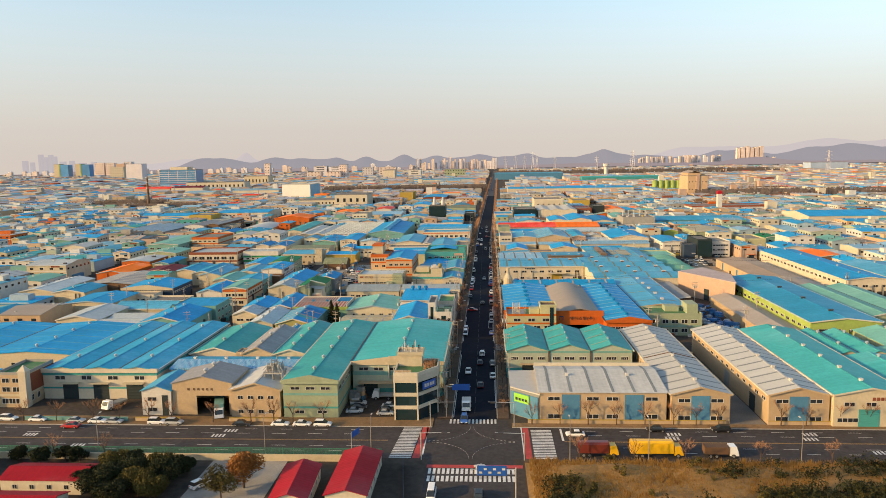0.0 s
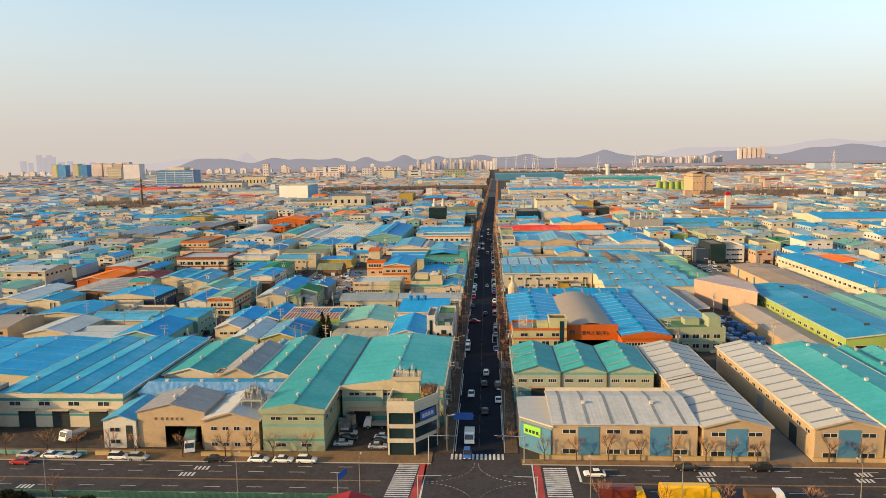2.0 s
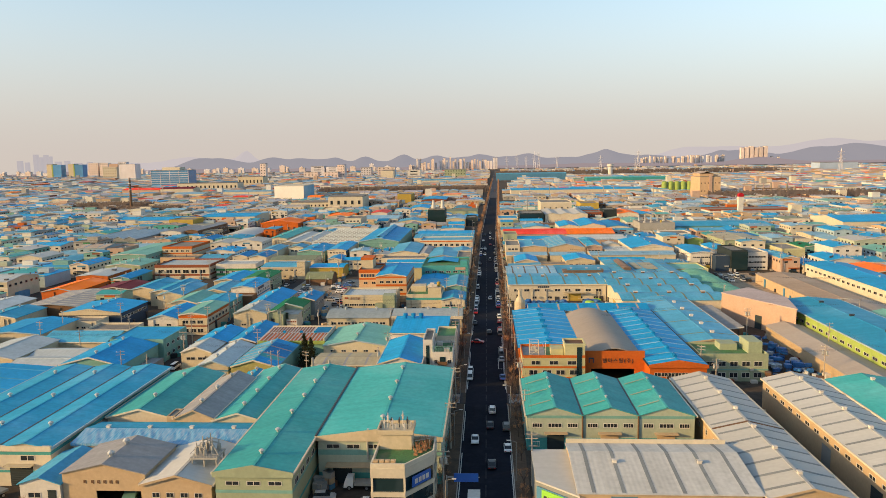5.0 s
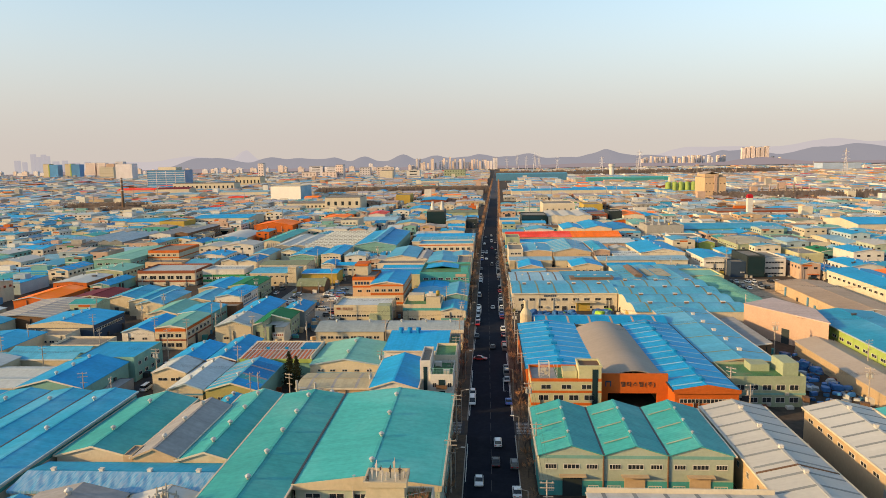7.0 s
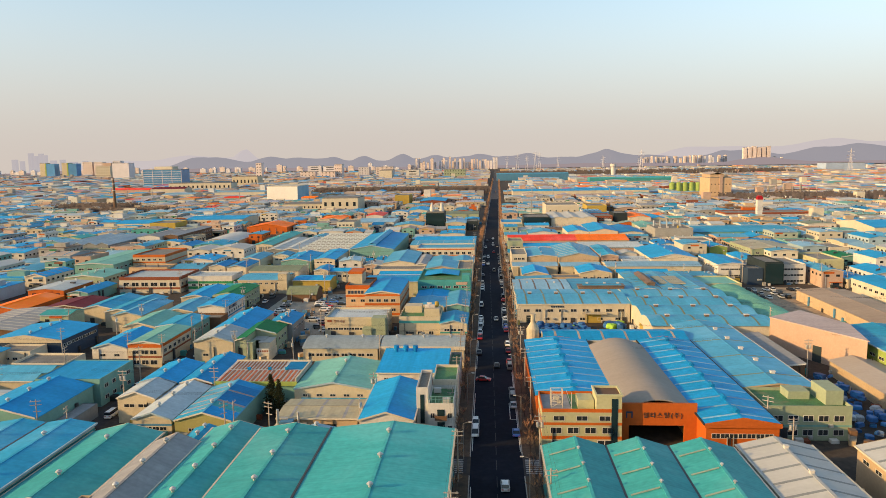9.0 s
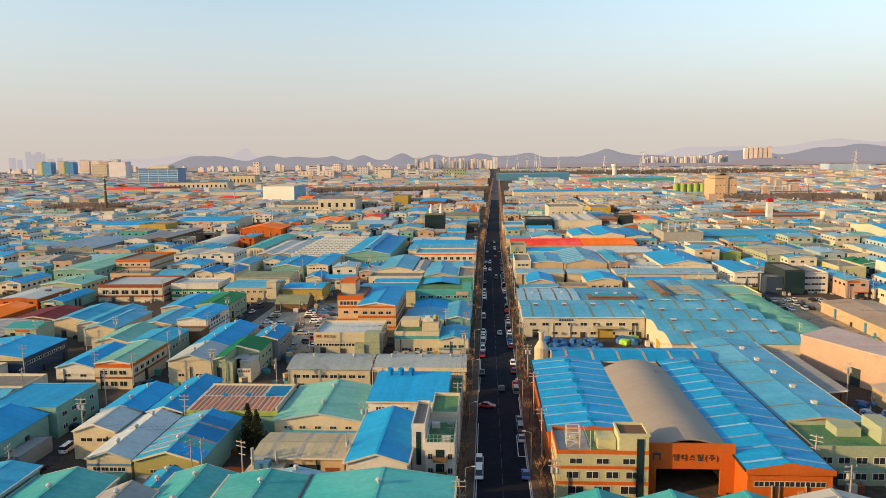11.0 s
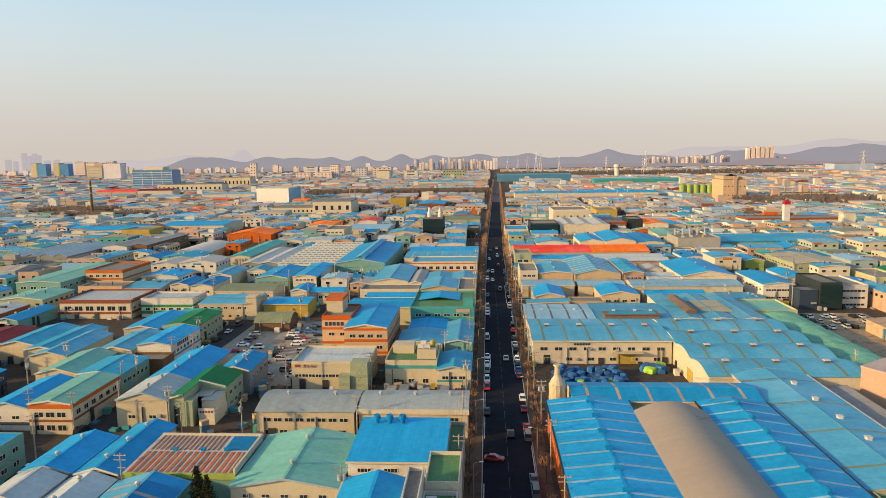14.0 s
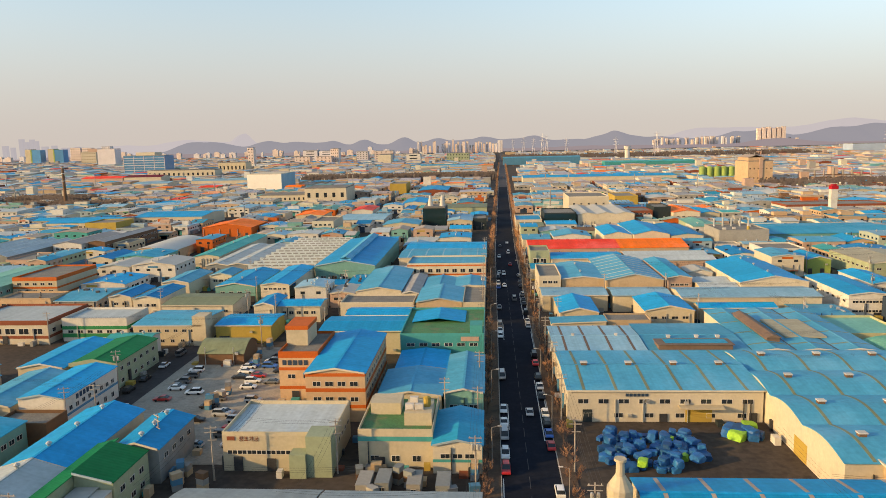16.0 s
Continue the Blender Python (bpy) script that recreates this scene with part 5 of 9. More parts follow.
building(-60, -42, 344, 392, 7.4, "gable", 1.5, "sky", "ivory")
building(-41.5, -34.8, 342, 380, 6.8, "gable", .9, "slate", "grey")
building(-34.0, -17.4, 324.1, 350, 7.4, "gable", 1.5, "sky", "tan")
building(-17, -9, 322, 352, 7, "flat", wc="cream", win=[("r", 3, 8, 1.6, 1.2)])
building(-34, -9, 354, 376, 6.5, "gable", 1, "sky", "cream", n=2, across=False)
b = building(-45, -9, 392, 414, 9.2, "flat", wc="ivory", name="office_building", label="white two-storey hall with orange bands and arched windows", bands=[(8.6, 9.2, W["orange"]), (4.4, 5.1, W["orange"])], deck=ROOFX["sky"], win=[("f", 5.6, 9, 2.2, 1.8), ("f", 1.4, 9, 2.2, 1.8), ("r", 5.6, 5, 2, 1.6)])
building(-52, -9, 417, 446, 8.4, "gable", .8, "sky", "ivory", across=True, strips=5, strip_mat=ROOF["pale"])
building(-52, -9, 448, 472, 8, "gable", .8, "blue", "ivory", across=True)
b = building(-88, -60, 392, 480, 9.2, "gable", 2.4, "blue", "mint", label="large blue factory with a raised ridge vent", win=[("f", 3, 5, 2.4, 1.6)])
put("ridge_monitor", sheets(5, 84, profile("gable", 5, 12.2, .8, 1), .2, .2, False, Geo().box(-2.4, 2.4, -42, 42, 10.8, 12.2)).made("ridge_monitor", ROOF["sky"]), b)
b = building(-101, -89, 352, 395, 8.6, "gable", .9, "blue", "ivory", label="white works with a blue roof and dark glazed side", win=[("f", 6.6, 5, 1.4, .8)])
put("glazing", Geo().box(6.0, 6.1, -21.4, -12, 1, 8).made("glazing", GLAZE), b)
b = building(-123.5, -90.5, 404, 505, 6.4, "saw", 1.9, "grey", "ivory", n=11, across=True, caps=False, label="grey sawtooth roof of a large workshop with glazed faces")
# slate strips added on each saw face so that the ridges read as dark rows
for k in range(11):
    g = Geo()
    for i in range(9):
        g.box(-15.2 + i * 3.5, -12.6 + i * 3.5, -.05, .05, .9, 1.5)
    put("glazing", g.made("glazing", ROOF["slate"]), b, (0, -50.4 + k * 101 / 11 - .05, 6.4))
# yard, barrel store and works west of the car park
b = building(-95.4, -81.5, 274, 287, 3.6, "barrel", 2.6, "moss", "brown", across=True, label="olive-brown round-roofed tent store")
building(-98.9, -80, 297.3, 313, 6.0, "gable", .7, "blue", "yellow", across=True)
b = building(-126, -103, 294.6, 316, 6.8, "gable", .9, "sky", "cream", across=True, win=[("f", 4.6, 7, 1.5, 1.0), ("f", 1.0, 6, 1.4, 1.2)], label="cream works with a light blue roof and a stair tower")
put("stair_tower", Geo().box(9, 13.5, -11.2, -5, 0, 10).made("stair_tower", W["cream"]), b)
b = building(-154, -131, 300, 316, 7.4, "flat", wc="white", label="white and green striped works", bands=[(1.4, 2.8, W["green"]), (4.2, 5.4, W["green"])], win=[("f", 2.9, 6, 2, 1.1)], deck=ROOFX["grey"])
b = building(-122, -109.4, 252, 277, 7.4, "gable", 1.0, "green", "pea", fascia="pea", label="green-roofed works with pale green walls", win=[("r", 4.6, 6, 1.6, 1.2), ("r", 1.2, 6, 1.6, 1.2)])
building(-136, -123, 250, 277, 6.8, "gable", 1.2, "blue", "cream")
b = building(-117.5, -106.4, 223, 247, 8.2, "gable", 1.0, "blue", "white", bands=[(3.6, 4.2, W["blue"])], win=[("r", 4.6, 8, 1.4, 1.2), ("r", 1.0, 6, 1.4, 1.4)], label="white works with blue bands and a blue roof")
for i in range(6):
    put("sign_bar", Geo().box(5.55, 5.62, -7 + i * 1.5, -6 + i * 1.5, 6.4, 7.6).made("sign_bar", W["navy"]), b)
building(-131, -119, 222, 247, 6.6, "gable", 1.2, "sky", "cream")
building(-117, -104.5, 213, 221, 5.6, "flat", wc="brown", label="brown flat-roofed shed beside white works")
building(-98.6, -85.3, 173.3, 189.4, 7.2, "gable", 2.0, "grey", "cream", vents=2, win=[("f", 2.4, 2, 2.0, .9)], label="cream gabled workshop with a grey roof")
building(-98.6, -85.3, 190, 219, 7.2, "gable", 2.0, "blue", "cream", vents=3)
# pale green works: a narrow green slope, a stair block, a green lean-to roof and a white annexe
b = building(-85.2, -81.2, 174.2, 200, 7.4, "shed", 1.1, "green", "pea", label="narrow pale green works with a dark green sloping roof", doors=[("f", 2, 1.3, 5, DARK_FILL)], over=.25)
put("stair_block", Geo().box(2.05, 4.1, -12.9, -9.4, 0, 6.6).box(1.95, 4.3, -13.1, -9.2, 6.6, 6.85).made("stair_block", W["pea"]), b)
b = building(-81.1, -73.9, 184.5, 197.5, 9.0, "shed", -1.7, "green", "pea", label="pale green works under a dark green lean-to roof", win=[("r", 4.2, 3, 1.8, 1.2), ("r", 1.2, 3, 1.8, 1.2)], over=.25)
put("annexe", Geo().box(-.6, 3.5, -15.5, -6.55, 0, 3.2).box(-.3, 3.3, -13.8, -6.6, 3.2, 6.0).made("annexe", W["ivory"]), b)
put("annexe_roof", Geo().box(-3.2, 1.0, -12, -6.6, 6.3, 6.45).box(-.4, 3.7, -14.2, -7.2, 6.02, 6.2).made("annexe_roof", ROOF["white"]), b)
put("sign_board", Geo().box(-.7, 3.6, -15.65, -15.5, 2.6, 4.4).made("sign_board", W["white"]), b, label="white sign board with unreadable red lettering")
for q in range(5):
    put("sign_bar", Geo().box(-.3 + q * .75, .2 + q * .75, -15.7, -15.65, 3.2, 3.8).made("sign_bar", W["brick"]), b)
windows(b, "f", 7.2, 17.6, 4.4, 1, 1.8, 1.1, 3.6, 6.6)
building(-81.4, -72.2, 198.5, 215.5, 7.2, "gable", 1.3, "blue", "steel", vents=3, win=[("r", 4.2, 4, 1.8, 1.2)])
b = building(-118.5, -107.4, 168.2, 192, 7.8, "gable", .9, "mint", "cream", bands=[(6.6, 7.8, W["orange"]), (3.2, 3.8, W["brick"])], win=[("f", 4.4, 3, 2.4, 1.4), ("f", .9, 3, 2.4, 1.6), ("r", 4.4, 6, 2, 1.4)], label="cream works with a red-orange roof band")
building(-132, -120, 170.5, 194, 5.8, "gable", 1.6, "blue", "white", win=[("f", 3, 2, 2.0, .9)], bands=[(1.4, 2.2, W["navy"])])
building(-136, -123.4, 198.1, 221, 6.2, "gable", 1.6, "mint", "cream", win=[("f", 3, 2, 1.8, .9)])
building(-121.5, -108.4, 194.3, 212, 7.2, "gable", 1.0, "aqua", "mint", win=[("r", 4, 6, 1.8, 1.2)])
building(-171, -146.3, 176.5, 200, 6.8, "gable", 1.5, "blue", "navy", vents=4, fascia="cream", win=[("r", 4.2, 9, 2.2, 1.0)], label="navy-walled hall with a blue roof and a cream gable")
b = building(-126, -107.6, 131.2, 150, 7.6, "flat", wc="mint", parapet=.25, label="pale green works with a blue flat roof", deck=ROOFX["blue"], win=[("r", 4.6, 4, 2, 1.2), ("r", 1.4, 4, 2, 1.2), ("f", 3, 3, 2, 1.2)])
building(-96.5, -86.6, 119.5, 131, 6.6, "gable", 1.7, "grey", "cream", win=[("f", 4.2, 2, 3, .9)], label="cream two-storey gabled workshop")
building(-86, -76.5, 106.5, 131, 6.0, "gable", 1.6, "grey", "cream", vents=3, bands=[(0.05, 3.2, W["grey"]), (4.4, 4.9, W["blue"])], win=[("f", 3.3, 4, 1.7, .9)])
b = building(-75.2, -61.4, 105.3, 130, 6.2, "gable", 2.0, "sky", "olive", vents=2, bands=[(0.05, 2.7, W["mint"])], doors=[("f", 3, 2.4, 3, TEAL_DOOR)], win=[("f", 3.6, 2, 1.6, .8)], label="olive gabled workshop with a roof patched in several blues")
put("side_cladding", Geo().box(6.92, 6.98, -12.3, 12.3, 0, 6.0).made("side_cladding", W["mint"]), b, label="mint green side wall sheets")
for i, (side, v0, v1, m) in enumerate(((1, -12.4, -7.6, ROOF["blue"]), (1, -7.2, -4.4, ROOF["teal"]), (1, -4.0, -3.0, ROOF["rose"]), (1, -2.8, 3.4, ROOF["deep"]), (1, 3.6, 4.4, ROOF["rose"]), (1, 4.6, 9.0, ROOF["deep"]), (1, 9.2, 12.3, ROOF["blue"]),
                                        (-1, -12.4, -10, ROOF["aqua"]), (-1, -9.6, -8.8, ROOF["rose"]), (-1, -6.2, -5.6, ROOF["rose"]), (-1, -2, -1.2, ROOF["rose"]), (-1, 3, 3.8, ROOF["rose"]), (-1, 7.6, 8.3, ROOF["rose"]))):
    put("roof_patch", slope_patch(side * 7.0, 6.18, side * .35, 8.08, v0, v1, .2, .03).made("roof_patch", m), b)
building(-85.4, -76.2, 132, 158, 6.6, "gable", 1.4, "blue", "cream", vents=3, bands=[(6.2, 6.7, W["brick"])])
building(-97, -86.4, 132.6, 151, 6.6, "gable", 1.4, "blue", "cream", vents=2, bands=[(6.2, 6.7, W["pink"])])
building(-84, -77, 99, 105.5, 3.4, "flat", wc="mint", name="shed", label="small mint green shed with a flat roof", deck=ROOF["mint"], parapet=.2)
building(-128, -109, 105.2, 130, 6.6, "gable", 2.4, "blue", "mint", vents=3, win=[("f", 4.2, 1, 5, .6)], label="broad blue gable roof over a pale green gable")
building(-108.5, -104.5, 112, 124, 3.4, "flat", wc="steel", name="shed", label="low grey steel shed beside the side lane", deck=ROOFX["slate"], parapet=.2)
building(-146, -129, 108, 128, 5.6, "gable", .8, "grey", "cream", across=True, n=2)
building(-164, -147, 112, 136, 6.4, "gable", 1.6, "grey", "cream")
building(-180, -158.5, 143.4, 168, 6.4, "gable", 1.0, "blue", "cream", across=False)
building(-147.5, -130.5, 152.5, 164, 5.2, "flat", wc="ivory", win=[("f", 3, 8, 1.2, .9)], label="ivory shop with a row of small windows")
building(-156, -130, 136, 151.5, 5.6, "gable", 1, "sky", "cream", across=True, n=2)
building(-214, -197, 231, 262, 5.4, "gable", 1.6, "orange", "orange", label="bright orange-roofed shed with orange walls")
building(-190, -169.2, 234, 256, 5.4, "gable", 1.4, "maroon", "brown", label="dark maroon-roofed shed with brown walls")
building(-169, -156, 229, 256, 6.4, "gable", 1.4, "aqua", "cream")
building(-149.5, -137.5, 216, 245, 6.4, "gable", 1.4, "sky", "cream")
building(-222, -205.5, 176, 214, 5.6, "gable", 1.4, "grey", "cream", vents=2, label="broad grey-green roofed shed with a cream gable")
building(-203.5, -187, 172, 192.5, 5.8, "gable", 1.4, "aqua", "cream", vents=2)
b = building(-198, -174.5, 194, 230, 6.0, "gable", 1.0, "slate", "brown", strips=9, strip_mat=W["ivory"], over=.8, label="open-sided shed under a striped grey and translucent roof")
building(-163.5, -150.4, 166, 175.3, 5.2, "flat", wc="ivory", label="ivory flat-roofed shop beside a blue hall", win=[("f", 3.0, 4, 1.8, .9)])

# ---- factories further along ----
building(90.3, 116, 349.5, 396, 8.6, "gable", 2.4, "blue", "ivory", label="broad blue gabled hall with a cream gable", vents=3)
building(75, 89.5, 349, 372, 6.5, "gable", 1, "grey", "cream", across=True, n=2)
b = building(123, 150.5, 482, 511, 11, "flat", wc="grey", label="grey windowless factory block with rooftop stacks")
roof_clutter(b, [(-9, -8), (-3, -6), (4, -9), (9, 4)], 11)
for q in range(5):
    put("flue", Geo().taper(0, 0, 0, 4.6, .6, .5, 8).taper(0, 0, 4.5, 4.9, .7, .7, 8).made("flue", STEEL), b, (-10 + q * 5, 8, 11))
building(-38.1, -19.8, 587, 627, 7, "gable", 1.4, "pale", "cream", vents=2, win=[("f", 3.8, 4, 2.2, 1.1)])
building(-19.2, -9.5, 590.8, 618, 7.5, "flat", wc="dark", name="office_building", label="dark-walled low office beside the main road")
building(-44.9, -9.6, 688, 725, 7, "gable", 1, "moss", "pea", across=True)
building(-83, -57.5, 572.7, 600, 6.5, "gable", 1.8, "sky", "cream", win=[("f", 3.6, 5, 2.2, 1.2)])
building(-124.3, -87.5, 607, 651, 6.5, "gable", .8, "pale", "white", across=True, win=[("f", 3.4, 9, 2.2, 1.3)])
building(-131.6, -116.2, 561.7, 594, 10.5, "flat", wc="ivory", name="office_building", label="ivory three-storey office among factories", win=[("f", 1.2, 4, 2, 1.4), ("f", 4.6, 4, 2, 1.4), ("f", 7.8, 4, 2, 1.4)])
building(-167.9, -144.6, 652, 685, 6, "gable", 1.2, "orange", "cream")
building(-125.8, -108, 680, 720, 6.5, "gable", 1.4, "red", "white")
building(-130.4, -110, 952, 997, 12, "flat", wc="yellow", label="yellow windowless works far along the road")
building(-90.5, -56, 903, 973, 7, "gable", 1.5, "blue", "brick")
building(-88.9, -66.7, 741, 790, 7, "gable", 1.5, "blue", "ivory")
building(11.5, 29.9, 577.8, 612, 7.6, "flat", wc="ivory", name="office_building", deck=ROOFX["blue"], label="ivory office with a blue-coated roof", win=[("f", 1.2, 4, 2.4, 1.4), ("f", 4.4, 4, 2.4, 1.4), ("l", 4.4, 7, 2.4, 1.4)])
building(110.7, 131.9, 752, 793, 9, "flat", wc="yellow", label="yellow works far along the road")
building(97, 114, 610, 640, 9.5, "flat", wc="brick", name="office_building", label="red-brown office block with rows of windows", win=[("f", 1.2, 5, 2, 1.4), ("f", 4.2, 5, 2, 1.4), ("f", 7.0, 5, 2, 1.4)])
building(115.4, 127.7, 612, 639, 12, "flat", wc="dark", name="office_building", label="dark glass-fronted office block among factories")
building(128, 147.4, 605, 651, 9, "gable", 1.5, "orange", "ivory", win=[("f", 5, 4, 2.2, 1.2)])
building(148, 164, 613, 650, 7, "gable", 1.5, "blue", "cream")
building(-252, -241.5, 488, 558, 8.5, "gable", 1.0, "slate", "brown", win=[("r", 5.2, 14, 3.0, 1.2), ("r", 1.8, 14, 3.0, 1.2)], label="long brown works with a slate roof")
building(-271.5, -253.5, 483, 533, 8.0, "gable", 1.4, "slate", "white", win=[("f", 4.6, 5, 1.8, 1.2), ("f", 1.4, 5, 1.8, 1.2), ("r", 4.6, 10, 2.0, 1.2)], label="white works under a dark slate roof")
building(-310, -273, 443, 508, 7.0, "gable", 1.8, "grey", "steel", n=4, label="hall under a row of grey gabled roofs")
building(-216, -190, 467, 520, 5.4, "barrel", 2.4, "white", "tan", label="white round-roofed warehouse beside brown works")
building(-310, -286, 585, 612, 9, "flat", wc="yellow", label="yellow flat-roofed works among factories")
building(-299, -241, 636, 686, 8.0, "gable", 1.6, "blue", "ivory", across=True, win=[("f", 4.4, 14, 2.2, 1.2)], label="long blue-roofed works with an ivory front")
building(-352, -297, 600, 642, 8.0, "gable", 1.6, "blue", "ivory", across=True, win=[("f", 4.4, 14, 2.2, 1.2)], label="long blue-roofed works with an ivory front")
building(-238, -215, 341, 405, 8.0, "gable", .8, "mint", "mint", win=[("f", 4.8, 4, 3.2, 1.2), ("r", 4.8, 12, 2.6, 1.2)], label="pale green works with a long window row")
building(-166, -152, 440, 524, 6.5, "gable", 1.2, "teal", "ivory", vents=3)
building(-148, -126, 412, 482, 6.5, "gable", 1.0, "grey", "steel", n=2, strips=5, strip_mat=ROOF["slate"], label="twin grey-roofed halls with dark strips")
building(-150.7, -138.3, 368.6, 396, 6.5, "gable", 1.2, "sky", "ivory", win=[("f", 3.6, 3, 2, 1.2)])
building(-135.4, -125, 384.8, 400, 6.5, "gable", 1.2, "sky", "ivory", win=[("f", 3.6, 3, 2, 1.2)])
building(-122, -105, 357, 394.5, 7, "gable", 1.5, "blue", "mint", vents=2, win=[("f", 3.8, 4, 2, 1.2)])
building(-158, -148.7, 338, 359, 7, "gable", 1.1, "deep", "ivory", win=[("f", 3.8, 2, 2, 1.2)])
building(-146.5, -135.7, 335, 359, 7, "gable", 1.1, "deep", "ivory", win=[("f", 3.8, 3, 2, 1.2)])
building(-131.4, -104, 327.5, 348, 6, "gable", .8, "moss", "ivory", across=True, win=[("f", 3.2, 8, 1.8, 1.1)])
building(-94, -86.4, 322, 339, 7, "gable", 1, "blue", "ivory")
building(-86.2, -70, 325, 337, 6, "gable", .9, "blue", "ivory", across=True, win=[("f", 3, 5, 1.8, 1.2)])
building(129.5, 149.5, 432, 453, 8, "flat", wc="white", label="white flat-roofed works among factories", win=[("f", 4.6, 5, 2.6, 1.2)])
building(140.8, 151.4, 409, 430, 7, "gable", 1.3, "blue", "lime")
building(154, 234, 497, 545, 7.0, "gable", 1.2, "aqua", "mint", across=True, label="very long light teal factory roof")
building(160, 187, 391, 430, 8.0, "gable", 1.2, "beige", "pea", win=[("l", 5.0, 9, 2.2, 1.0), ("f", 5.0, 5, 2.2, 1.0)], label="beige-roofed works with pale green walls")
building(234, 316, 668, 700, 6.5, "flat", wc="white", label="long white works with red and blue bands", bands=[(5.5, 6.5, W["brick"]), (2.4, 3.8, W["blue"])], fascia="brick")
building(124.9, 141.6, 546, 578, 7, "gable", 1.5, "mint", "pea")
building(191, 208, 262, 290, 7, "gable", 1.2, "orange", "brown", label="orange-brown gable-roofed shed among factories")
building(182, 196, 352, 380, 6.5, "flat", wc="straw", label="straw-coloured flat-roofed works among factories")
building(-188.5, -157, 296.4, 322, 7.5, "flat", wc="ivory", label="white two-storey works with red-orange bands", bands=[(6.7, 7.6, W["brick"]), (2.0, 3.0, W["brick"])], fascia="brick", win=[("f", 3.4, 6, 3.8, 2.2), ("r", 3.6, 5, 2, 1.5)], deck=ROOFX["grey"])
building(-214, -194, 362, 394, 10, "flat", wc="cream", name="office_building", label="cream three-storey works with orange bands", bands=[(9.2, 10.0, W["orange"]), (5.8, 6.6, W["orange"]), (2.6, 3.3, W["orange"])], fascia="orange", win=[("f", 7.2, 5, 2, 1.2), ("f", 4, 5, 2, 1.2)])
building(-155.8, -144, 222.5, 254, 6.5, "gable", 1.2, "aqua", "cream", win=[("f", 3.4, 2, 2, 1.0), ("r", 3.6, 6, 2.4, 1.1)])

# ---- far landmarks ----
def block(name, x0, x1, y0, depth, h, m, label, rows_=0, cols=0, category="building", roof=None):
    top = thing(name, (x0 + x1) / 2, y0 + depth / 2, 0, label, category)
    w = x1 - x0
    BUILT.append((x0, x1, y0 - 25, y0 + depth))
    put("wall", Geo().box(-w / 2, w / 2, -depth / 2, depth / 2, 0, h).made("wall", m), top)
    put("roof", Geo().box(-w / 2 + .5, w / 2 - .5, -depth / 2 + .5, depth / 2 - .5, h + .004, h + 1.0).made("roof", roof or CONCRETE), top)
    for r in range(rows_):
        for c in range(cols):
            put("window", WIN_PANE, top, (-w / 2 + w * (c + .5) / cols, -depth / 2, h * (r + .35) / rows_), 0, (w / cols * (.62 if cols < 2 else .4), 4, h / rows_ * .38))
    return top


HAZE_GLASS = grain("tower_glass", (0.06, 0.22, 0.42), 0.35, 0.12, 0.05, 0.3)
# skyline housing walls are paled: horizon haze put into the base colour
PEACH = grain("apartment_peach", (0.64, 0.53, 0.48), 0.8, 0.12, 0.05, 0.4)
PALE = grain("apartment_pale", (0.58, 0.55, 0.57), 0.8, 0.12, 0.05, 0.4)
for x, m, lb in ((-1815, WALL["cream"], "slim cream and glass office tower"), (-1723, WALL["cream"], "slim cream and glass twin office tower")):
    t_ = block("office_tower", x, x + 24, 2780, 34, 59, m, lb + " on the skyline")
    put("glazing", Geo().box(0, 38, -17.5, 16, 2, 57).made("glazing", HAZE_GLASS), t_, (12, 0, 0))
    put("green_edge", Geo().box(0, 5, -18, 16.5, 2, 58).made("green_edge", WALL["lime"]), t_, (10, 0, 0))
block("apartment_block", -1722, -1680, 2930, 30, 61, PEACH, "peach apartment block on the skyline", 6, 4)
block("apartment_block", -1672, -1634, 2930, 30, 60, PEACH, "peach apartment block on the skyline", 6, 4)
block("apartment_block", -1605, -1570, 2960, 30, 64, PALE, "pale apartment block on the skyline", 6, 4)
t_ = block("office_tower", -1380, -1328, 2420, 40, 47, WALL["ivory"], "broad ivory office tower on the skyline", 5, 6)
put("upper_block", Geo().box(-4, 28, -14, 16, 47, 59).made("upper_block", WALL["pink"]), t_)
block("office_tower", -1272, -1214, 2330, 40, 57, PALE, "grey office tower on the skyline")
t_ = block("office_tower", -858, -760, 1700, 50, 42, HAZE_GLASS, "blue glass office block with a cream crown", 0, 0)
put("crown", Geo().box(-22, 24, -18, 18, 43, 50).made("crown", WALL["ivory"]), t_)
for i in range(7):
    put("floor_band", Geo().box(-49.2, 49.2, -25.4, -25, 3 + i * 5.6, 4 + i * 5.6).made("floor_band", PALE), t_)
for i in range(5):
    put("floor_band", Geo().box(-49.5 + i * 24.5, -48.5 + i * 24.5, -25.6, -25, 1, 41).made("floor_band", PALE), t_)
block("factory", -681, -545, 1450, 40, 16, WALL["ivory"], "long cream factory block far away", 1, 14, "factory")
block("factory", -610, -548, 1640, 40, 24, WALL["cream"], "cream factory block far away", 1, 7, "factory")
building(-715, -640, 1275, 1310, 11, "gable", 3, "red", "pink", across=True, label="long red-roofed works far away")
building(-638, -572, 1275, 1310, 12, "gable", 3, "maroon", "ivory", across=True, label="dark red-roofed works far away")
building(-460, -374, 1135, 1165, 11, "gable", 2, "pale", "ivory", across=True, label="long cream works with a pale roof far away")
building(-545, -490, 1120, 1160, 9, "gable", 2, "pale", "ivory", across=True, label="low cream works with a pale roof far away")
t_ = thing("chimney", -463, 813, 0, "tall slim brown chimney above the roofs", "chimney")
put("shaft", Geo().taper(0, 0, 0, 46, 1.9, 1.2, 12).made("shaft", WALL["brown"]), t_)
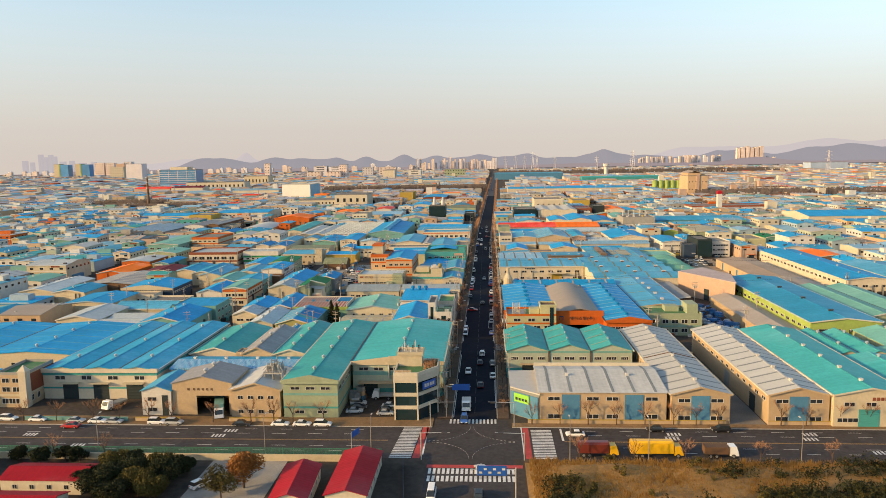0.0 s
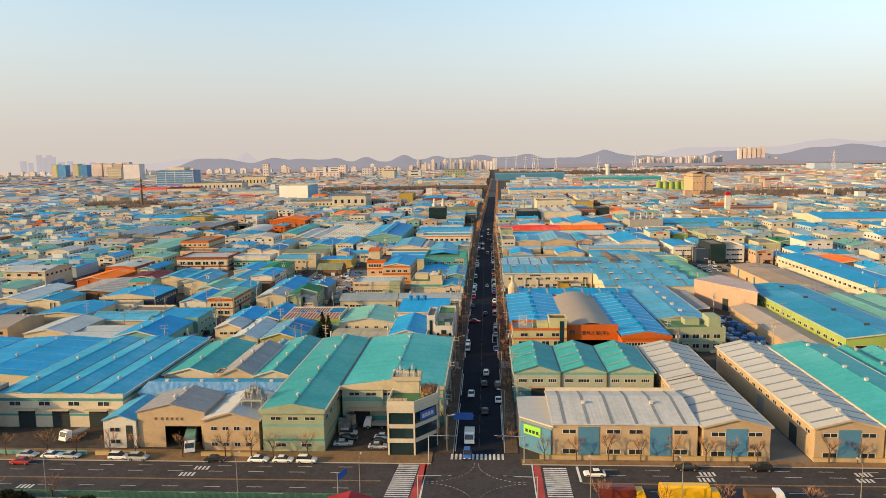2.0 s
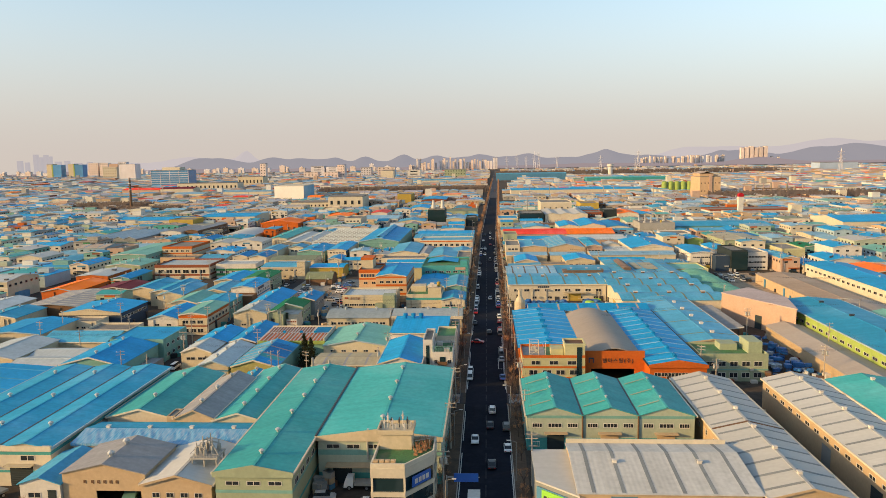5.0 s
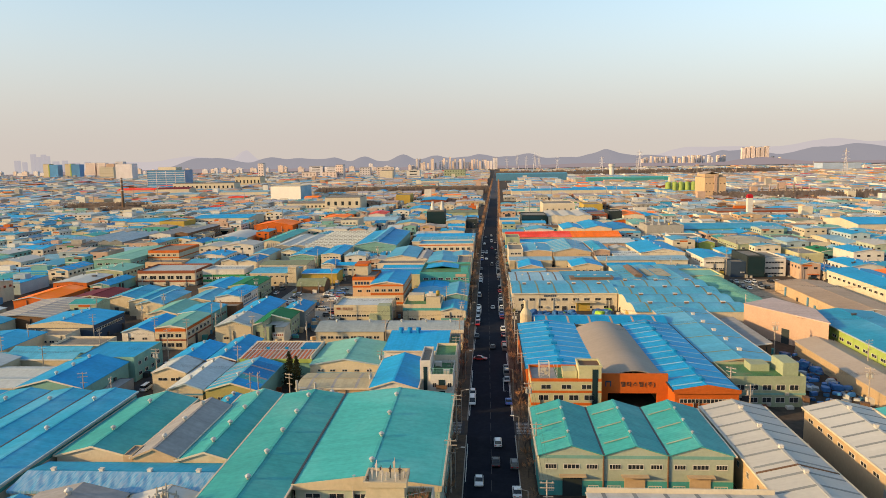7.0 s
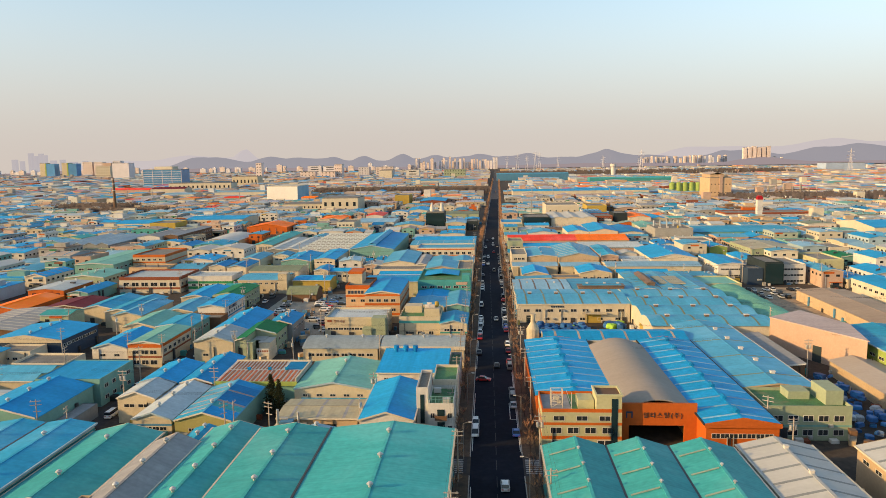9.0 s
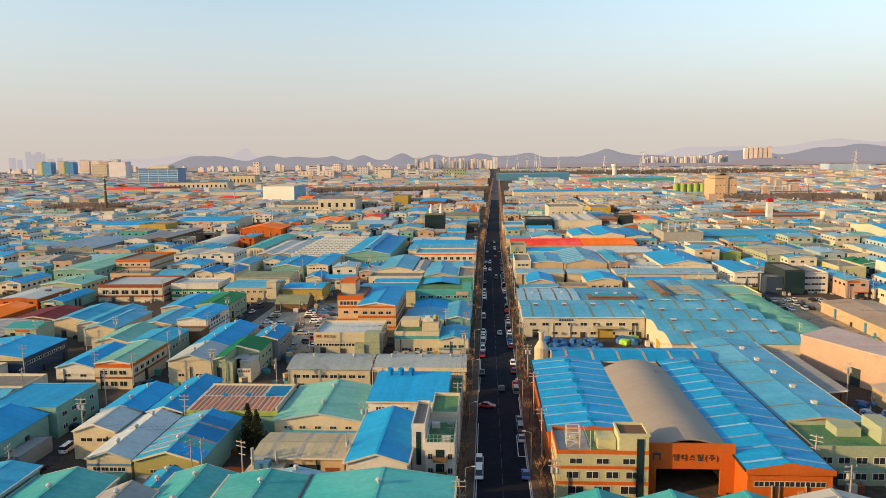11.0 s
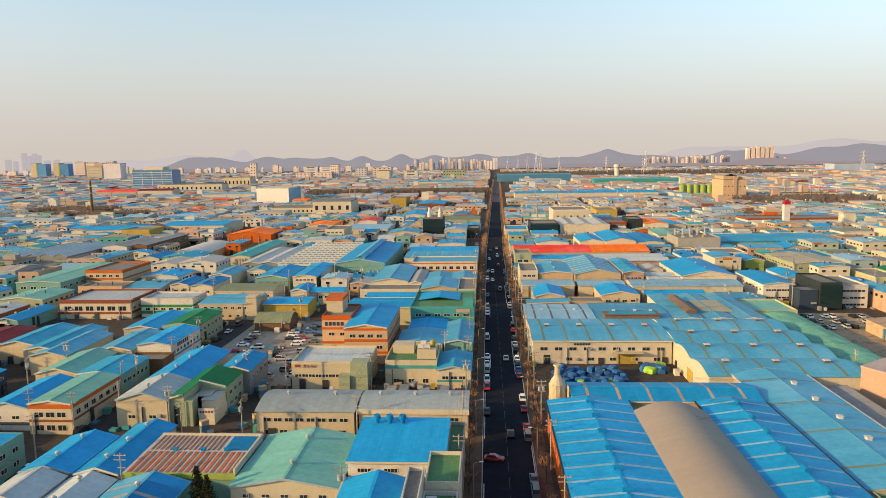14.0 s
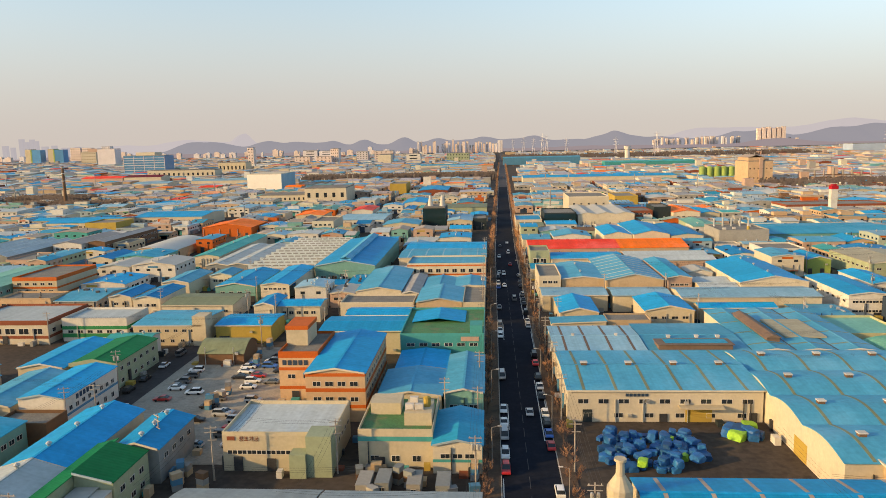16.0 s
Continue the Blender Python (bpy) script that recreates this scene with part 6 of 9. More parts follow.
for z in (30, 38, 44):
    put("ring", Geo().taper(0, 0, z, z + .8, 1.9, 1.9, 12).made("ring", STEEL), t_)
t_ = block("warehouse", -341, -293, 1042, 70, 23, grain("bright_cladding", (0.80, 0.75, 0.67), 0.6, 0.06, 0.05, 0.3), "tall windowless cream warehouse with a blue side", roof=WALL["ivory"])
put("blue_side", Geo().box(24, 24.3, -35, 35, 0, 23).made("blue_side", ROOF["pale"]), t_)
block("factory", -209, -163, 842, 50, 15.5, WALL["ivory"], "tall cream factory block with small windows", 1, 5, "factory")
block("factory", -262, -210, 850, 40, 8, WALL["ivory"], "long cream factory wing with small windows", 1, 10, "factory")
building(-214, -178, 570, 606, 6.4, "gable", 2.8, "orange", "orange", name="warehouse", label="bright orange gable-roofed warehouse among grey roofs")
t_ = block("office_building", -57, -40, 603, 26, 15, WALL["dark"], "dark green glass office with two white roof cones", 0, 0)
put("glazing", Geo().box(-8.6, 8.6, -13.2, -13, 1, 14.6).made("glazing", GLAZE), t_)
for x in (-3.5, 5.5):
    put("cooling_cone", Geo().taper(0, 0, 16, 20, 2.2, 1.6, 12).taper(0, 0, 20, 24, 1.5, .9, 12).made("cooling_cone", WALL["white"]), t_, (x, -4, 0))
block("apartment_block", -726, -708, 2180, 24, 52, PEACH, "slim reddish apartment tower on the skyline", 6, 2)
block("office_tower", -603, -556, 2350, 40, 38, PALE, "pale office block with ribbon windows", 5, 1)
block("office_tower", -550, -505, 2350, 40, 36, PALE, "pale office block with ribbon windows", 5, 1)
block("warehouse", -308, -272, 2000, 40, 27, WALL["ivory"], "windowless cream block among far roofs")
block("office_tower", -245, -205, 2130, 40, 25, WALL["white"], "white office block with blue ribbon windows", 3, 1)
block("office_tower", -126, -63, 2070, 50, 26, WALL["pea"], "pale green office block far away", 3, 8)
rnd2 = random.Random(5)
for i in range(30):
    x = -345 + i * 13.4
    h = rnd2.choice((34, 40, 46, 50, 55)) + (6 if 8 < i < 18 else 0)
    t_ = block("apartment_block", x, x + rnd2.uniform(8, 11.5), 3440 + rnd2.uniform(-60, 120), 14, h, rnd2.choice((PEACH, PEACH, PALE)), "peach apartment block in a far housing estate", 0, 0)
for xa, xb, n_a in ((862, 1030, 11), (1045, 1346, 20), (1466, 1630, 9)):
    for i in range(n_a):
        x = xa + (xb - xa) * i / n_a
        block("apartment_block", x, x + rnd2.uniform(7, 12), 4010 + rnd2.uniform(-20, 60), 16, rnd2.choice((34, 40, 44, 48)) - (12 if xa > 1400 else 0), rnd2.choice((PEACH, PEACH, PALE)), "pale apartment block in a far housing estate", 0, 0)
for i in range(6):
    x = 1416 + i * 25.5
    block("apartment_block", x, x + 19, 4030, 20, 86 + (i * 7 % 3) * 3, PEACH, "tall peach apartment tower on the skyline", 0, 0)
low = {PEACH: Geo(), PALE: Geo()}
for i in range(70):
    x, y, w = -2500 + i * 31 + rnd2.uniform(-15, 15), 3400 + rnd2.uniform(-300, 150), rnd2.uniform(10, 30)
    h = rnd2.choice((14, 18, 22, 26, 36))
    low[rnd2.choice((PEACH, PALE, PEACH))].box(x, x + w, y, y + 16, 0, h).box(x + w * .3, x + w * .6, y + 4, y + 12, h, h + 3)
for m, g in low.items():
    tagged(put("far_housing", g.made("far_housing", m)), "low pale apartment blocks in the hazy distance", "buildings", kind="stuff")
for x, y, w, h, m in ((-480, 2200, 24, 44, PEACH), (-590, 2200, 46, 22, PEACH), (-520, 2180, 46, 22, PEACH), (-430, 2350, 36, 32, PALE), (-372, 2350, 60, 32, PEACH), (-320, 2150, 32, 26, HAZE_GLASS)):
    block("office_tower", x, x + w, y, 34, h, m, "hazy office block among far roofs", 5, 4)
block("office_tower", 1062, 1180, 2276, 60, 26, grain("pale_blue_cladding", (0.36, 0.45, 0.58), 0.5, 0.12, 0.05, 0.3), "long blue-grey factory block far away", 0, 0)
block("factory", 924, 1072, 2400, 50, 9, WALL["ivory"], "long low cream factory far away", 1, 12, "factory")
building(229, 410, 1567, 1610, 12, "gable", 2, "teal", "jade", across=True, label="long teal factory far away")
building(26, 212, 1832, 1880, 17, "gable", 2, "sky", "blue", across=True, label="long blue-walled factory far away")
# food works with silos
t_ = block("factory", 324, 355, 1017, 50, 29, WALL["peach"], "tall peach food works with stepped roofs", 0, 0, "factory")
put("upper_block", Geo().box(-14, 6, -20, 20, 30, 34).box(6, 14, -14, 16, 30, 32).made("upper_block", WALL["peach"]), t_)
put("gable_house", sheets(20, 40, profile("gable", 20, 34, 3, 1), .5, .4, False).made("gable_house", ROOF["tan"]), t_, (-4, 0, 0))
put("stair_shaft", Geo().box(-2, 2.5, -26.2, -25, 0, 33).made("stair_shaft", WALL["pink"]), t_)
for q in range(12):
    put("window", WIN_PANE, t_, (-13 + (q % 6) * 5.2, -25, 7 + (q // 6) * 12), 0, (1.6, 4, 1.8))
for i in range(5):
    s_ = thing("silo", 296.3 + i * 10.1, 1120, 0, "pale green grain silo with a domed top", "silo", "silos of the food works")
    put("drum", Geo().taper(0, 0, 0, 18, 4.8, 4.8, 20).taper(0, 0, 18, 19.8, 4.8, 1.5, 20).made("drum", WALL["lime"]), s_)
t_ = thing("process_plant", 438, 1010, 0, "rust-brown process plant of columns, stacks and pipe racks", "plant")
for i in range(16):
    x, y, hh = -34 + i * 4.6, (i * 7 % 5) * 5, 9 + (i * 11 % 7) * 1.7
    put("column", Geo().taper(0, 0, 0, hh, 1.0 + (i % 3) * .4, .9 + (i % 3) * .3, 10).taper(0, 0, hh, hh + .8, 1.0, .3, 10).made("column", ROOF["taupe" if i % 3 else "rose"]), t_, (x, y, 0))
for z in (3.5, 7.0, 10.5):
    put("pipe_rack", Geo().box(-36, 38, -1.6, -.9, z, z + .7).box(-36, 38, 8, 8.7, z, z + .7).made("pipe_rack", WALL["brown"]), t_)
t_ = thing("water_tower", 358, 2017, 0, "white water tower with a wide head", "tower")
put("shaft", Geo().taper(0, 0, 0, 28, 6.5, 6.5, 16).made("shaft", WALL["white"]), t_)
put("tank", Geo().taper(0, 0, 28, 30, 6.5, 9, 16).taper(0, 0, 30, 37, 9, 9, 16).made("tank", WALL["white"]), t_)
t_ = thing("sign_tower", 249, 622, 0, "white sign tower with a red head", "tower")
put("shaft", Geo().box(-2.3, 2.3, -2.3, 2.3, 0, 23.0).made("shaft", WALL["white"]), t_)
put("head", Geo().box(-2.45, 2.45, -2.45, 2.45, 23.0, 25.6).box(-1.6, 1.6, -1.6, 1.6, 25.6, 26.6).made("head", ROOF["crimson"]), t_)
building(41, 258, 1110, 1160, 8.5, "gable", 2, "blue", "ivory", across=True, label="very long bright blue factory roof")
building(289, 362, 500, 560, 9, "gable", 3, "blue", "ivory", across=True, label="very wide bright blue factory roof")
building(-180, -20, 1640, 1690, 9, "gable", 2, "sky", "ivory", across=True, label="very long light blue factory roof")
# pylons
g = Geo()
for q in range(4):
    sx, sy = ((-1, -1), (1, -1), (1, 1), (-1, 1))[q]
    g.rod((sx * 5, sy * 5, 0), (sx * 1.2, sy * 1.2, 44), .35, .25).rod((sx * 1.2, sy * 1.2, 44), (0, 0, 62), .25, .15)
for k in range(9):
    z0, z1 = k * 4.9, (k + 1) * 4.9
    r0, r1 = 5 - 3.8 * z0 / 44, 5 - 3.8 * z1 / 44
    g.rod((-r0, -r0, z0), (r1, -r1, z1), .16).rod((r0, -r0, z0), (-r1, -r1, z1), .16).rod((-r0, r0, z0), (-r1, -r1, z1), .16).rod((r0, -r0, z0), (r1, r1, z1), .16)
for z, r in ((40, 9), (47, 8), (54, 7)):
    g.rod((-r, 0, z), (r, 0, z), .3).rod((-r, 0, z), (0, 0, z + 3), .18).rod((r, 0, z), (0, 0, z + 3), .18)
PYLON = g.made("lattice", grain("pylon_steel", (0.52, 0.50, 0.52), 0.7, 0.1, 0.1, 0.5))
for x, y, s in ((125, 2879, 1.15), (160, 2840, 1.05), (193, 2831, 1.3), (215, 2900, 1.2), (277, 2771, 1.0), (350, 2146, 1.0), (446, 2100, .8), (464, 2148, 1.25), (835, 1660, 1.15), (85, 2950, 1.0)):
    p_ = thing("pylon", x, y, 0, "grey steel lattice pylon on the horizon", "pylon", "power line pylons")
    put("lattice", PYLON, p_, scale=(s, s, s))


# ---- the rest of the district ----
rnd = random.Random(11)
ROOF_MIX = ["blue"] * 10 + ["aqua"] * 9 + ["sky"] * 9 + ["pale"] * 9 + ["teal"] * 4 + ["mint"] * 3 + ["grey"] * 8 + ["deep"] * 3 + ["white"] * 4 + ["taupe"] * 2 + ["tan", "brown", "green"]
# paler, greyer roofs for far rows: distance haze put into the colours
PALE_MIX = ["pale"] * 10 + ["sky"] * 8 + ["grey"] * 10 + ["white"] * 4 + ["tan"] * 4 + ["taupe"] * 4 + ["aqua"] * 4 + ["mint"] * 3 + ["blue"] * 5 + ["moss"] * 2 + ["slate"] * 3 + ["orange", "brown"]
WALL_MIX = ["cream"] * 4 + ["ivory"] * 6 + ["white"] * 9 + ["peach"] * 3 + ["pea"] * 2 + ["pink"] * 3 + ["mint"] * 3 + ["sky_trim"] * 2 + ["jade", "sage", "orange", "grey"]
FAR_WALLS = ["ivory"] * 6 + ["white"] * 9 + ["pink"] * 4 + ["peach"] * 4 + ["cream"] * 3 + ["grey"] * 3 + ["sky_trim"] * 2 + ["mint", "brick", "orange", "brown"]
# furthest roofs and walls: lilac, washed-out tones with more haze in the colours
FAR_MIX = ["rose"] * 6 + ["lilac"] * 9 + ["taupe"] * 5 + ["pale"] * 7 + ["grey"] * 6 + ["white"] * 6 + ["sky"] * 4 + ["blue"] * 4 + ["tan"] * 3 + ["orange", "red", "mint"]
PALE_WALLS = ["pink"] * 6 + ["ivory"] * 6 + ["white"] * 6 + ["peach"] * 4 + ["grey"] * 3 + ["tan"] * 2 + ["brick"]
# yards, lanes and roads that stay open, as x0, x1, y0, y1
OPEN = [(9, 30, 88, 118), (-222, -172, 528, 570), (29, 62, 88, 118), (-119.5, -88.5, 24, 40), (-100, -50, 24, 27), (84, 101, 91, 165), (-9.6, 10.4, 20, 600), (-7.5, 15.5, 590, 900), (-2, 25, 880, 1300), (3, 38, 1280, 2000), (14, 55, 1950, 3300), (-700, 700, -100, 24), (-35, -18, 24, 43), (11, 56, 186, 231), (-35, -9, 184, 204), (-80, -62, 212, 300), (-106.5, -99.5, 98, 345),
        (-75, -62, 152, 206), (118, 152, 300, 308), (116, 152, 250, 306), (-100, -62, 290, 296), (-75.5, -61, 300, 345), (64, 73, 20, 100), (-62, -36, 184, 204), (-156, -129, 284, 300), (-190, -156, 284, 296), (116, 141, 205, 268), (116, 175, 268, 300), (-100, -80, 212, 292), (140, 170, 200, 204)]


def free(x0, x1, y0, y1):
    return not any(x0 < b and x1 > a and y0 < d and y1 > c for a, b, c, d in OPEN + BUILT)


FAR = {}


def dress(x0, x1, y0, y1, h):
    """Doors, canopies and side windows of a workshop, joined by colour."""
    w, d = x1 - x0, y1 - y0
    side = x1 if x0 < 0 else x0
    for q in range(rnd.choice((1, 1, 2))):
        u, dw, dh = rnd.uniform(x0 + 2.5, x1 - 2.5), rnd.uniform(1.2, 2.2), min(h - 1.5, rnd.uniform(2.6, 4.2))
        FAR.setdefault(("d", rnd.choice(("dark", "dark", "blue", "steel", "jade", "grey", "navy"))), Geo()).box(u - dw, u + dw, y0 - .05, y0 + .02, 0, dh)
        if rnd.random() < .4:
            FAR.setdefault(("d", rnd.choice(("blue", "white", "orange", "mint", "navy"))), Geo()).box(u - dw - 1, u + dw + 1, y0 - 1.3, y0 - .06, dh + .1, dh + .3)
    if rnd.random() < .3:
        u = rnd.uniform(x0 + 3, x1 - 3)
        FAR.setdefault(("d", rnd.choice(("orange", "blue", "white", "brick", "yellow", "green"))), Geo()).box(u - 2.5, u + 2.5, y0 - .16, y0 - .05, h - 1.1, h - .2)
    if rnd.random() < .7:
        k = int(d / 4)
        for i in range(k):
            v = y0 + d * (i + .5) / k
            FAR.setdefault(("p", "dark"), Geo()).box(side - .06, side + .06, v - .9, v + .9, h - 2.6, h - 1.5)
    if rnd.random() < .5:
        zs = rnd.uniform(.4, .8) * h
        lean = x1 if x0 < 0 else x0 - 2.2
        FAR.setdefault(("d", rnd.choice(("steel", "grey", "tan", "blue"))), Geo()).box(lean, lean + 2.2, y0 + d * .2, y0 + d * rnd.uniform(.4, .9), 0, zs * .6)



def far_building(x0, x1, y0, y1, h, rc, wc, rise, near):
    w, d = x1 - x0, y1 - y0
    cx, cy = (x0 + x1) / 2, (y0 + y1) / 2
    turned = rnd.random() < 0.35
    flat = rnd.random() < 0.30
    pw, pd = (d, w) if turned else (w, d)
    n = 2 if pw > 26 and rnd.random() < .5 else 1
    prof = profile("flat" if flat else "gable", pw, h, rise, n)
    vs, fs = prism(pw, pd, prof, 0, turned)
    FAR.setdefault(("w", wc), Geo()).add([(x + cx, y + cy, z) for x, y, z in vs], fs)
    g = sheets(pw, pd, prof, .3, .2, turned)
    FAR.setdefault(("r", rc), Geo()).add([(x + cx, y + cy, z) for x, y, z in g.v], g.f)
    if near and not flat and rnd.random() < .7:
        eave_trim(FAR.setdefault(("t", rnd.choice(("ivory", "white", "ivory", "sky_trim"))), Geo()), x0, x1, y0, y1, prof, turned)
    if near and w > 9:
        if h > 7.4:
            FAR.setdefault(("w", "white"), Geo()).box(x0 - .1, x1 + .1, y0 - .1, y0, h - 3.5, h - 3.1)
        k = max(2, int(w / 5))
        pane = FAR.setdefault(("p", "dark"), Geo())
        for j in range(1 if h < 7 else 2):
            for i in range(k):
                u = x0 + w * (i + .5) / k
                pane.box(u - 1.0, u + 1.0, y0 - .06, y0 + .02, h - 2.4 - j * 3, h - 1.3 - j * 3)
    TOPS.append((x0, x1, y0, y1, prof, turned))
    if near and not flat and rnd.random() < .45:
        k, tone = rnd.choice((2, 3, 4, 6)), rnd.choice(("white", "pale", "moss", "slate", "sky"))
        for i in range(k):
            v = -pd / 2 + pd * (i + .5) / k
            q = sheets(pw, pd, prof, 0, .04, turned, None, .26, (v - .4, v + .4))
            FAR.setdefault(("r", tone), Geo()).add([(x + cx, y + cy, z) for x, y, z in q.v], q.f)
    if near:
        dress(x0, x1, y0, y1, h)
    if rnd.random() < .05 and y0 > 640:
        # a taller block or a slim flue here and there
        if rnd.random() < .5:
            FAR.setdefault(("w", rnd.choice(("ivory", "white", "pink", "grey"))), Geo()).box(cx - 5, cx + 5, cy - 5, cy + 5, 0, rnd.uniform(11, 17))
        else:
            FAR.setdefault(("w", "grey"), Geo()).taper(cx, cy, 0, rnd.uniform(14, 22), .7, .5, 8)
    if flat and near:
        FAR[("w", wc)].box(cx - w * .2, cx + w * .25, cy - 2, cy + 3, h, h + 2.8).box(cx - w / 2, cx + w / 2, y0, y0 + .3, h, h + .8)


def lot_row(xa, xb, y, depth, scale):
    x = xa
    while x < xb - 8:
        w = min(rnd.uniform(11, 25) * scale, xb - x)
        if w > 8:
            h = rnd.choice((4.6, 5, 5.4, 5.8, 6, 6.5, 7, 7.5, 8.2, 9.4)) * (1 + .25 * (scale > 1.4))
            yield x + .8, x + w - .8, y + rnd.uniform(0, 2), y + depth - rnd.uniform(1.5, 4), h
        x += w


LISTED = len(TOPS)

y = 26.0
row = 0
mid_count = 0
while y < 3000:
    scale = 1.0 if y < 700 else 1.35 if y < 1500 else 2.0
    depth = rnd.uniform(22, 30) * (1.0 if y < 700 else 1.3 if y < 1500 else 1.9)
    reach = 0.70 * (y + 120) + 60
    for side in (-1, 1):
        x = 9.8
        block = 0
        while x < reach:
            wide = (50, 26, 62, 62, 70, 62)[block % 6] * scale
            xa, xb = (road_x(y) + x, road_x(y) + x + wide) if side > 0 else (road_x(y) - x - wide, road_x(y) - x)
            for bx0, bx1, by0, by1, h in lot_row(xa, xb, y, depth, scale):
                for cut in range(4):
                    if free(bx0, bx1, by0, by1):
                        break
                    bx0, bx1, by0, by1 = ((bx0, bx1, by0 + 9, by1) if cut == 0 else (bx0, bx1, by0 - 9, by1 - 12) if cut == 1 else (bx0 + 5, bx1, by0 + 6, by1) if cut == 2 else (bx0 - 5, bx1 - 8, by0, by1))
                if free(bx0, bx1, by0, by1) and bx1 - bx0 > 5 and by1 - by0 > 6 and abs(bx0) < 260 + y:
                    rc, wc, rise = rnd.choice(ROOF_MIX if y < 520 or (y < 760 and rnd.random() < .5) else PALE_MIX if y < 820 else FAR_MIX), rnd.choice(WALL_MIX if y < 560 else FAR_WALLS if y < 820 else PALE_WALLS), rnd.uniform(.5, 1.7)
                    if y < 560 and mid_count < 110 and abs(bx0) < .52 * (y + 150):
                        mid_count += 1
                        k = max(2, int((bx1 - bx0) / 5))
                        flat = rnd.random() < .14
                        building(bx0, bx1, by0, by1, h if y > 110 else min(h, 6), "flat" if flat else "gable", rise, rc, wc, caps=False, across=rnd.random() < .35, vents=rnd.choice((0, 2, 3)), win=[("f", h - 2.6, k, 1.8, 1.0)] if y < 160 else ())
                        dress(bx0, bx1, by0, by1, h if y > 110 else min(h, 6))
                        if y >= 160:
                            for i in range(k):
                                u = bx0 + (bx1 - bx0) * (i + .5) / k
                                FAR.setdefault(("p", "dark"), Geo()).box(u - .9, u + .9, by0 - .06, by0 + .02, h - 2.6, h - 1.5)
                    else:
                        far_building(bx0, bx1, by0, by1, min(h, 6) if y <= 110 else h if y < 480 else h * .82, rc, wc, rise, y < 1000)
            x += wide + (9 if block % 2 else 2) * (1 if y < 1500 else 2)
            block += 1
    y += depth + (7 if row % 2 else 1.5) * (1 if y < 1500 else 2)
    row += 1
NAMES = {"t": "roof_trims", "d": "workshop_doors", "w": "far_walls", "r": "far_roofs", "p": "far_windows"}
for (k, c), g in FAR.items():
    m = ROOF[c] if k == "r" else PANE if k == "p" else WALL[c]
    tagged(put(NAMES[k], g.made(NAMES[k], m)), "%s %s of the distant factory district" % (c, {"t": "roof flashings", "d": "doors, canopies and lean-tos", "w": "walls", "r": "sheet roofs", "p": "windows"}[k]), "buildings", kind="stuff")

# small fittings on roofs and walls throughout the district: cowls, pipes, cooling boxes, tanks
fit_l, fit_d, fit_b = Geo(), Geo(), Geo()
for x0, x1, y0, y1 in BUILT:
    if y0 < 95 or y0 > 620:
        continue
    for q in range(int(2 + (x1 - x0) * (y1 - y0) / 120)):
        x, y = rnd.uniform(x0 + 1, x1 - 1), rnd.choice((y0 - .35, y0 - .35, rnd.uniform(y0, y1)))
        if y < y0:
            z, k = rnd.uniform(.3, 4.8), rnd.random()
            g = fit_l if k < .5 else fit_d
            if k < .3:
                g.box(x - .5, x + .5, y - .25, y + .4, z, z + .7)
            elif k < .7:
                g.box(x - .08, x + .08, y, y + .36, 0, 5.5)
            else:
                g.box(x - .9, x + .9, y + .1, y + .4, .1, rnd.uniform(2, 3.2))
        else:
            xs = rnd.choice((x0 - .3, x1 + .3))
            (fit_b if rnd.random() < .25 else fit_d).box(xs - .25, xs + .25, y - .5, y + .5, .1, rnd.uniform(.9, 4.5))
for g, m, lb in ((fit_l, STEEL, "pale pipes and cooling boxes on workshop walls"), (fit_d, DARK_STEEL, "dark pipes, hatches and lockers on workshop walls"), (fit_b, WALL["blue"], "blue drums and lockers beside workshop walls")):
    tagged(put("wall_fittings", g.made("wall_fittings", m)), lb, "fittings", kind="stuff")
# cowls, ducts and patches on the roofs
ro_l, ro_d, ro_r = Geo(), Geo(), Geo()
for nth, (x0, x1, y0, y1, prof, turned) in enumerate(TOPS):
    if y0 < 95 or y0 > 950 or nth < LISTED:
        continue
    w, d = x1 - x0, y1 - y0
    for q in range(int(1 + w * d / (150 if y0 < 400 else 260))):
        x, y = rnd.uniform(x0 + 1.5, x1 - 1.5), rnd.uniform(y0 + 1.5, y1 - 1.5)
        z = height_at(prof, y - y0 if turned else x - x0) + .1
        k, s = rnd.random(), rnd.uniform(.5, 1.1)
        if k < .35:
            ro_l.box(x - .4 * s, x + .4 * s, y - .4 * s, y + .4 * s, z - .3, z + .9 * s)
        elif k < .55:
            ro_d.taper(x, y, z - .3, z + 1.6 * s, .28, .28, 6)
        elif k < .7:
            ro_r.box(x - .5 * s, x + .5 * s, y - .5 * s, y + .5 * s, z - .3, z + .8 * s)
        elif k < .85:
            ro_l.box(x - .25, x + .25, y - 1.6, y + 1.6, z + .15, z + .6)
        else:
            ro_d.box(x - 1.1 * s, x + 1.1 * s, y - .8 * s, y + .8 * s, z - .3, z + .8)
for g, m, lb in ((ro_l, STEEL, "pale cowls and ducts on workshop roofs"), (ro_d, DARK_STEEL, "dark flues and boxes on workshop roofs"), (ro_r, WALL["brown"], "red-brown cowls on workshop roofs")):
    tagged(put("roof_fittings", g.made("roof_fittings", m)), lb, "fittings", kind="stuff")
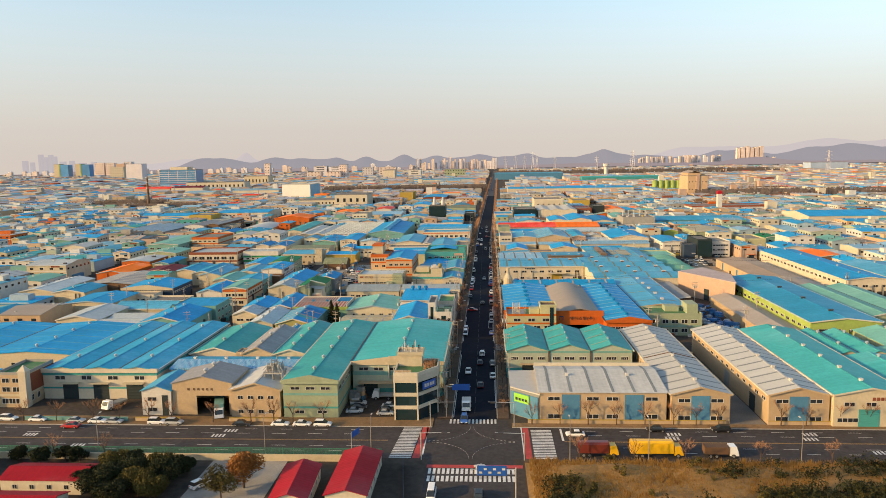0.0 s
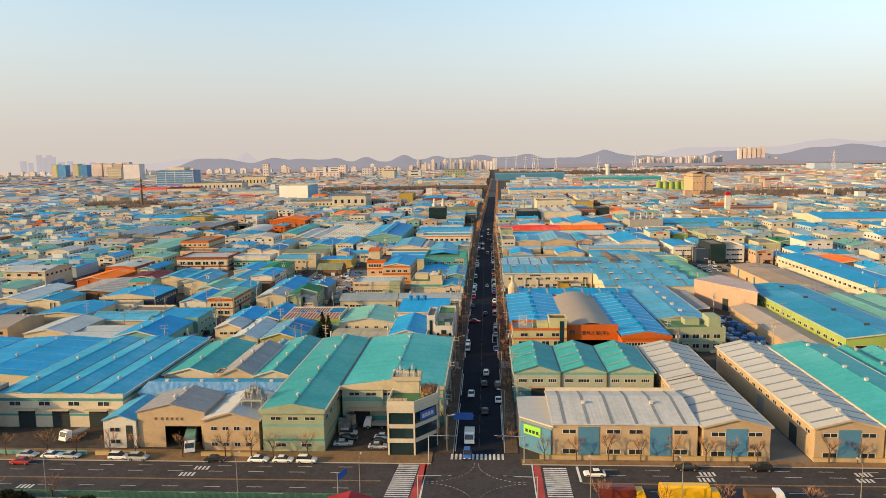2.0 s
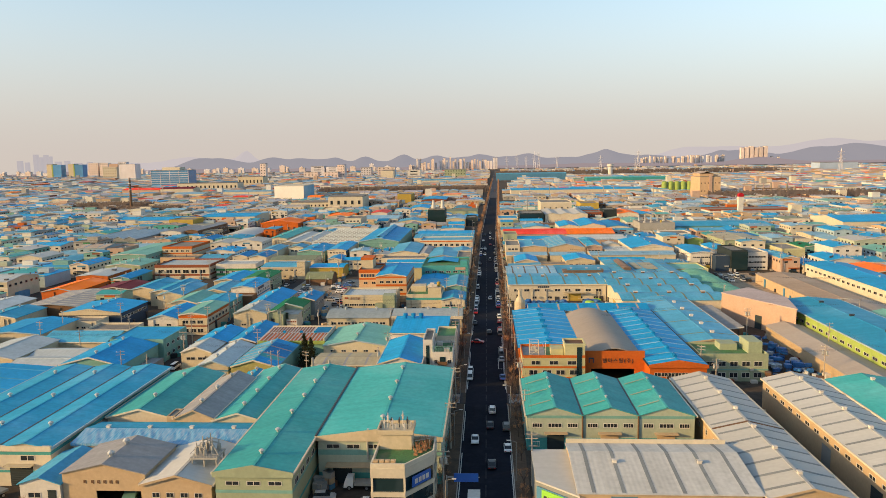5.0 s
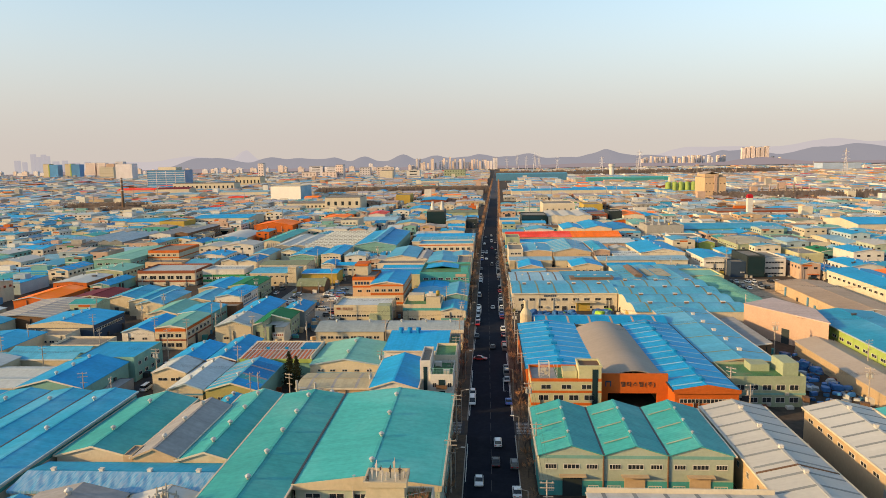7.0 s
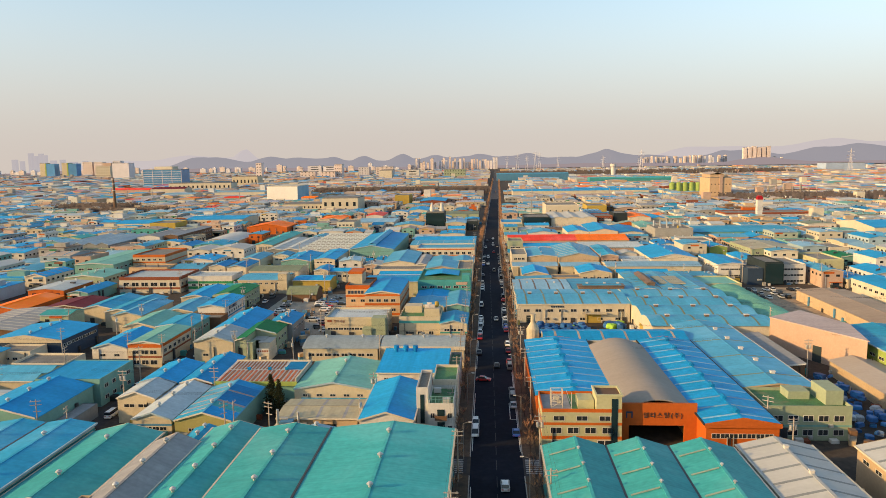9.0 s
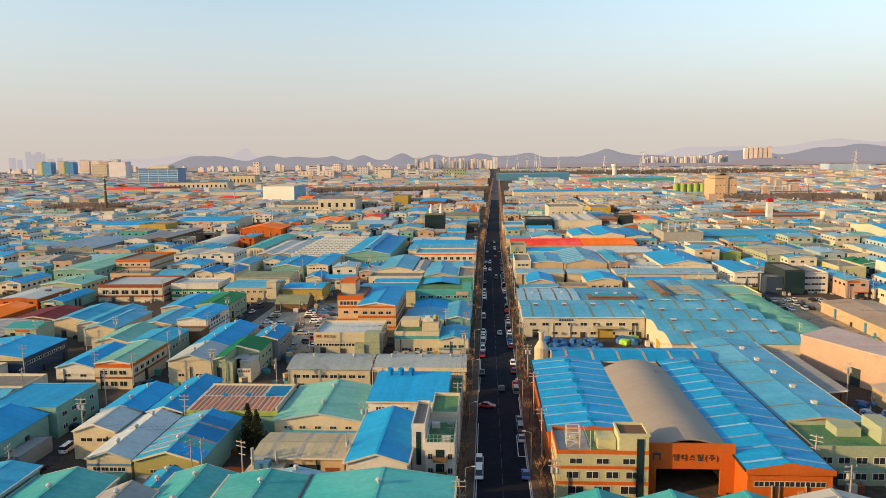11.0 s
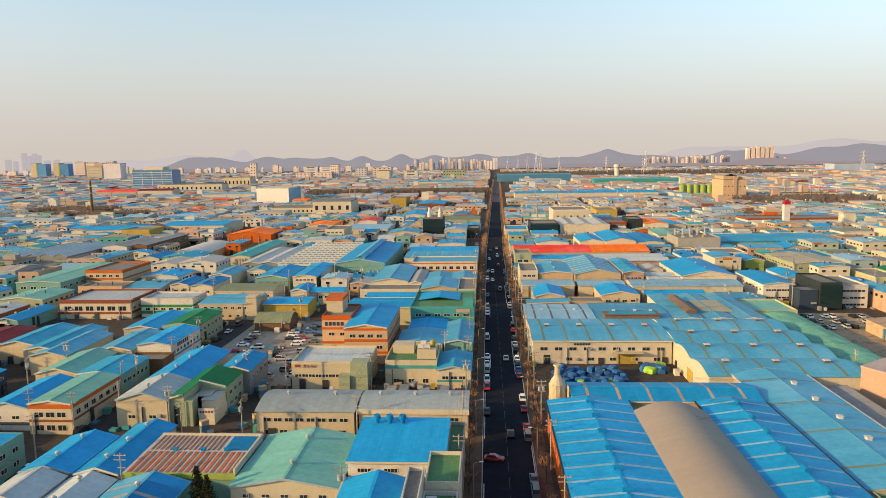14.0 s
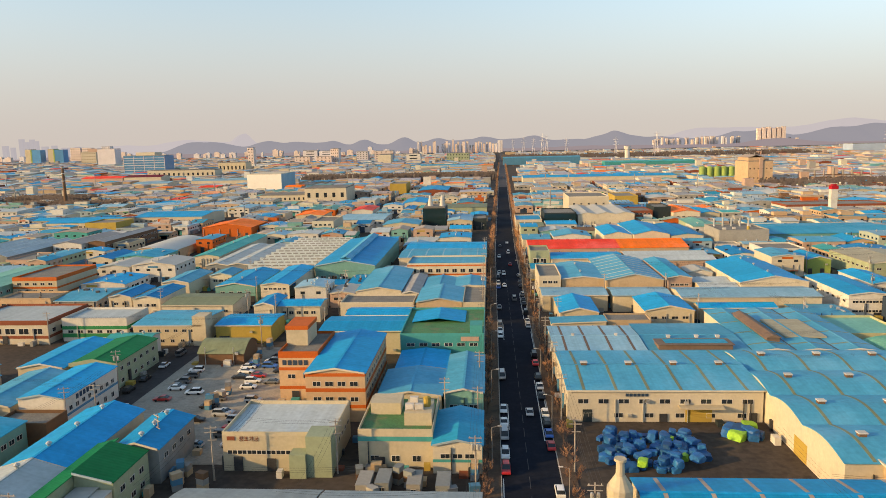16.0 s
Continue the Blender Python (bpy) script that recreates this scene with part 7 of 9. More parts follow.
# goods, drums and pallets standing about between the workshops
bits = {c: Geo() for c in ("blue", "grey", "brick", "white", "jade", "tan", "dark", "yellow")}
for x0, x1, y0, y1 in BUILT:
    if y0 < 60 or y0 > 480 or x1 - x0 < 5:
        continue
    for q in range(7):
        x = rnd.choice((x0 - rnd.uniform(.6, 2), x1 + rnd.uniform(.6, 2), rnd.uniform(x0, x1)))
        y = rnd.uniform(y0, y1) if x < x0 or x > x1 else y0 - rnd.uniform(.8, 3)
        if abs(x) < 10 or any(a - .5 < x < b + .5 and c - .5 < y < e + .5 for a, b, c, e in BUILT):
            continue
        s, t = rnd.uniform(.35, 1.1), rnd.uniform(.35, 1.3)
        bits[rnd.choice(list(bits))].box(x - s, x + s, y - t, y + t, 0, rnd.uniform(.5, 1.9))
for c, g in bits.items():
    if g.v:
        tagged(put("yard_goods", g.made("yard_goods", WALL[c])), "%s pallets, drums and goods standing between workshops" % c, "goods", kind="stuff")
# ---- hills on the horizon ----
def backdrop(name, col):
    """Distance haze put into emission: a soft glow of its own with a little mottling."""
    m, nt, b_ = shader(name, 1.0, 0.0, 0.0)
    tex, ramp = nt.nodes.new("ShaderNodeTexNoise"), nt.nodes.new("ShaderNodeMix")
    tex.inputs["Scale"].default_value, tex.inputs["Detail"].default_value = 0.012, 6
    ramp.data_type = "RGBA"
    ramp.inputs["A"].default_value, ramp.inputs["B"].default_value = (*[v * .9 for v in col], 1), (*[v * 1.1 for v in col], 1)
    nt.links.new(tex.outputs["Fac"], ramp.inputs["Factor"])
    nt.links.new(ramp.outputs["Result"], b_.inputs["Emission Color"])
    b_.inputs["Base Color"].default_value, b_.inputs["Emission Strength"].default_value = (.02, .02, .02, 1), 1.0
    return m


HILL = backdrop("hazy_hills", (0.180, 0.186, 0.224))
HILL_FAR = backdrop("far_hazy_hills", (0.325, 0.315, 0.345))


def hills(y0, x0, x1, peaks, base, m, label, seed):
    n, rowsn = 260, 7
    vs, fs = [], []
    for r in range(rowsn):
        for i in range(n):
            x = x0 + (x1 - x0) * i / (n - 1)
            z = base * min(1, max(.2, (x - x0) / 260)) + sum(h * math.exp(-((x - px) / w) ** 2) for px, h, w in peaks)
            z += 4 * noise.noise((x / 110, seed, 0)) + 2.5 * noise.noise((x / 40, seed, 3))
            f = math.sin(math.pi * .5 * r / (rowsn - 1))
            vs.append((x, y0 + 60 * r + 14 * noise.noise((x / 60, r, seed)), -2 + (z + 2) * f))
    for r in range(rowsn - 1):
        for i in range(n - 1):
            k = r * n + i
            fs.append((k, k + 1, k + n + 1, k + n))
    tagged(put("backdrop_hills", mesh("hills", vs, fs, m)), label, "hills", kind="structure")


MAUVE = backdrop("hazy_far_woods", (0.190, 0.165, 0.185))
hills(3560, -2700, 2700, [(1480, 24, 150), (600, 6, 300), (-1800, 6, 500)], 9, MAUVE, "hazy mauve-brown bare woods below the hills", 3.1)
g = Geo()
for k, (x, w, h) in enumerate(((-2860, 26, 80), (-2810, 18, 70), (-2755, 22, 117), (-2725, 20, 100), (-2690, 20, 114), (-2664, 18, 104), (-2620, 30, 72), (-2560, 24, 76), (-2500, 40, 62), (-2420, 26, 66))):
    g.box(x, x + w, 4140, 4165, 0, h)
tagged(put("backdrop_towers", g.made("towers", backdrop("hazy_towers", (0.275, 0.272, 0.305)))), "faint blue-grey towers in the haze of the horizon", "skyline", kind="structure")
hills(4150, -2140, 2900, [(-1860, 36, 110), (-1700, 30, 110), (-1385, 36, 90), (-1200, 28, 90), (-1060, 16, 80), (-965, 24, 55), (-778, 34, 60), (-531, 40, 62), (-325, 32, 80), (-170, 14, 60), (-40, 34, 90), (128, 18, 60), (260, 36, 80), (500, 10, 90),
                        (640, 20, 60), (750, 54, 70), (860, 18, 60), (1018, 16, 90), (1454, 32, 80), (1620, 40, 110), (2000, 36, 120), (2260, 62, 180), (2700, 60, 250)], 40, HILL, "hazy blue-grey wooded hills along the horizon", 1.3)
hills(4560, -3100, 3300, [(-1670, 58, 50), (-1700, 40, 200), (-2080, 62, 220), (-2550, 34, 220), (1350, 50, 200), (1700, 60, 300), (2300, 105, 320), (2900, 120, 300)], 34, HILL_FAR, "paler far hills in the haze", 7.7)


# ---- vegetation ----
def bare_tree_mesh(seed, height=6.0):
    r = random.Random(seed)
    trunk, crown = Geo(), Geo()
    trunk.taper(0, 0, 0, height * .45, .16, .10, 7)

    def limb(p, d, length, rad, level):
        q = p + d * length
        (trunk if level < 2 else crown).rod(p, q, rad, rad * .6, 4 if level < 2 else 3)
        if level < 3:
            for _ in range(4 if level < 2 else 5):
                v = (d + Vector((r.uniform(-.7, .7), r.uniform(-.7, .7), r.uniform(-.1, .5)))).normalized()
                limb(p + d * length * r.uniform(.45, 1), v, length * r.uniform(.5, .75), rad * .55, level + 1)
    for k in range(4):
        a = k * 1.57 + r.uniform(-.4, .4)
        limb(Vector((0, 0, height * (.26 + .05 * k))), Vector((math.cos(a) * .5, math.sin(a) * .5, .85)).normalized(), height * .31, .07, 0)
    return trunk.made("trunk", BARK), crown.made("crown", TWIG)


BARE = [bare_tree_mesh(s, 6.2 + s * .4) for s in range(3)]


def bare_tree(x, y, scale, seed, group, label="bare brown street tree with a twiggy crown"):
    t = thing("street_tree", x, y, 0, label, "tree", group, turn=seed * 1.7)
    tr, cr = BARE[seed % 3]
    put("trunk", tr, t, scale=(scale,) * 3)
    put("crown", cr, t, scale=(scale,) * 3)


k = 0
for y in [30 + 6.4 * i for i in range(62)]:
    for sx in (-1, 1):
        if rnd2.random() < .88:
            bare_tree(road_x(y) - .4 + sx * 8.2 + rnd2.uniform(-.3, .3), y + rnd2.uniform(-1, 1), rnd2.uniform(.6, .95), k, "trees along the main road")
        k += 1
for x in (-118, -109, -99, -92, -84, -78, -67, -57, -51, -46, -38, 15, 22, 29, 36, 43, 50, 55.5, 61, 76, 82, 90, 97, 104):
    bare_tree(x, 22.2, rnd2.uniform(.85, 1.1), k, "trees along the cross road")
    k += 1
for x in (-125, -112, -96, -84, 24, 36, 47, 63, 78):
    bare_tree(x, .2, rnd2.uniform(.8, 1.0), k, "trees along the cross road")
    k += 1
# the far end of the road keeps its row of twigs as one mass
g = Geo()
for i in range(900):
    y = 430 + 1500 * (i / 900) ** 1.4
    x = road_x(y) + rnd2.choice((-1, 1)) * rnd2.uniform(7.0, 9.6)
    z = rnd2.uniform(1.5, 3.5)
    g.rod((x, y, 0), (x + rnd2.uniform(-.5, .5), y, z), .12, .06, 3)
    for q in range(5):
        g.rod((x, y, z), (x + rnd2.uniform(-1.6, 1.6), y + rnd2.uniform(-1.6, 1.6), z + rnd2.uniform(.6, 2.6)), .09, .03, 3)
tagged(put("roadside_trees", g.made("roadside_trees", TWIG)), "rows of bare brown trees along the far road", "trees", kind="stuff")


def leaf_material(name, col):
    return grain(name, col, 0.85, 0.45, 0.5, 4.0, vary=0.2, spec=0.2)


EVERGREEN = leaf_material("evergreen_leaves", (0.026, 0.030, 0.011))
OLIVE = leaf_material("olive_leaves", (0.085, 0.068, 0.018))
RUSSET = leaf_material("russet_leaves", (0.230, 0.095, 0.025))
DRY = leaf_material("dry_grass", (0.400, 0.220, 0.062))


def leaves(g, cx, cy, cz, rx, ry, rz, n, size, r):
    """Small folded leaf sprays scattered through an uneven crown."""
    lobes = [(r.uniform(-.5, .5), r.uniform(-.5, .5), r.uniform(-.3, .6), r.uniform(.4, .65)) for _ in range(7)]
    for i in range(n):
        lx, ly, lz, lr = lobes[i % 7]
        a, b_, c = r.gauss(0, 1), r.gauss(0, 1), r.gauss(0, 1)
        q = lr * r.uniform(.55, 1) / max((a * a + b_ * b_ + c * c) ** .5, .01)
        x, y, z = cx + rx * (lx + a * q), cy + ry * (ly + b_ * q), cz + rz * (lz + c * q)
        if z < .1:
            continue
        u = Vector((r.uniform(-1, 1), r.uniform(-1, 1), r.uniform(-.6, .9))).normalized() * size * r.uniform(.6, 1.4)
        v = u.cross(Vector((r.uniform(-1, 1), r.uniform(-1, 1), r.uniform(-1, 1)))).normalized() * size * .5
        p = Vector((x, y, z))
        g.add([tuple(p - u), tuple(p + v + Vector((0, 0, size * .2))), tuple(p + u), tuple(p - v)], [(0, 1, 2), (0, 2, 3)])


def leafy_tree(x, y, h, w, m, seed, label, name="tree", n=2400):
    r = random.Random(seed)
    t = thing(name, x, y, 0, label, "tree")
    g = Geo().taper(0, 0, 0, h * .5, h * .035, h * .02, 7)
    for q in range(6):
        a = q * 1.05
        g.rod((0, 0, h * (.25 + .04 * q)), (math.cos(a) * w * .35, math.sin(a) * w * .35, h * (.5 + .05 * q)), h * .014, h * .006)
    put("trunk", g.made("trunk", BARK), t)
    c = Geo()
    leaves(c, 0, 0, h * .55, w * .6, w * .6, h * .5, int(n * 2.4), .25, r)
    put("crown", c.made("crown", m), t)


for i, (x, y, h, w) in enumerate(((-77, -10, 6.0, 7), (-72, -8, 5.6, 7), (-71, -13, 6.6, 8), (-66, -9, 6.0, 7), (-63, -13, 6.2, 7), (-75, -17, 6.6, 8), (-67, -18, 6.4, 8), (-80, -15, 5.6, 6), (-61, -8, 5.2, 6), (-63, -19, 5.8, 7), (-71, -22, 6.2, 8))):
    leafy_tree(x, y, h * .84, w * .9, EVERGREEN if i % 3 else OLIVE, i, "dark evergreen tree in a dense clump beside the sheds")
for i, x in enumerate((-111, -103, -97, -92, -88)):
    leafy_tree(x, -3 + (i % 2), 3.6, 4.2, EVERGREEN, 40 + i, "low round evergreen behind the green fence", n=900)
leafy_tree(-46.5, -14, 7.5, 8.5, RUSSET, 61, "russet-leaved tree beside the gravel lot")
leafy_tree(-49.5, -19, 6, 7, OLIVE, 62, "dark evergreen bush beside the gravel lot", n=900)
# conifers in the middle block
for i, (x, y, h) in enumerate(((-58.5, 127, 11), (-56, 125.5, 10))):
    t = thing("conifer", x, y, 0, "dark green conifer between workshop walls", "tree")
    put("trunk", Geo().taper(0, 0, 0, h * .9, .2, .06, 6).made("trunk", BARK), t)
    c, r = Geo(), random.Random(i + 3)
    for q in range(26):
        z = h * (.12 + .86 * q / 26)
        leaves(c, 0, 0, z, (h - z) * .3 + .3, (h - z) * .3 + .3, .5, 60, .28, r)
    put("crown", c.made("crown", EVERGREEN), t)

# the bank south of the cross road, east: dry grass, scrub and young pines
r = random.Random(9)
n_x, n_y = 60, 14
vs, fs = [], []
for j in range(n_y):
    for i in range(n_x):
        x, y = 12 + 128 * i / (n_x - 1), -34 + 34.5 * j / (n_y - 1)
        e = min(1, (0.5 - y) / 5) * min(1, (x - 12) / 5)
        vs.append((x, y, max(0.01, e * (.9 + .9 * noise.noise((x / 9, y / 9, 0)) + (-y) * .05))))
for j in range(n_y - 1):
    for i in range(n_x - 1):
        q = j * n_x + i
        fs.append((q, q + 1, q + n_x + 1, q + n_x))
tagged(put("ground_bank", mesh("bank", vs, fs, grain("bank_soil", (0.260, 0.145, 0.048), 0.95, 0.35, 0.15, 1.5, bump=0.4, stain=(0.17, 0.10, 0.036)))), "dry grassy bank beside the cross road", "ground", kind="structure")
for nm, m, cnt, lo, hi, lb in (("dry_grass", DRY, 9000, (13, -32), (138, 0), "dry yellow-brown grass on the bank"), ("scrub", RUSSET, 1500, (14, -30), (138, -2), "russet scrub on the bank")):
    g = Geo()
    for i in range(cnt):
        x, y = r.uniform(lo[0], hi[0]), r.uniform(lo[1], hi[1])
        if nm == "scrub" and noise.noise((x / 11, y / 7, 4)) < .1:
            continue
        z = 1.0 + (-y) * .05
        for q in range(4):
            a, s = r.uniform(0, 6.3), r.uniform(.35, .9)
            g.add([(x - .12, y, z - 1), (x + .12, y + .05, z - 1), (x + math.cos(a) * .5, y + math.sin(a) * .5, z - .2 + s)], [(0, 1, 2)])
    tagged(put(nm, g.made(nm, m)), lb, "vegetation", kind="stuff")
for nm, m, sel, lb in (("young_pines", EVERGREEN, lambda x, y: y < -3 - max(0, 62 - x) * .3 and noise.noise((x / 12, y / 8, 9)) > (-.1 if x > 62 else .22), "young dark green pines on the bank"),
                       ("young_broadleaves", OLIVE, lambda x, y: noise.noise((x / 9, y / 8, 2)) > .26, "olive and yellowing bushes on the bank")):
    g = Geo()
    for i in range(1500):
        x, y = r.uniform(15, 138), r.uniform(-33, -1.0)
        if sel(x, y):
            s = r.uniform(1.0, 2.5) if nm == "young_pines" else r.uniform(.6, 1.5)
            leaves(g, x, y, .9 - y * .05 + s * .5, s * .8, s * .8, s, 60, .26, r)
    tagged(put(nm, g.made(nm, m)), lb, "vegetation", kind="stuff")
# bare trees in small clumps among the far workshops
g = Geo()
for i in range(420):
    y = 330 + 1500 * (i / 420) ** 1.5
    x = rnd2.uniform(-.62, .62) * (y + 120)
    if any(a - 1.5 < x < b + 1.5 and c - 1.5 < y < d + 1.5 for a, b, c, d in BUILT) or abs(x) < 12:
        continue
    s = rnd2.uniform(3.5, 7)
    for q in range(14):
        a = rnd2.uniform(0, 6.3)
        u, v = math.cos(a) * s * rnd2.uniform(.1, .5), math.sin(a) * s * rnd2.uniform(.1, .5)
        g.rod((x + u * .15, y + v * .15, .2 * s), (x + u, y + v, s * rnd2.uniform(.7, 1.1)), .12, .04, 3)
    g.rod((x, y, 0), (x, y, s * .5), .2, .12, 5)
tagged(put("yard_trees", g.made("yard_trees", TWIG)), "bare brown trees among the far workshops", "trees", kind="stuff")
# belts of bare woods far off
# greyer and lighter than the near bark, with haze put into the colour
FAR_BARK = grain("grey_brown_twigs", (0.150, 0.118, 0.105), 0.95, 0.3, 0.3, 2.0)
for nm, x0, x1, y0, y1, cnt, hh in (("far_woods", -310, 2, 1215, 1262, 1500, 12), ("far_woods", -575, -480, 860, 910, 420, 10), ("far_woods", 330, 800, 900, 1000, 1400, 10), ("far_woods", 30, 900, 2050, 2300, 1500, 16), ("far_woods", -520, -400, 800, 830, 500, 9)):
    g = Geo()
    for i in range(cnt):
        x, y = rnd2.uniform(x0, x1), rnd2.uniform(y0, y1)
        s = rnd2.uniform(.6, 1.1) * hh
        for q in range(4):
            a = rnd2.uniform(0, 6.3)
            g.add([(x - .8, y, 0), (x + .8, y, 0), (x + math.cos(a) * s * .3 + .5, y + math.sin(a) * 2, s), (x + math.cos(a) * s * .3 - 1.2, y + math.sin(a) * 2, s * .9)], [(0, 1, 2, 3)])
    tagged(put(nm, g.made(nm, FAR_BARK)), "belt of bare brown woodland far off", "woods", kind="stuff")


# ---- vehicles ----
TYRE = grain("tyre_rubber", (0.02, 0.02, 0.02), 0.9)
RIM = grain("wheel_rim", (0.45, 0.45, 0.46), 0.35, metal=0.7)
LAMP = grain("headlight", (0.80, 0.80, 0.78), 0.2)
TAIL = grain("tail_light", (0.45, 0.02, 0.02), 0.3)
PAINTS = {k: grain("car_paint_" + k, c, 0.28, 0.05, 0.3, 2.0, vary=0.03, spec=0.6) for k, c in dict(white=(.78, .78, .77), black=(.012, .012, .014), silver=(.42, .43, .44), grey=(.13, .135, .14), red=(.42, .02, .02), blue=(.03, .12, .42), yellow=(.75, .42, .02), darkred=(.16, .03, .02), green=(.25, .4, .08)).items()}


def loft(sections):
    """A closed body from cross-sections of equal count, first and last capped."""
    n = len(sections[0])
    vs = [p for s in sections for p in s]
    fs = [(k * n + i, k * n + (i + 1) % n, (k + 1) * n + (i + 1) % n, (k + 1) * n + i) for k in range(len(sections) - 1) for i in range(n)]
    return vs, fs + [tuple(range(n - 1, -1, -1)), tuple(range((len(sections) - 1) * n, len(sections) * n))]


def car_parts(kind):
    if kind == "sedan":
        body = [(-2.3, .45, .62), (-2.15, .3, .86), (-1.3, .25, .95), (.9, .25, .92), (2.0, .28, .80), (2.28, .42, .62)]
        cab, roof_z, cl = [(-1.75, .93), (-1.05, 1.42), (.35, 1.42), (1.1, .90)], 1.42, (-1.0, .3)
    elif kind == "suv":
        body = [(-2.2, .5, .8), (-2.15, .35, 1.05), (-1.2, .3, 1.1), (1.0, .3, 1.05), (2.0, .35, .95), (2.25, .5, .7)]
        cab, roof_z, cl = [(-2.12, 1.05), (-1.9, 1.72), (.3, 1.72), (1.15, 1.04)], 1.72, (-1.85, .25)
    else:
        body = [(-2.5, .5, .9), (-2.5, .35, 1.2), (-1.2, .3, 1.2), (1.4, .3, 1.2), (2.2, .35, 1.1), (2.5, .5, .8)]
        cab, roof_z, cl = [(-2.5, 1.18), (-2.45, 2.0), (1.3, 2.0), (2.15, 1.12)], 2.0, (-2.4, 1.2)
    secs = []
    for x, zb, zt in body:
        m_ = (zb + zt) / 2
        secs.append([(x, -.84, zb), (x, .84, zb), (x, .92, m_), (x, .84, zt), (x, -.84, zt), (x, -.92, m_)])
    g = Geo().add(*loft(secs))
    (xa, za), (xb, zb), (xc, zc), (xd, zd) = cab
    gl = Geo().add([(xa, -.80, za), (xd, -.80, zd), (xd, .80, zd), (xa, .80, za), (xb, -.66, zb), (xc, -.66, zc), (xc, .66, zc), (xb, .66, zb)], BOXF)
    rf = Geo().add([(cl[0], -.66, roof_z), (cl[1], -.66, roof_z), (cl[1], .66, roof_z), (cl[0], .66, roof_z), (cl[0] + .1, -.58, roof_z + .06), (cl[1] - .1, -.58, roof_z + .06), (cl[1] - .1, .58, roof_z + .06), (cl[0] + .1, .58, roof_z + .06)], BOXF)
    return g, gl, rf, body


WHEEL = Geo().add(*[v for v in loft([[(math.cos(a) * .33, s, .33 + math.sin(a) * .33) for a in [2 * math.pi * i / 12 for i in range(12)]] for s in (-.11, .11)])]).made("wheel", TYRE)
HUB = Geo().add(*[v for v in loft([[(math.cos(a) * .2, s, .33 + math.sin(a) * .2) for a in [2 * math.pi * i / 8 for i in range(8)]] for s in (-.125, .125)])]).made("rim", RIM)
HEAD = Geo().box(-.03, .05, -.2, .2, 0, .16).made("headlight", LAMP)
REAR = Geo().box(-.05, .03, -.2, .2, 0, .16).made("tail_light", TAIL)
CAR_PROTO = {}
WORDS = dict(sedan="saloon car", suv="sport utility car", van="delivery van")


def car(kind, paint, x, y, turn, label="", group="parked cars"):
    near = y < 130
    key = (kind, paint, near)
    m4 = Matrix.Translation((x, y, 0.02)) @ Matrix.Rotation(turn, 4, "Z")
    lb = label or "%s %s parked at the kerb" % (paint, WORDS[kind])
    if key in CAR_PROTO:
        c = copy_thing(CAR_PROTO[key], m4)
        tagged(c, lb, "car", group)
        return c
    c = thing("car", x, y, .02, lb, "car", group, turn)
    g, gl, rf, body = car_parts(kind)
    put("body", g.made("body", PAINTS[paint]), c)
    put("window_glass", gl.made("window_glass", PANE), c)
    put("roof_panel", rf.made("roof_panel", PAINTS[paint]), c)
    for wx in (-1.42, 1.42):
        for wy in (-.82, .82):
            wh = put("wheel", WHEEL, c, (wx, wy, 0))
            if near:
                put("rim", HUB, wh)
    for wy in (-.58, .58) if near else ():
        put("headlight", HEAD, c, (body[-1][0] - .03, wy, body[-1][2] - .12))
        put("tail_light", REAR, c, (body[0][0] + .03, wy, body[0][2] - .1))
    CAR_PROTO[key] = c
    return c


def truck(x, y, turn, cab_paint, box_mat, length, height, label, cover=False):
    t = thing("truck", x, y, .02, label, "truck", "trucks", turn)
    h = length / 2
    cabs = [[(h - 2.0, -1.15, .6), (h - 2.0, 1.15, .6), (h - 2.0, 1.15, 2.7), (h - 2.0, -1.15, 2.7)], [(h - .5, -1.15, .6), (h - .5, 1.15, .6), (h - .6, 1.1, 2.7), (h - .6, -1.1, 2.7)], [(h, -1.15, .6), (h, 1.15, .6), (h - .15, 1.1, 1.5), (h - .15, -1.1, 1.5)]]
    put("cab", Geo().add(*loft(cabs)).made("cab", PAINTS[cab_paint]), t)
    put("windscreen", Geo().add([(h - .14, -1.0, 1.5), (h - .14, 1.0, 1.5), (h - .52, .98, 2.6), (h - .52, -.98, 2.6), (h - .2, -1.0, 1.45), (h - .2, 1.0, 1.45), (h - .62, .98, 2.55), (h - .62, -.98, 2.55)], BOXF).made("windscreen", PANE), t)
    g = Geo().box(-h, h - 2.2, -1.2, 1.2, 1.0, height)
    if cover:
        g.add(*loft([[(-h, -1.22, height - .2), (-h, 1.22, height - .2), (-h, .7, height + .35), (-h, -.7, height + .35)], [(h - 2.2, -1.22, height - .2), (h - 2.2, 1.22, height - .2), (h - 2.2, .7, height + .35), (h - 2.2, -.7, height + .35)]]))
    put("cargo_body", g.made("cargo_body", box_mat), t)
    put("chassis", Geo().box(-h, h - .4, -.5, .5, .6, 1.0).made("chassis", DARK_STEEL), t)
    for wx in [h - 1.2, -h + 1.2] + ([-h + 2.5] if length > 7 else []):
        for wy in (-1.0, 1.0):
            wh = put("wheel", WHEEL, t, (wx, wy, 0), 0, (1.5, 2, 1.5))
            put("rim", HUB, wh)
    return t


MIX = ["white"] * 7 + ["black"] * 6 + ["silver"] * 4 + ["grey"] * 4 + ["blue", "red"]
KINDS = ["sedan"] * 4 + ["suv"] * 3 + ["van"]
q_ = math.pi / 2
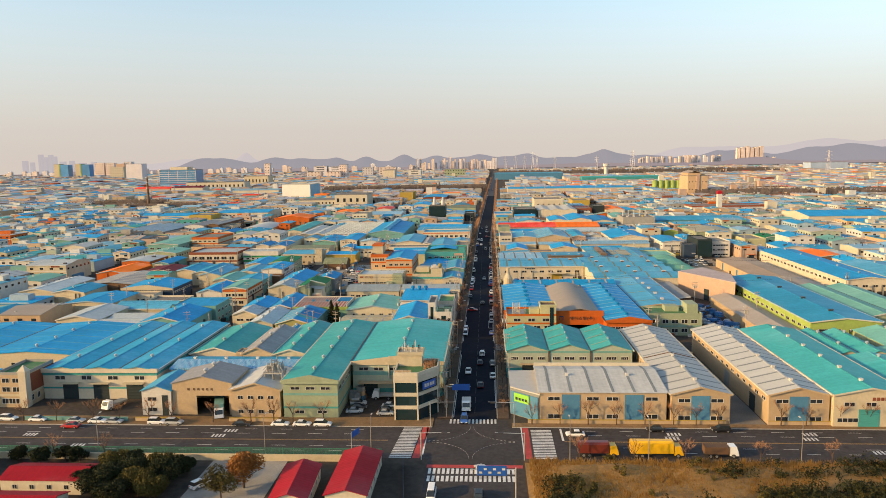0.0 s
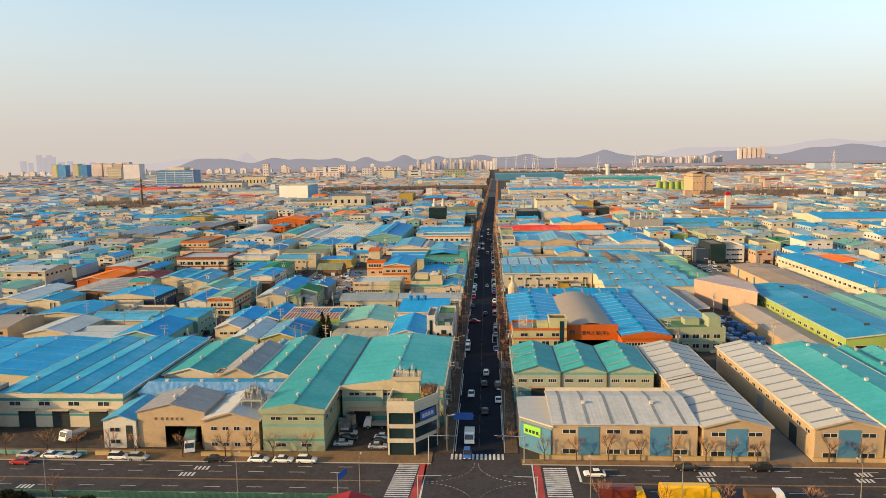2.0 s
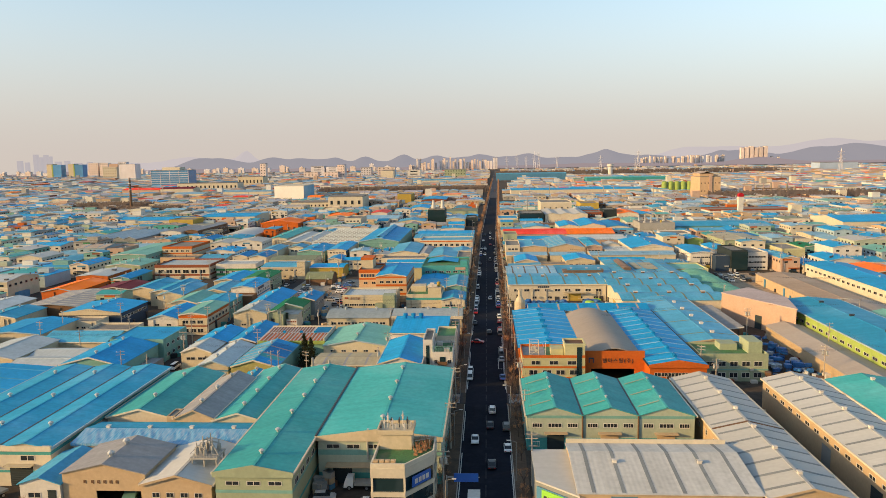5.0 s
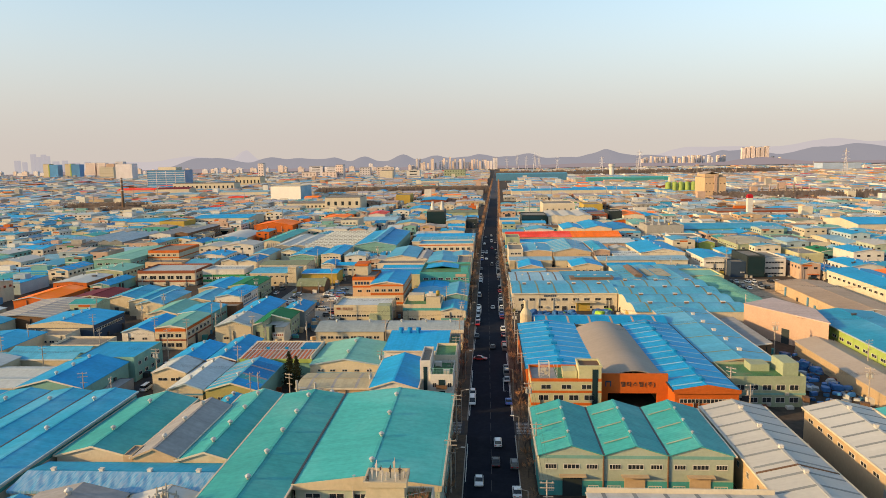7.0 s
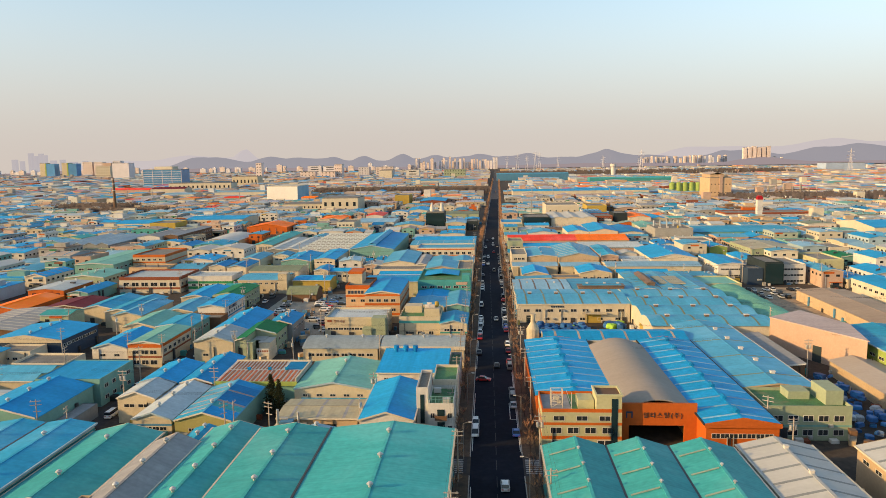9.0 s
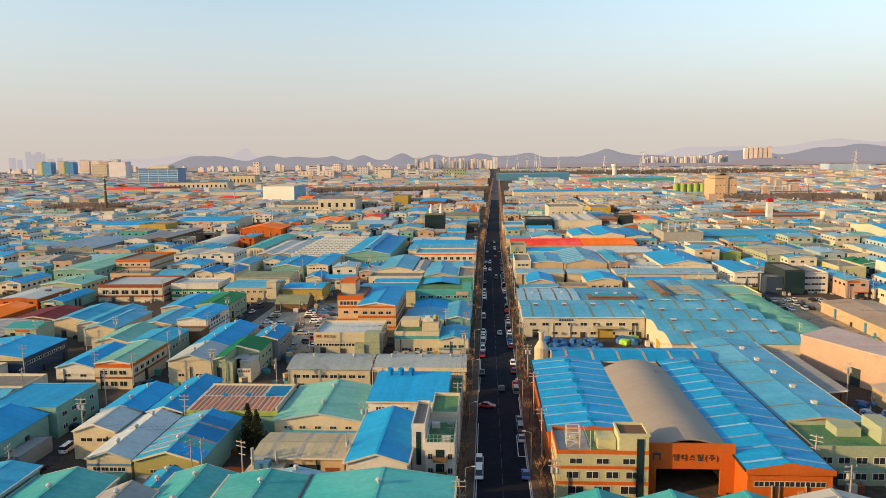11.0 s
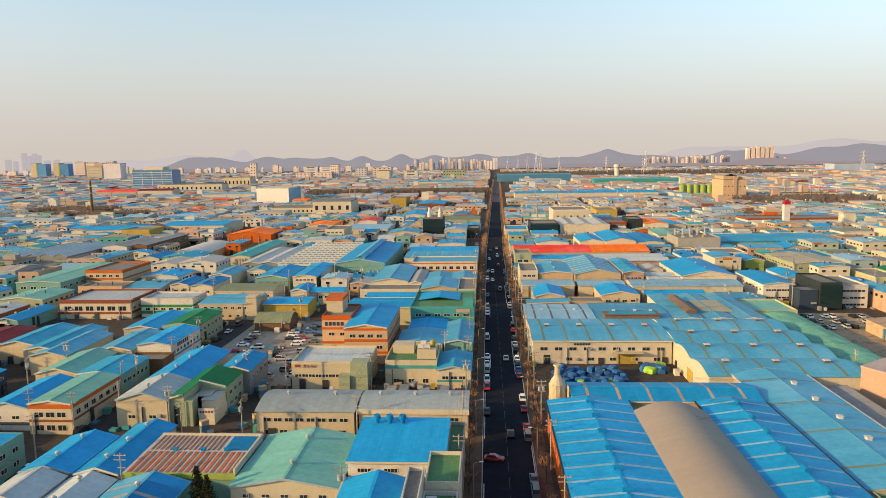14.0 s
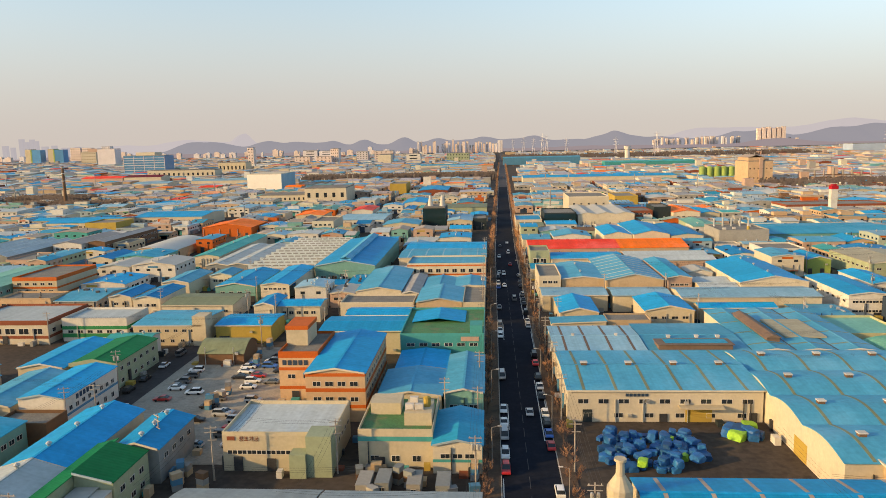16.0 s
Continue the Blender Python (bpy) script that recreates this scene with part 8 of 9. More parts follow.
# parked along both kerbs of the main road
for y in (113.7, 119.7, 184.9, 205, 212, 221.8, 229, 237.4, 262, 303.7, 310, 316.5, 344, 383, 391, 405):
    car(rnd2.choice(KINDS), rnd2.choice(MIX), road_x(y) - 4.9, y, -q_)
for y in (61, 73.8, 113.9, 133.4, 139.8, 145.6, 168.3, 174.5, 187.5, 196, 216.4, 223, 228.8, 234.9, 246.7, 254, 261.2, 274, 281, 316.4, 323, 335.2, 350.7, 358, 367.7, 385, 394, 410):
    car(rnd2.choice(KINDS), "red" if y in (187.5, 216.4) else rnd2.choice(MIX), road_x(y) + 5.0, y, q_)
# waiting and driving on the main road
for x, y, kd, pt in ((-2.1, 24.0, "suv", "blue"), (-2.1, 65.6, "sedan", "white"), (1.8, 52, "sedan", "black"), (2.1, 85.5, "suv", "white"), (1.5, 75, "sedan", "black"), (1.6, 170, "sedan", "black"), (2.3, 235.6, "sedan", "silver"), (2.8, 359, "van", "grey"), (-.6, 386.4, "sedan", "white"), (-.4, 414.4, "suv", "white"), (-2.6, 418, "sedan", "silver"), (-2, 466, "sedan", "white"), (3.4, 480, "van", "white"), (-1, 505, "sedan", "black"), (3.6, 520, "sedan", "white"), (3.4, 440, "sedan", "red")):
    car(kd, pt, x, y, q_ if x > 0 else -q_, "%s %s on the main road" % (pt, WORDS[kd]), "cars on the main road")
car("sedan", "red", -2.6, 155.6, -.15, "red saloon car turning off the main road")
truck(-1.8, 33.0, -q_, "white", WALL["white"], 5.8, 2.5, "white box truck waiting at the crossing")
# along the cross road
for x, y, kd, pt in ((-122.5, 23.4, "suv", "white"), (-114.2, 23.2, "sedan", "white"), (-103.5, 22.4, "sedan", "silver"), (-97.5, 22.2, "sedan", "white"), (-93.0, 22.0, "sedan", "silver"), (-81.4, 21.6, "suv", "white"), (-76.7, 21.4, "suv", "silver"), (-58.8, 21.0, "sedan", "black"), (-48.8, 21.0, "sedan", "white"), (-43.2, 21.0, "sedan", "white"), (-37.8, 20.8, "suv", "white")):
    car(kd, pt, x, y - .6, 0, "%s %s parked along the cross road" % (pt, WORDS[kd]))
for x, y, kd, pt, a in ((-102.7, 18.2, "sedan", "red", math.pi), (24.9, 15.0, "sedan", "white", math.pi), (44.8, 18.4, "sedan", "black", math.pi), (60.3, 18.4, "suv", "black", math.pi), (2.6, -5.1, "sedan", "silver", 2.0), (-7.4, -17, "van", "white", -q_), (2.0, -17, "suv", "black", q_)):
    car(kd, pt, x, y, a, "%s %s driving at the crossing" % (pt, WORDS[kd]), "cars on the cross road")
truck(28.6, 3.8, 0, "yellow", PAINTS["darkred"], 9.0, 3.0, "dark red tipper truck with a yellow cab", True)
truck(41.5, 3.8, 0, "yellow", PAINTS["yellow"], 11.5, 3.4, "bright yellow tarpaulin-covered tipper truck", True)
truck(55.6, 3.8, 0, "white", WALL["brown"], 7.4, 2.6, "small white truck with a dark brown load bed")
truck(-67.6, 28.5, -1.25, "white", WALL["mint"], 10.0, 3.6, "white truck backing out of the tan hall")
truck(-25.5, 41.0, math.pi, "white", WALL["grey"], 6.0, 1.6, "small white flatbed truck in the yard")
truck(-99, 33, -1.9, "white", WALL["steel"], 7.0, 1.5, "white crane truck in a factory yard")
for x, y, a, kd, pt in ((-31.5, 36, 0.1, "suv", "silver"), (-31, 33, .1, "sedan", "black"), (-31.5, 30, .1, "sedan", "silver"), (-22.5, 34, 0, "sedan", "white"), (-23, 31, .05, "sedan", "black"), (-23, 28.5, 0, "sedan", "silver")):
    car(kd, pt, x, y, a, "%s %s parked in the factory yard" % (pt, WORDS[kd]), "cars in the yard")
car("suv", "white", -55.8, -13.8, 1.0, "white sport utility car on the gravel lot")
# the car park behind the orange works
for i in range(44):
    x = rnd2.choice((-93, -86.5, -78.5, -73, -68, -64.2)) + rnd2.uniform(-.4, .4)
    y = 216 + (i % 15) * 4.6 + rnd2.uniform(-.8, .8)
    car(rnd2.choice(KINDS[:7]), rnd2.choice(MIX), x, y, rnd2.choice((0, math.pi)) + rnd2.uniform(-.1, .1), "", "cars in the car park")
for i in range(27):
    car(rnd2.choice(KINDS[:7]), rnd2.choice(MIX), 125 + (i % 9) * 2.9, 279 + (i // 9) * 9.5 + rnd2.uniform(-.6, .6), q_ + rnd2.uniform(-.15, .15), "", "cars in the far car park") if i % 9 not in (2, 5, 6) else None
for i in range(16):
    x = -103 + rnd2.choice((-2.3, 2.3))
    car(rnd2.choice(KINDS), rnd2.choice(MIX), x, 112 + i * 11.5 + rnd2.uniform(-2, 2), q_, "", "cars in the side lane")


# ---- crossing: marks, lamps, signs, fences ----
WORN = grain("worn_road_paint", (0.30, 0.29, 0.28), 0.8, 0.3, 0.6, 3.0, stain=(0.14, 0.14, 0.135))


def marks(name, m, label, boxes_):
    g = Geo()
    for x0, x1, y0, y1 in boxes_:
        g.box(x0, x1, y0, y1, .018, .030)
    return tagged(put(name, g.made(name, m)), label, "road marking", kind="structure")


marks("zebra_west", LINE, "worn white zebra crossing over the cross road", [(-18.5 + .075 * i, -13.5 + .05 * i, 1.6 + i * .92, 2.1 + i * .92) for i in range(20)])
marks("zebra_east", LINE, "worn white zebra crossing over the cross road", [(14.4, 19.4, 1.6 + i * .92, 2.1 + i * .92) for i in range(19)])
marks("zebra_north", LINE, "white zebra crossing over the main road", [(-5.8 + i * .95, -5.3 + i * .95, 22.6, 25.6) for i in range(13)])
for sx, nm in ((-1, "west"), (1, "east")):
    xa, xb = sorted((sx * 6.8, sx * 10.2))
    marks("zebra_side_" + nm, WORN, "worn grey-white zebra crossing at a side street mouth", [(xa, xb, 92.4 + i * .95, 92.9 + i * .95) for i in range(8)])
marks("zebra_south", LINE, "white zebra crossing over the near road", [(-9.0 + i * 1.0, -8.4 + i * 1.0, ya, ya + 2.6) for i in range(19) for ya in (-6.4, -10.0)])
marks("red_strip_west", RED_ROAD, "red coated stop strip beside the zebra", [(-13.2 + .05 * i, -11.5 + .05 * i, 1.4 + .93 * i, 2.33 + .93 * i) for i in range(20)])
marks("red_strip_east", RED_ROAD, "red coated stop strip beside the zebra", [(12.4, 13.9, 1.4, 19.8)])
marks("red_strip_south", RED_ROAD, "red coated stop strip beside the zebra", [(-9.5, 11.5, -3.4, -1.9)])
marks("stop_lines", LINE, "white stop lines at the crossing", [(-11.2, -10.8, 3.4, 20), (12.0, 12.25, 3.4, 20), (21.5, 22.0, 12, 19.5)])
dash = []
for i in range(40):
    x = 26 + i * 9
    dash += [(x, x + 3.4, 8.0, 8.15), (x + 2, x + 5.4, 15.2, 15.35), (x + 4, x + 7, 5.2, 5.35), (x + 1, x + 4.2, 18.0, 18.12)]
    dash += [(-x - 3.4, -x, 8.0, 8.15), (-x - 5.4, -x - 2, 15.2, 15.35), (-x - 7, -x - 4, 5.2, 5.35), (-x - 4.2, -x - 1, 18.0, 18.12)]
marks("lane_dashes", LINE, "white broken lane lines of the cross road", dash)
marks("centre_line_cross", YELLOW_LINE, "yellow double centre line of the cross road", [(-600, -20, 11.3, 11.42), (-600, -20, 11.6, 11.72), (22, 600, 11.3, 11.42), (22, 600, 11.6, 11.72)])
# much darker than the other road paints
DIM_PAINT = grain("faded_road_paint", (0.055, 0.056, 0.06), 0.8, 0.3, 0.6, 3.0)
marks("centre_line_main", DIM_PAINT, "thin pale centre line of the main road", [(.44, .56, 30 + i * 8, 35 + i * 8) for i in range(50)])
def kerb_line(name, label, runs):
    g = Geo()
    for o, ya, yb in runs:
        for q in range(int((yb - ya) / 4)):
            y = ya + q * 4
            x = road_x(y + 2) + o
            g.box(x - .09, x + .09, y, y + 4.02, .018, .032)
    tagged(put(name, g.made(name, LINE)), label, "road marking", kind="structure")


kerb_line("edge_line_west", "white edge line along the western kerb", [(-5.45, 27, 59), (-5.45, 66, 86), (-5.45, 104, 144), (-5.45, 168, 184), (-5.45, 190, 204)])
kerb_line("edge_line_east", "white edge line along the eastern kerb", [(5.55, 34, 58), (5.55, 104, 132), (5.55, 148, 164), (5.55, 240, 260), (5.55, 290, 312)])
kerb_line("bay_lines", "white parking bay lines beside the kerb", [(3.9, 124, 136), (3.9, 220, 262), (-3.8, 226, 242), (3.9, 328, 372), (-3.8, 300, 320)])
marks("bay_ends", LINE, "white cross strokes of the parking bays", [(x, x + 1.9, y, y + .18) for x, y in ((4.4, 124), (4.4, 136), (4.8, 220), (5.0, 262), (-5.0, 226), (-4.9, 242))])
g = Geo()
for k in range(4):
    sx, sy = ((-1, -1), (1, -1), (1, 1), (-1, 1))[k]
    for i in range(16):
        a0, a1 = math.pi / 2 * i / 16, math.pi / 2 * (i + .5) / 16
        for (c0, s0), (c1, s1) in [((math.cos(a0), math.sin(a0)), (math.cos(a1), math.sin(a1)))]:
            cx, cy, ra, rb = sx * 10.8, 11 + sy * 9.5, 10.4, 9.2
            g.rod((cx - sx * ra * c0, cy - sy * rb * s0, .03), (cx - sx * ra * c1, cy - sy * rb * s1, .03), .05)
tagged(put("turn_lines", g.made("turn_lines", grain("thin_road_paint", (0.30, 0.30, 0.29), 0.8, 0.3, 0.6, 3.0))), "dotted white turning guides on the crossing", "road marking", kind="structure")
# worn lettering blocks on the lanes
marks("lane_lettering", LINE, "worn white lane lettering and arrows on the cross road", [(x + i * .9, x + i * .9 + .5, y0, y0 + 1.8) for x, y0 in ((-62, 16), (-64, 12.8), (-96, 6.2), (-112, 12.6), (-118, 6.4), (46, 12.8), (47, 15.6), (78, 13.2), (79, 16), (90, 5.6)) for i in range(4)])
slab("pavement_south_row", -700, -10, 20.2, 26.5, 0.004, 0.13, PAVING_ROW, "dusty brown pavement in front of the factories", "pavement")
slab("pavement_north_row", 10, 700, 20.2, 23.0, 0.004, 0.13, PAVING_ROW, "dusty brown pavement in front of the factories", "pavement")
slab("pavement_bank", 12, 700, -.4, 1.0, 0.004, 0.13, PAVING, "narrow pavement below the grassy bank", "pavement")
slab("kerb_north", -700, -10, 20.0, 20.2, 0.004, 0.15, KERB, "grey kerb along the cross road", "kerb")
slab("kerb_northeast", 10, 700, 20.0, 20.2, 0.004, 0.15, KERB, "grey kerb along the cross road", "kerb")
slab("gravel_lot", -58, -41, -60, 1.0, 0.004, 0.03, grain("gravel", (0.29, 0.27, 0.24), 0.95, 0.25, 0.3, 3.0, bump=0.3), "pale grey gravel lot behind the fence", "ground")
slab("yard_dirt", -35.5, -19.5, 26.6, 43, 0.004, 0.05, GROUND, "dark dusty factory yard beside the corner office", "yard")
slab("lane_concrete", 64.2, 72.9, 23.2, 92, 0.004, 0.05, CONCRETE, "pale concrete lane between white factories", "yard")
slab("car_park", -99.7, -62, 207, 292, 0.004, 0.04, grain("dusty_concrete", (0.30, 0.27, 0.22), 0.9, 0.25, 0.08, 1.5, bump=0.2, stain=(0.21, 0.19, 0.16)), "pale dusty car park behind the orange works", "yard")
slab("sand_lot", 115.5, 153, 206, 306, 0.004, 0.03, grain("packed_sand", (0.30, 0.225, 0.155), 0.95, 0.3, 0.06, 0.8, bump=0.3, stain=(0.15, 0.115, 0.08)), "sandy open yard with parked cars beyond the factories", "yard")
slab("side_lane", -106, -99.8, 98, 345, 0.004, 0.03, ASPHALT_OLD, "worn asphalt side lane between workshops")

# low garden walls with yellow copings along the front row
for x0, x1, m, lb in ((14, 63, "tan", "low tan front wall with a pale coping"), (73, 106, "tan", "low tan front wall with a pale coping"), (-98, -90, "mint", "low green front wall of a factory yard"), (-118, -104, "mint", "low green front wall of a factory yard"), (-88, -76, "tan", "low tan front wall with a pale coping"), (-63, -50, "tan", "low tan front wall with a pale coping")):
    w_ = thing("garden_wall", (x0 + x1) / 2, 22.95, 0, lb, "wall")
    put("wall", Geo().box(-(x1 - x0) / 2, (x1 - x0) / 2, -.12, .12, 0, 1.0).made("wall", WALL[m]), w_)
    put("coping", Geo().box(-(x1 - x0) / 2, (x1 - x0) / 2, -.2, .2, 1.0, 1.12).made("coping", WALL["yellow" if m == "tan" else "mint"]), w_)

# green mesh fence south of the cross road, west
f_ = thing("fence", -70, .6, 0, "green wire mesh fence along the cross road", "fence")
g = Geo()
for i in range(560):
    x = -50 + i * .1786
    g.box(x - .028, x + .028, -.012, .012, .1, 2.5)
FENCE = grain("fence_green", (0.03, 0.20, 0.12), 0.6)
put("mesh_panel", g.made("mesh_panel", FENCE), f_)
f_.children[0]["kind"] = "stuff"
put("rail", Geo().box(-50, 50, -.03, .03, 2.45, 2.53).made("rail", FENCE), f_)
put("rail", Geo().box(-50, 50, -.03, .03, .15, .22).made("rail", FENCE), f_)
POST = Geo().box(-.04, .04, -.04, .04, 0, 2.65).made("post", FENCE)
for i in range(41):
    put("post", POST, f_, (-50 + i * 2.5, 0, 0))
w_ = thing("boundary_wall", -70, -.7, 0, "cream concrete boundary wall behind the fence", "wall")
put("wall", Geo().box(-50, 42, -.1, .1, 0, 1.6).made("wall", WALL["cream"]), w_)

# red-roofed sheds in the foreground
for x, y, w, d, turned, a in ((-23.5, -12.6, 8.0, 20.6, False, .0), (-34.6, -17.2, 7.0, 15.5, False, .05), (-87.6, -14.1, 17, 7.7, True, .0), (-89.5, -27, 22, 7.7, True, .0), (-118, -10, 20, 8, True, .03)):
    s_ = thing("shed", x, y, 0, "cream site shed with a red sheet roof", "shed", "red-roofed sheds", a)
    pw, pd = (d, w) if turned else (w, d)
    pr = profile("gable", pw, 3.1, 1.1, 1)
    put("wall", mesh("wall", *prism(pw, pd, pr, 0, turned), WALL["ivory"]), s_)
    put("roof", sheets(pw, pd, pr, .35, .14, turned).made("roof", ROOFX["crimson"] if turned else ROOF["crimson"]), s_)
    windows(s_, "f", w, d, 1.1, max(2, int(w / 4)), 1.0, 1.0)
    if not turned:
        windows(s_, "r", w, d, 1.1, 5, 1.0, 1.0)
t_ = thing("water_tank", -20.5, -10.5, 0, "blue plastic water tank beside a shed", "tank")
put("tank", Geo().taper(0, 0, 0, 2.2, .95, 1.0, 12).taper(0, 0, 2.2, 2.5, 1.0, .4, 12).made("tank", WALL["blue"]), t_)
b_ = thing("blue_fence", -13.6, -12, 0, "dark blue site hoarding beside the near road", "fence", turn=math.pi / 2 + .12)
for i in range(8):
    put("panel", Geo().box(-1.2, 1.2, -.04, .04, 0, 1.9).made("panel", WALL["navy"]), b_, (-9 + i * 2.45, 0, 0))


LAMP_PAINT = grain("lamp_post_paint", (0.24, 0.22, 0.20), 0.6, 0.2, 0.5, 4.0)


def lamp_post(x, y, h, reach, turn, label="grey steel street lamp beside the road"):
    p = thing("street_lamp", x, y, 0, label, "street lamp", "street lamps", turn)
    put("pole", Geo().taper(0, 0, 0, h, .11, .07, 8).made("pole", LAMP_PAINT), p)
    put("arm", Geo().rod((0, 0, h), (reach, 0, h + .35), .05, .04, 6).made("arm", LAMP_PAINT), p)
    put("lamp_head", Geo().box(reach - .15, reach + .65, -.14, .14, h + .28, h + .42).made("lamp_head", FRAME), p)


for x, y, a in ((-85.7, .9, q_), (-46.6, .9, q_), (-22.3, .9, q_), (22, .5, q_), (39.1, .4, q_), (71.7, .5, q_), (103, .5, q_), (-120, .9, q_)):
    lamp_post(x, y, 9.5, 1.6, a)
for i in range(11):
    lamp_post(-6.8, 27 + i * 36, 8.5, 1.3, 0)
    lamp_post(6.8, 45 + i * 36, 8.5, 1.3, math.pi)


WIRE = grain("cable", (0.03, 0.03, 0.03), 0.6)
POLE = grain("concrete_pole", (0.36, 0.31, 0.26), 0.9, 0.2, 0.5, 4.0)
g = Geo().taper(0, 0, 0, 11.5, .19, .12, 8)
POLE_ME = g.made("pole", POLE)
ARM_ME = Geo().box(-1.25, 1.25, -.07, .07, -.07, .07).made("crossarm", POLE)
INS_ME = Geo().taper(0, 0, 0, .25, .06, .05, 6).made("insulator", WALL["white"])
CAN_ME = Geo().taper(0, 0, 0, 1.0, .3, .3, 10).taper(0, 0, 1.0, 1.1, .3, .12, 10).made("transformer", STEEL)


def utility_pole(x, y, seed, turn=0.0):
    p = thing("utility_pole", x, y, 0, "concrete utility pole with steel crossarms and insulators", "utility pole", "utility poles", turn)
    put("pole", POLE_ME, p)
    for z in (11.1, 10.2, 8.6):
        put("crossarm", ARM_ME, p, (.2 if z < 9 else 0, -.16, z), scale=(1 if z > 9 else .7, 1, 1))
    for u in (-1.0, 1.0):
        put("insulator", INS_ME, p, (u, -.16, 11.16))
    if seed % 3 == 0:
        put("transformer", CAN_ME, p, (-.5, -.2, 8.8))
        put("transformer", CAN_ME, p, (.5, -.2, 8.8))


pole_y = [34 + 27 * i for i in range(17)]
for i, y in enumerate(pole_y):
    utility_pole(-9.9 if i > 2 else -7.6, y, i)
    utility_pole(9.9 if not 97 < y < 235 else 9.6, y + 9, i + 1)
for sx, dy in ((-1, 0), (1, 9)):
    for k, (off_, z) in enumerate(((-1.0, 11.4), (-.4, 11.4), (.4, 11.4), (1.0, 11.4), (0, 8.7))):
        c = thing("cable", sx * 9.8, 34, 0, "black overhead cable slung between utility poles", "cable", "overhead cables")
        g = Geo()
        for i in range(len(pole_y) - 1):
            xa, xb = (-9.9 if i > 2 else -7.6) if sx < 0 else 9.8, (-9.9 if i + 1 > 2 else -7.6) if sx < 0 else 9.8
            pts = [(xa + (xb - xa) * t / 6 + off_ - sx * 9.8, pole_y[i] + 27 * t / 6 + dy - 34, z - .5 * (1 - (t / 3 - 1) ** 2)) for t in range(7)]
            for a, b2 in zip(pts, pts[1:]):
                g.rod(a, b2, .018, n=3)
        put("wire", g.made("wire", WIRE), c)
for i, (x, y) in enumerate(((-99.2, 128), (-106.6, 152), (-99.2, 176), (-106.4, 200), (-99.3, 224), (-75.8, 160), (-62, 162), (-75.6, 206), (-62, 200), (-81, 290), (-62.4, 300), (63, 110), (63, 96), (-62.5, 104), (-98, 100), (98, 110), (112, 138), (-137, 132), (-137, 196), (-160, 160), (-64, 330), (-99, 330), (130, 320), (-52, 104))):
    utility_pole(x, y, i, i * .8)

r3 = random.Random(21)
spots = [b4 for b4 in BUILT if 105 < b4[2] < 430 and 14 < abs(b4[0]) < 190]
r3.shuffle(spots)
made = 0
for x0, x1, y0, y1 in spots:
    x, y = (x1 + .9 if x0 < 0 else x0 - .9), y0 - .9
    if made < 44 and abs(x) > 12 and not any(a - .4 < x < b4 + .4 and c - .4 < y < d + .4 for a, b4, c, d in BUILT):
        utility_pole(x, y, made, r3.choice((0, 0, math.pi / 2, .3)))
        made += 1
# slack cables between the lanes' poles
g = Geo()
for k in range(90):
    x, y = r3.uniform(-170, 150), r3.uniform(105, 420)
    if abs(x) < 34:
        continue
    a, length = r3.choice((0, 0, math.pi / 2)), r3.uniform(18, 30)
    for off_ in (-.8, 0, .8):
        pts = [(x + math.cos(a) * length * t / 5 - math.sin(a) * off_, y + math.sin(a) * length * t / 5 + math.cos(a) * off_, 10.8 - .6 * (1 - (t / 2.5 - 1) ** 2)) for t in range(6)]
        for p, p2 in zip(pts, pts[1:]):
            g.rod(p, p2, .02, n=3)
tagged(put("lane_cables", g.made("lane_cables", WIRE)), "black overhead cables above the workshop lanes", "cable", kind="stuff")

# direction boards
s_ = thing("road_sign", -5.9, 34, 0, "large blue direction board on a gantry pole", "road sign")
put("pole", Geo().taper(0, 0, 0, 6.2, .14, .12, 8).made("pole", STEEL), s_, (-1.1, 0, 0))
put("arm", Geo().rod((-1.1, 0, 5.9), (5.2, 0, 5.9), .09, .07, 6).made("arm", STEEL), s_)
put("board", Geo().box(.3, 5.0, -.12, -.02, 5.0, 6.7).made("board", SIGN_BLUE), s_)
s_ = thing("road_sign", 9.4, -17.6, 0, "large blue direction board over the near road", "road sign")
put("pole", Geo().taper(0, 0, 0, 6.6, .16, .13, 8).made("pole", STEEL), s_)
put("arm", Geo().rod((0, 0, 6.2), (-9, 0, 6.2), .1, .08, 6).made("arm", STEEL), s_)
bd = put("board", Geo().box(-7.6, -1.8, -.12, -.02, 5.0, 7.0).made("board", SIGN_BLUE), s_)
for i in range(6):
    put("sign_bar", Geo().box(-7.2 + i * .9, -6.6 + i * .9, -.15, -.12, 5.4 + (i % 2) * .7, 5.8 + (i % 2) * .7).made("sign_bar", WALL["white"]), bd)
s_ = thing("road_sign", -27.1, 2.8, 0, "blue direction board on a slim pole", "road sign", turn=1.2)
put("pole", Geo().taper(0, 0, 0, 5.6, .1, .08, 8).made("pole", STEEL), s_)
put("board", Geo().box(.1, 3.4, -.06, .02, 4.0, 5.4).made("board", SIGN_BLUE), s_)
for x, y, a in ((-10.5, 20.8, 0), (10.5, 20.8, math.pi), (-11, .8, 0), (12, .8, math.pi)):
    s_ = thing("traffic_light", x, y, 0, "grey traffic light on a long arm", "traffic light", "traffic lights", a)
    put("pole", Geo().taper(0, 0, 0, 6.4, .13, .1, 8).made("pole", STEEL), s_)
    put("arm", Geo().rod((0, 0, 6.2), (6.5, 0, 6.4), .08, .05, 6).made("arm", STEEL), s_)
    put("signal_head", Geo().box(4.6, 5.9, -.16, .16, 6.05, 6.45).made("signal_head", DARK_STEEL), s_)

